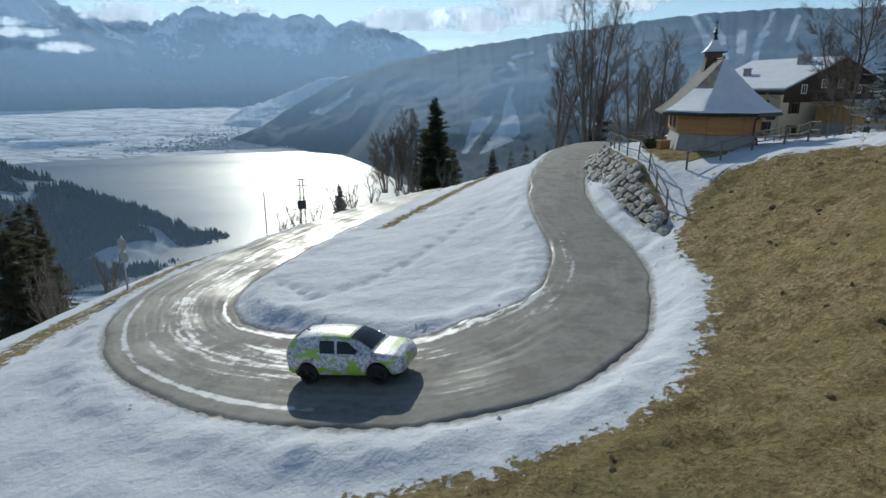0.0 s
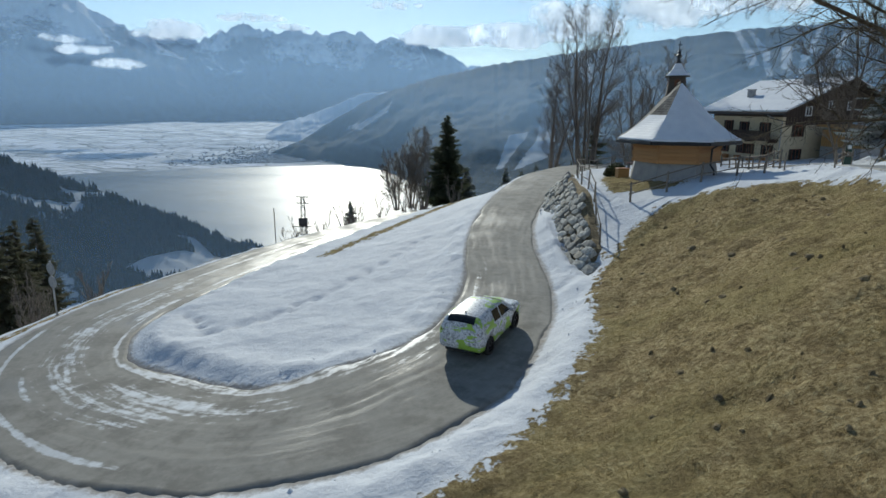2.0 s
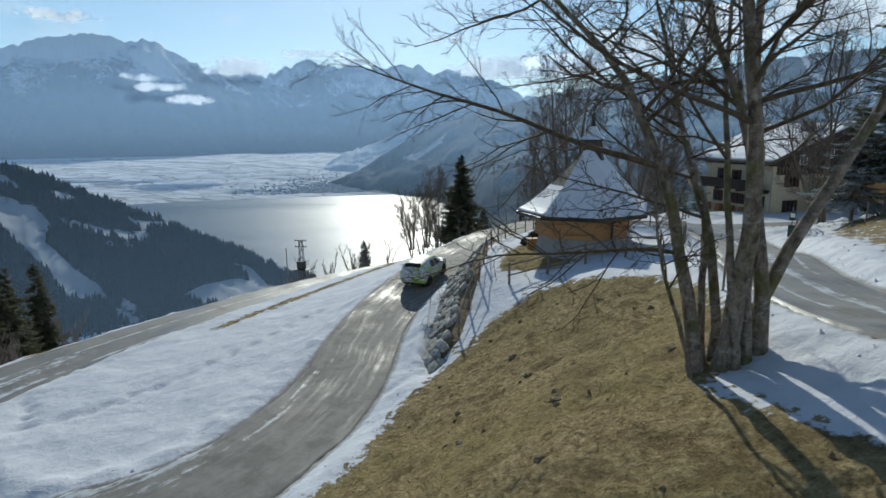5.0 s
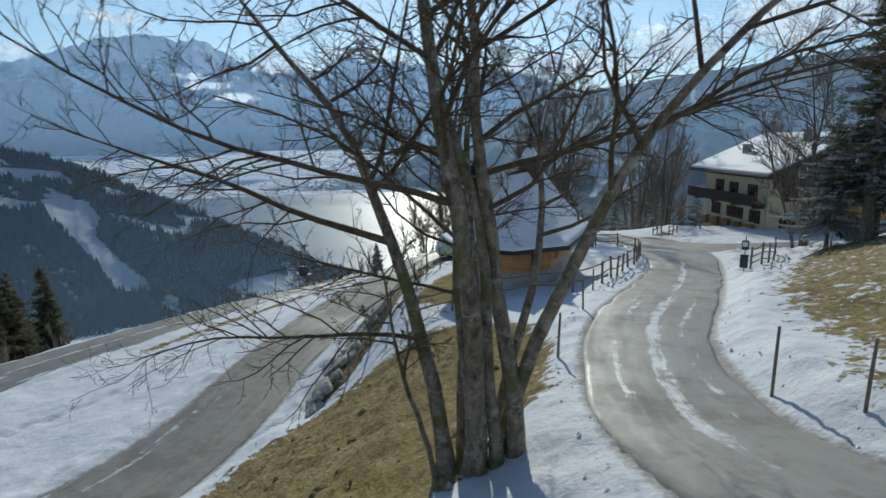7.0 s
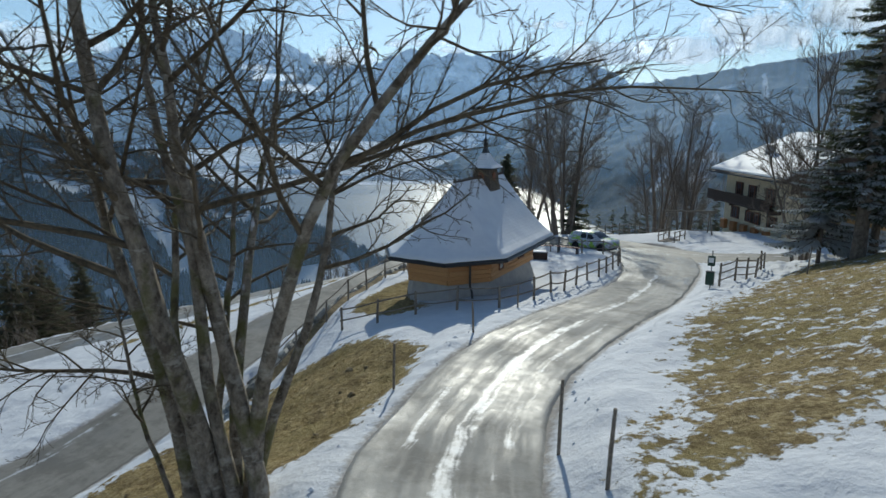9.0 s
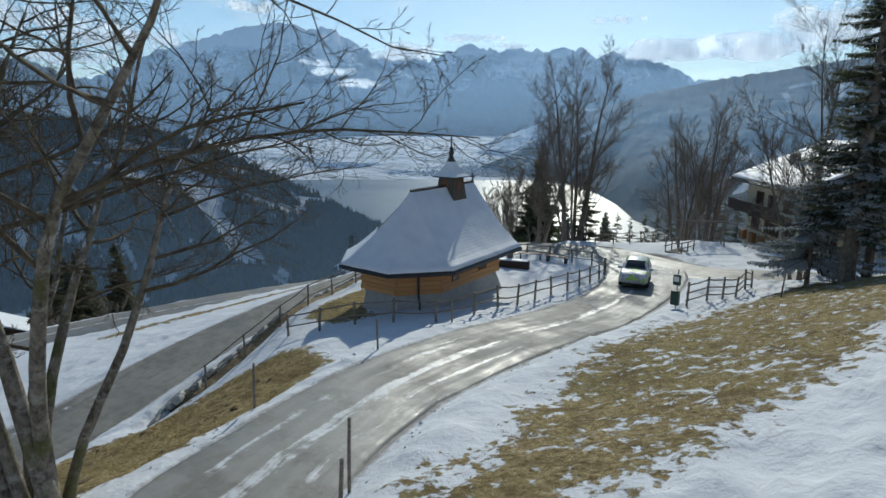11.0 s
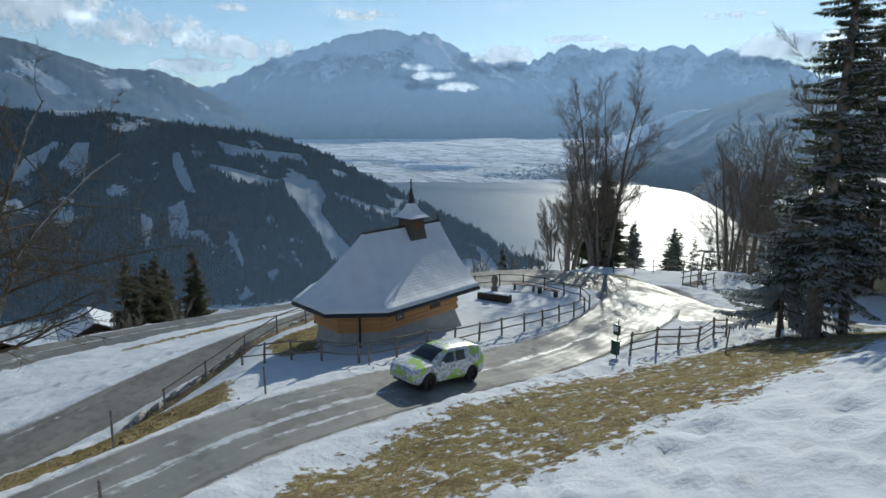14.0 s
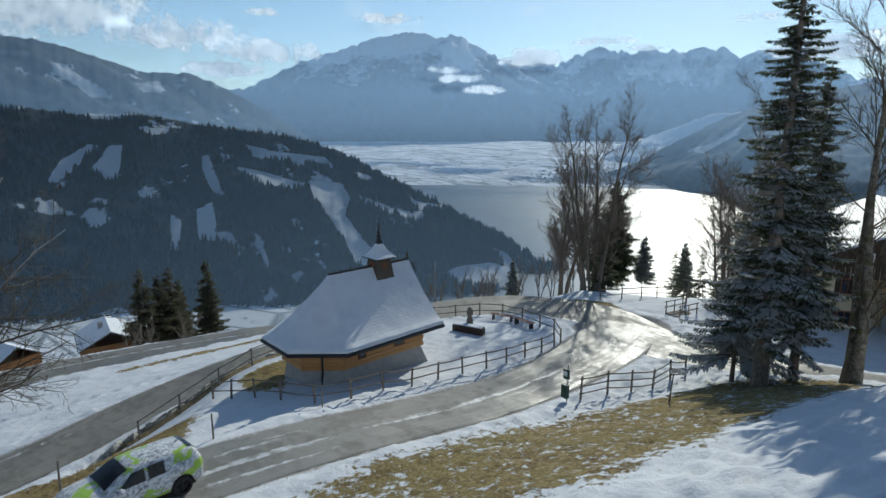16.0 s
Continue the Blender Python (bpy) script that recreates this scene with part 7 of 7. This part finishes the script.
# ---- drifting clouds on the mountains ----
def build_clouds():
    """Soft cumulus far behind the valley: gently curved sheets of vapour, thin towards their rims and lit through by the sun."""
    k = Mat("cloud", 1.0, 0, 0.0)
    tr, tl, df, ad, mx = k.node("BsdfTransparent"), k.node("BsdfTranslucent"), k.node("BsdfDiffuse"), k.node("AddShader"), k.node("MixShader")
    fine, big = k.noise(0.014, 9, 0.58), k.noise(0.006, 4, 0.5)
    tint = k.ramp(k.math("ADD", k.math("MULTIPLY", fine, 0.6), k.math("MULTIPLY", big, 0.4)), [(0.35, (0.36, 0.385, 0.42)), (0.62, (0.78, 0.78, 0.78))])
    k.link(tint, tl.inputs["Color"]), k.link(tint, df.inputs["Color"])
    f = k.math("ADD", k.attr("shape"), k.math("MULTIPLY", k.math("SUBTRACT", k.math("ADD", k.math("MULTIPLY", fine, 0.7), k.math("MULTIPLY", big, 0.3)), 0.5), 2.6))
    f = k.ramp(f, [(0.40, 0.0), (0.80, 0.97)])
    k.link(tl.outputs[0], ad.inputs[0]), k.link(df.outputs[0], ad.inputs[1])
    k.link(f, mx.inputs[0]), k.link(tr.outputs[0], mx.inputs[1]), k.link(ad.outputs[0], mx.inputs[2])
    k.link(mx.outputs[0], k.nt.nodes["Material Output"].inputs["Surface"])
    # bearing, height angle, half width and half height in degrees, thickness
    for n, (a0, e0, w, h, d) in enumerate(((-34.4, 4.15, 3.6, 0.5, 0.45), (-31.4, 3.1, 2.4, 0.6, 0.5), (-27.4, 5.9, 4.0, 1.1, 0.75), (-21.5, 7.2, 3.6, 0.6, 0.66), (-17.4, 6.5, 2.4, 0.45, 0.6), (-3.5, 5.9, 5.5, 1.3, 1.1), (2.5, 6.0, 5.0, 1.5, 1.1), (8.0, 7.0, 5.5, 2.2, 0.95),
                                             (15, 8.2, 6.0, 2.6, 1.0), (23, 9.0, 7.0, 2.8, 0.95), (-8.5, 8.5, 3.0, 0.6, 0.6), (-40.5, 9.3, 3.6, 0.7, 0.66), (-51.5, 9.5, 2.2, 0.45, 0.55), (-51.5, 6.2, 7.5, 1.3, 0.62), (-55.0, 4.6, 3.5, 1.0, 0.7), (-68.0, 8.4, 11, 2.8, 0.72), (-59.5, 7.4, 7.0, 1.8, 0.68), (-35.4, 4.9, 2.0, 0.5, 0.55))):
        r = 3100 if e0 > 3.5 else 2940
        verts, shape, faces = [], [], []
        for i in range(25):
            for j in range(13):
                u, v = i / 12 - 1, j / 6 - 1
                a, e = radians(a0 + u * w * 1.3), radians(e0 + v * h * 1.3)
                verts.append((CENTRE.x + math.sin(a) * r, CENTRE.y + math.cos(a) * r, CENTRE.z + math.tan(e) * r))
                q = math.hypot(u, v * (1.25 if v < 0 else 1.0))
                shape.append((d + 0.25) * max(-0.9, 1.0 - 1.3 * q * q))
        faces = [(i * 13 + j, (i + 1) * 13 + j, (i + 1) * 13 + j + 1, i * 13 + j + 1) for i in range(24) for j in range(12)]
        o = mesh_ob("cloud", verts, faces, k.m, smooth=True)
        o.data.attributes.new("shape", "FLOAT", "POINT").data.foreach_set("value", np.array(shape, np.float32))
        tagged(o, "white sunlit cumulus cloud over the mountains", "cloud", group="clouds")


build_clouds()


# ---- the car ----
def mat_camouflage():
    """Wrap of swirling grey, black and white scribble with lime patches."""
    k = Mat("camouflage_wrap", 0.38, 0, 0.5)
    n1 = k.noise(4.2, 6, 0.68, distort=2.2)
    n2 = k.noise(2.6, 5, 0.7, distort=2.5)
    c = k.ramp(n1, [(0.34, (0.10, 0.105, 0.115)), (0.43, (0.33, 0.345, 0.37)), (0.50, (0.60, 0.62, 0.65)), (0.58, (0.80, 0.81, 0.83))])
    c = k.mix(k.ramp(n2, [(0.55, 0.0), (0.65, 0.6)]), c, (0.72, 0.73, 0.76))
    t = k.node("TexNoise")
    t.inputs["Scale"].default_value, t.inputs["Detail"].default_value, t.inputs["Distortion"].default_value = 1.5, 3, 0.6
    k.link(k.coords("Object", (0.9, 0.9, 1.9), (0, radians(35), 0)), t.inputs["Vector"])
    lime = k.ramp(k.math("ADD", t.outputs["Fac"], k.math("MULTIPLY", k.math("SUBTRACT", n1, 0.5), 0.10)), [(0.555, 0.0), (0.575, 0.92)])
    c = k.mix(lime, c, (0.36, 0.58, 0.04))
    k.color(c)
    k.b.inputs["Coat Weight"].default_value, k.b.inputs["Coat Roughness"].default_value = 0.25, 0.25
    return k.m


M["wrap"] = mat_camouflage()
M["tyre"] = mat_plain("tyre_rubber", (0.010, 0.010, 0.011), (0.022, 0.022, 0.022), 18, 0.75)
M["rim"] = mat_plain("dark_alloy", (0.03, 0.03, 0.033), (0.06, 0.06, 0.065), 8, 0.35, 0.8, 0.05)
M["lamp"] = mat_plain("headlight_glass", (0.35, 0.37, 0.40), (0.55, 0.57, 0.6), 6, 0.12, 0.2, 0.05)
M["car_glass"] = mat_plain("tinted_car_glass", (0.008, 0.009, 0.011), (0.016, 0.018, 0.02), 2, 0.12, 0.0, 0.0)

# stations from tail to nose: x, half width, sill, waist, roof, half width of roof
BODY = [(-2.17, 0.72, 0.54, 0.97, 1.04, 0.66), (-2.12, 0.84, 0.40, 1.07, 1.18, 0.72), (-2.02, 0.89, 0.34, 1.10, 1.42, 0.69), (-1.86, 0.91, 0.31, 1.10, 1.58, 0.67), (-1.5, 0.92, 0.29, 1.09, 1.635, 0.65), (-0.8, 0.92, 0.28, 1.07, 1.66, 0.64),
        (-0.2, 0.92, 0.28, 1.05, 1.65, 0.64), (0.25, 0.92, 0.28, 1.04, 1.60, 0.63), (0.62, 0.92, 0.28, 1.03, 1.46, 0.63), (0.95, 0.915, 0.28, 1.03, 1.25, 0.68), (1.2, 0.91, 0.29, 1.02, 1.10, 0.76), (1.55, 0.90, 0.30, 1.0, 1.06, 0.74), (1.88, 0.87, 0.31, 0.95, 1.0, 0.70),
        (2.09, 0.80, 0.34, 0.86, 0.92, 0.62), (2.19, 0.66, 0.42, 0.74, 0.80, 0.52)]


def body_ring(s):
    x, w, sill, waist, roof, rw = s
    mid = (sill + waist) / 2
    return [(x, 0.0, sill), (x, w * 0.86, sill), (x, w * 0.985, sill + 0.08), (x, w, mid), (x, w * 0.985, waist - 0.06), (x, w * 0.95, waist), (x, rw + (w * 0.95 - rw) * 0.12, roof - (roof - waist) * 0.12), (x, rw * 0.86, roof - 0.01), (x, 0.0, roof + 0.025)]


def station(x):
    xs = [b[0] for b in BODY]
    return tuple(float(np.interp(x, xs, [b[i] for b in BODY])) for i in range(6))


def glass_point(x, h, side, off=0.012):
    """A point of the cabin side: h from the waist (0) to the roof rail (1)."""
    r = body_ring(station(x))
    a, b = Vector(r[5]), Vector(r[6])
    p = a.lerp(b, h)
    return Vector((p.x, side * (p.y + off), p.z))


def build_car():
    car = empty("car")
    bm = bmesh.new()
    rings = []
    xs = np.unique(np.r_[np.linspace(-2.17, 2.18, 42), [b[0] for b in BODY]])
    for x in xs:
        half = body_ring(station(x))
        full = half + [(p[0], -p[1], p[2]) for p in half[-2:0:-1]]
        row = []
        for q in full:
            v = Vector(q)
            for wx in (-1.34, 1.30):
                d = math.hypot(v.x - wx, v.z - 0.37)
                if abs(v.y) > 0.6 and d < 0.44 and v.z < 0.80:
                    k = 0.44 / max(d, 0.02)
                    v.z = 0.37 + max((v.z - 0.37) * k, math.sqrt(max(0.1936 - (v.x - wx) ** 2, 0)))
            row.append(bm.verts.new(v))
        rings.append(row)
    n = len(rings[0])
    for r0, r1 in zip(rings, rings[1:]):
        for j in range(n):
            bm.faces.new((r0[j], r0[(j + 1) % n], r1[(j + 1) % n], r1[j]))
    bm.faces.new(rings[0]), bm.faces.new(rings[-1][::-1])
    body = part("body", bm, M["wrap"], car, "grey-white camouflage wrap with lime patches", smooth=True)
    # side windows
    for side in (-1, 1):
        for x0, x1, x2, x3, lab in ((-0.78, -0.22, -0.22, -0.78, "rear"), (-0.12, 0.80, 0.28, -0.12, "front")):
            bm = bmesh.new()
            lo = [glass_point(x0 + (x1 - x0) * t / 5, 0.10, side) for t in range(6)]
            hi = [glass_point(x3 + (x2 - x3) * t / 5, 0.86, side) for t in range(6)]
            for i in range(5):
                bm.faces.new([bm.verts.new(p) for p in (lo[i], lo[i + 1], hi[i + 1], hi[i])])
            bmesh.ops.remove_doubles(bm, verts=bm.verts, dist=1e-4)
            bmesh.ops.solidify(bm, geom=bm.faces[:], thickness=0.008)
            part("side_window", bm, M["car_glass"], car)
    # windscreen and rear window
    for x0, x1, k0, k1, lab in ((1.10, 0.34, 0.90, 0.90, "windscreen"), (-2.02, -1.72, 0.80, 0.80, "rear_window")):
        bm = bmesh.new()
        rows = []
        for t in range(6):
            x = x0 + (x1 - x0) * t / 5
            s = station(x)
            w = s[5] * k0
            rows.append([bm.verts.new((x + (0.012 if lab == "windscreen" else -0.012), w * q, s[4] + 0.034 - 0.03 * q * q)) for q in (-1, -0.6, -0.2, 0.2, 0.6, 1)])
        for r0, r1 in zip(rows, rows[1:]):
            for j in range(5):
                bm.faces.new((r0[j], r0[j + 1], r1[j + 1], r1[j]))
        part(lab, bm, M["car_glass"], car, smooth=True)
    for side in (-1, 1):
        put_box("mirror", car, M["wrap"], 0.62, 0.78, side * 0.98 - 0.12, side * 0.98 + 0.12, 1.02, 1.18, 0.05)
        put_box("headlight", car, M["lamp"], 1.93, 2.07, side * 0.58 - 0.17, side * 0.58 + 0.17, 0.78, 0.90, 0.03)
        put_box("tail_light", car, M["red_wood"], -2.135, -2.0, side * 0.66 - 0.12, side * 0.66 + 0.12, 1.0, 1.14, 0.02)
    put_box("grille", car, M["metal_dark"], 2.08, 2.185, -0.42, 0.42, 0.42, 0.56, 0.02)
    put_box("upper_grille", car, M["metal_dark"], 2.02, 2.15, -0.36, 0.36, 0.74, 0.84, 0.02)
    put_box("rear_bumper", car, M["metal_dark"], -2.15, -2.02, -0.6, 0.6, 0.30, 0.40, 0.02)
    put_box("underbody", car, M["black"], -1.95, 1.95, -0.70, 0.70, 0.18, 0.40, 0.03)
    bm = bmesh.new()
    tube(bm, [Vector((-1.5, 0, 1.63)), Vector((-1.62, 0, 1.72))], [0.04, 0.015], 6)
    part("aerial", bm, M["metal_dark"], car)
    wheels = []
    for wx in (-1.34, 1.30):
        for side in (-1, 1):
            bm = bmesh.new()
            prof = [(0.235, -0.11), (0.33, -0.125), (0.362, -0.09), (0.37, 0.0), (0.362, 0.09), (0.33, 0.125), (0.235, 0.11)]
            rows = [[bm.verts.new((r * math.cos(2 * math.pi * i / 28), y, r * math.sin(2 * math.pi * i / 28))) for r, y in prof] for i in range(28)]
            for i in range(28):
                for j in range(len(prof) - 1):
                    bm.faces.new((rows[i][j], rows[i][j + 1], rows[(i + 1) % 28][j + 1], rows[(i + 1) % 28][j]))
            wheel = empty("wheel")
            wheel.parent = car
            wheel.matrix_basis = Matrix.Translation((wx, side * 0.81, 0.37))
            part("tyre", bm, M["tyre"], wheel, smooth=True)
            bm = bmesh.new()
            tube(bm, [Vector((0, side * 0.02, 0)), Vector((0, side * 0.05, 0))], [0.235, 0.235], 24)
            tube(bm, [Vector((0, side * 0.05, 0)), Vector((0, side * 0.10, 0))], [0.055, 0.05], 10)
            for q in range(5):
                a = 2 * math.pi * q / 5
                d = Vector((math.cos(a), 0, math.sin(a)))
                tube(bm, [d * 0.04 + Vector((0, side * 0.085, 0)), d * 0.23 + Vector((0, side * 0.075, 0))], [0.03, 0.022], 6)
            part("rim", bm, M["rim"], wheel)
            wheels.append((wheel, wx, side))
    tagged(car, "compact crossover in camouflage wrap with lime patches driving on the road", "car")
    return car, wheels


CAR, WHEELS = build_car()
CAR.scale = (0.88, 0.88, 0.88)
ROUTE = spline([(-16.8, 12.3, -9.78, 0), (-13, 9.6, -9.53, 0), (-9.4, 7.8, -9.08, 0), (-6.9, 7.6, -8.73, 0), (-4.5, 8.3, -8.38, 0), (-2.2, 9.95, -8.13, 0), (-0.7, 12.4, -7.93, 0), (0.3, 15.5, -7.73, 0), (0.6, 19, -7.43, 0), (0.6, 23, -7.03, 0), (1.0, 28, -6.53, 0),
                (2.6, 35, -5.93, 0), (5.6, 43, -5.48, 0), (9, 47.6, -5.45, 0), (13.5, 49.0, -5.6, 0), (17.2, 47, -5.38, 0), (19.4, 43, -4.93, 0), (20.0, 39, -4.57, 0), (19.8, 34, -4.22, 0), (18.85, 28.5, -3.62, 0), (17.5, 22, -2.62, 0),
                (16.3, 17, -2.22, 0), (16.0, 13, -2.02, 0), (16.5, 9.5, -1.72, 0)], 0.1)
WAY = np.r_[0, np.cumsum(np.hypot(*np.diff(ROUTE[:, :2], axis=0).T))]
# seconds and metres along the route
TIMES = [0, 0.5, 1, 1.5, 2, 2.5, 3, 3.5, 5, 6, 7, 9, 9.5, 10, 12.5, 13, 13.5, 14, 14.5, 15, 15.5, 16]
METRES = [8.8, 11.6, 14.3, 16.9, 19.6, 22.6, 25.8, 29.0, 37.9, 43.4, 50.0, 64.0, 66.9, 70.0, 81.0, 84.2, 86.9, 89.4, 91.8, 94.1, 96.4, 98.7]


def way_at(t):
    """Distance along the route: a smooth line through the known moments."""
    i = min(max(int(np.searchsorted(TIMES, t, side="right")) - 1, 0), len(TIMES) - 2)
    def slope(k):
        if k == 0 or k == len(TIMES) - 1:
            j = min(k, len(TIMES) - 2)
            return (METRES[j + 1] - METRES[j]) / (TIMES[j + 1] - TIMES[j])
        return (METRES[k + 1] - METRES[k - 1]) / (TIMES[k + 1] - TIMES[k - 1])
    h = TIMES[i + 1] - TIMES[i]
    u = (t - TIMES[i]) / h
    return METRES[i] * (2 * u ** 3 - 3 * u * u + 1) + slope(i) * h * (u ** 3 - 2 * u * u + u) + METRES[i + 1] * (3 * u * u - 2 * u ** 3) + slope(i + 1) * h * (u ** 3 - u * u)


def place_at(s):
    return Vector([float(np.interp(s, WAY, ROUTE[:, i])) for i in range(3)])


def motions():
    rows = []
    for k in range(81):
        t = k * 0.2
        s = way_at(t)
        a, b = place_at(s - 1.16), place_at(s + 1.16)
        c = (a + b) / 2
        d = (b - a).normalized()
        left = Vector((-d.y, d.x, 0)).normalized()
        up = d.cross(left)
        m = Matrix((d, left, up)).transposed().to_4x4()
        m.translation = c + Vector((0, 0, 0.045))
        rows.append((t, m))
    walk(CAR, rows)
    for wheel, wx, side in WHEELS:
        rows = []
        for k in range(241):
            t = k / 15
            rows.append((t, Matrix.Translation((wx, side * 0.81, 0.37)) @ Matrix.Rotation(way_at(t) / 0.326, 4, "Y")))
        walk(wheel, rows)


motions()
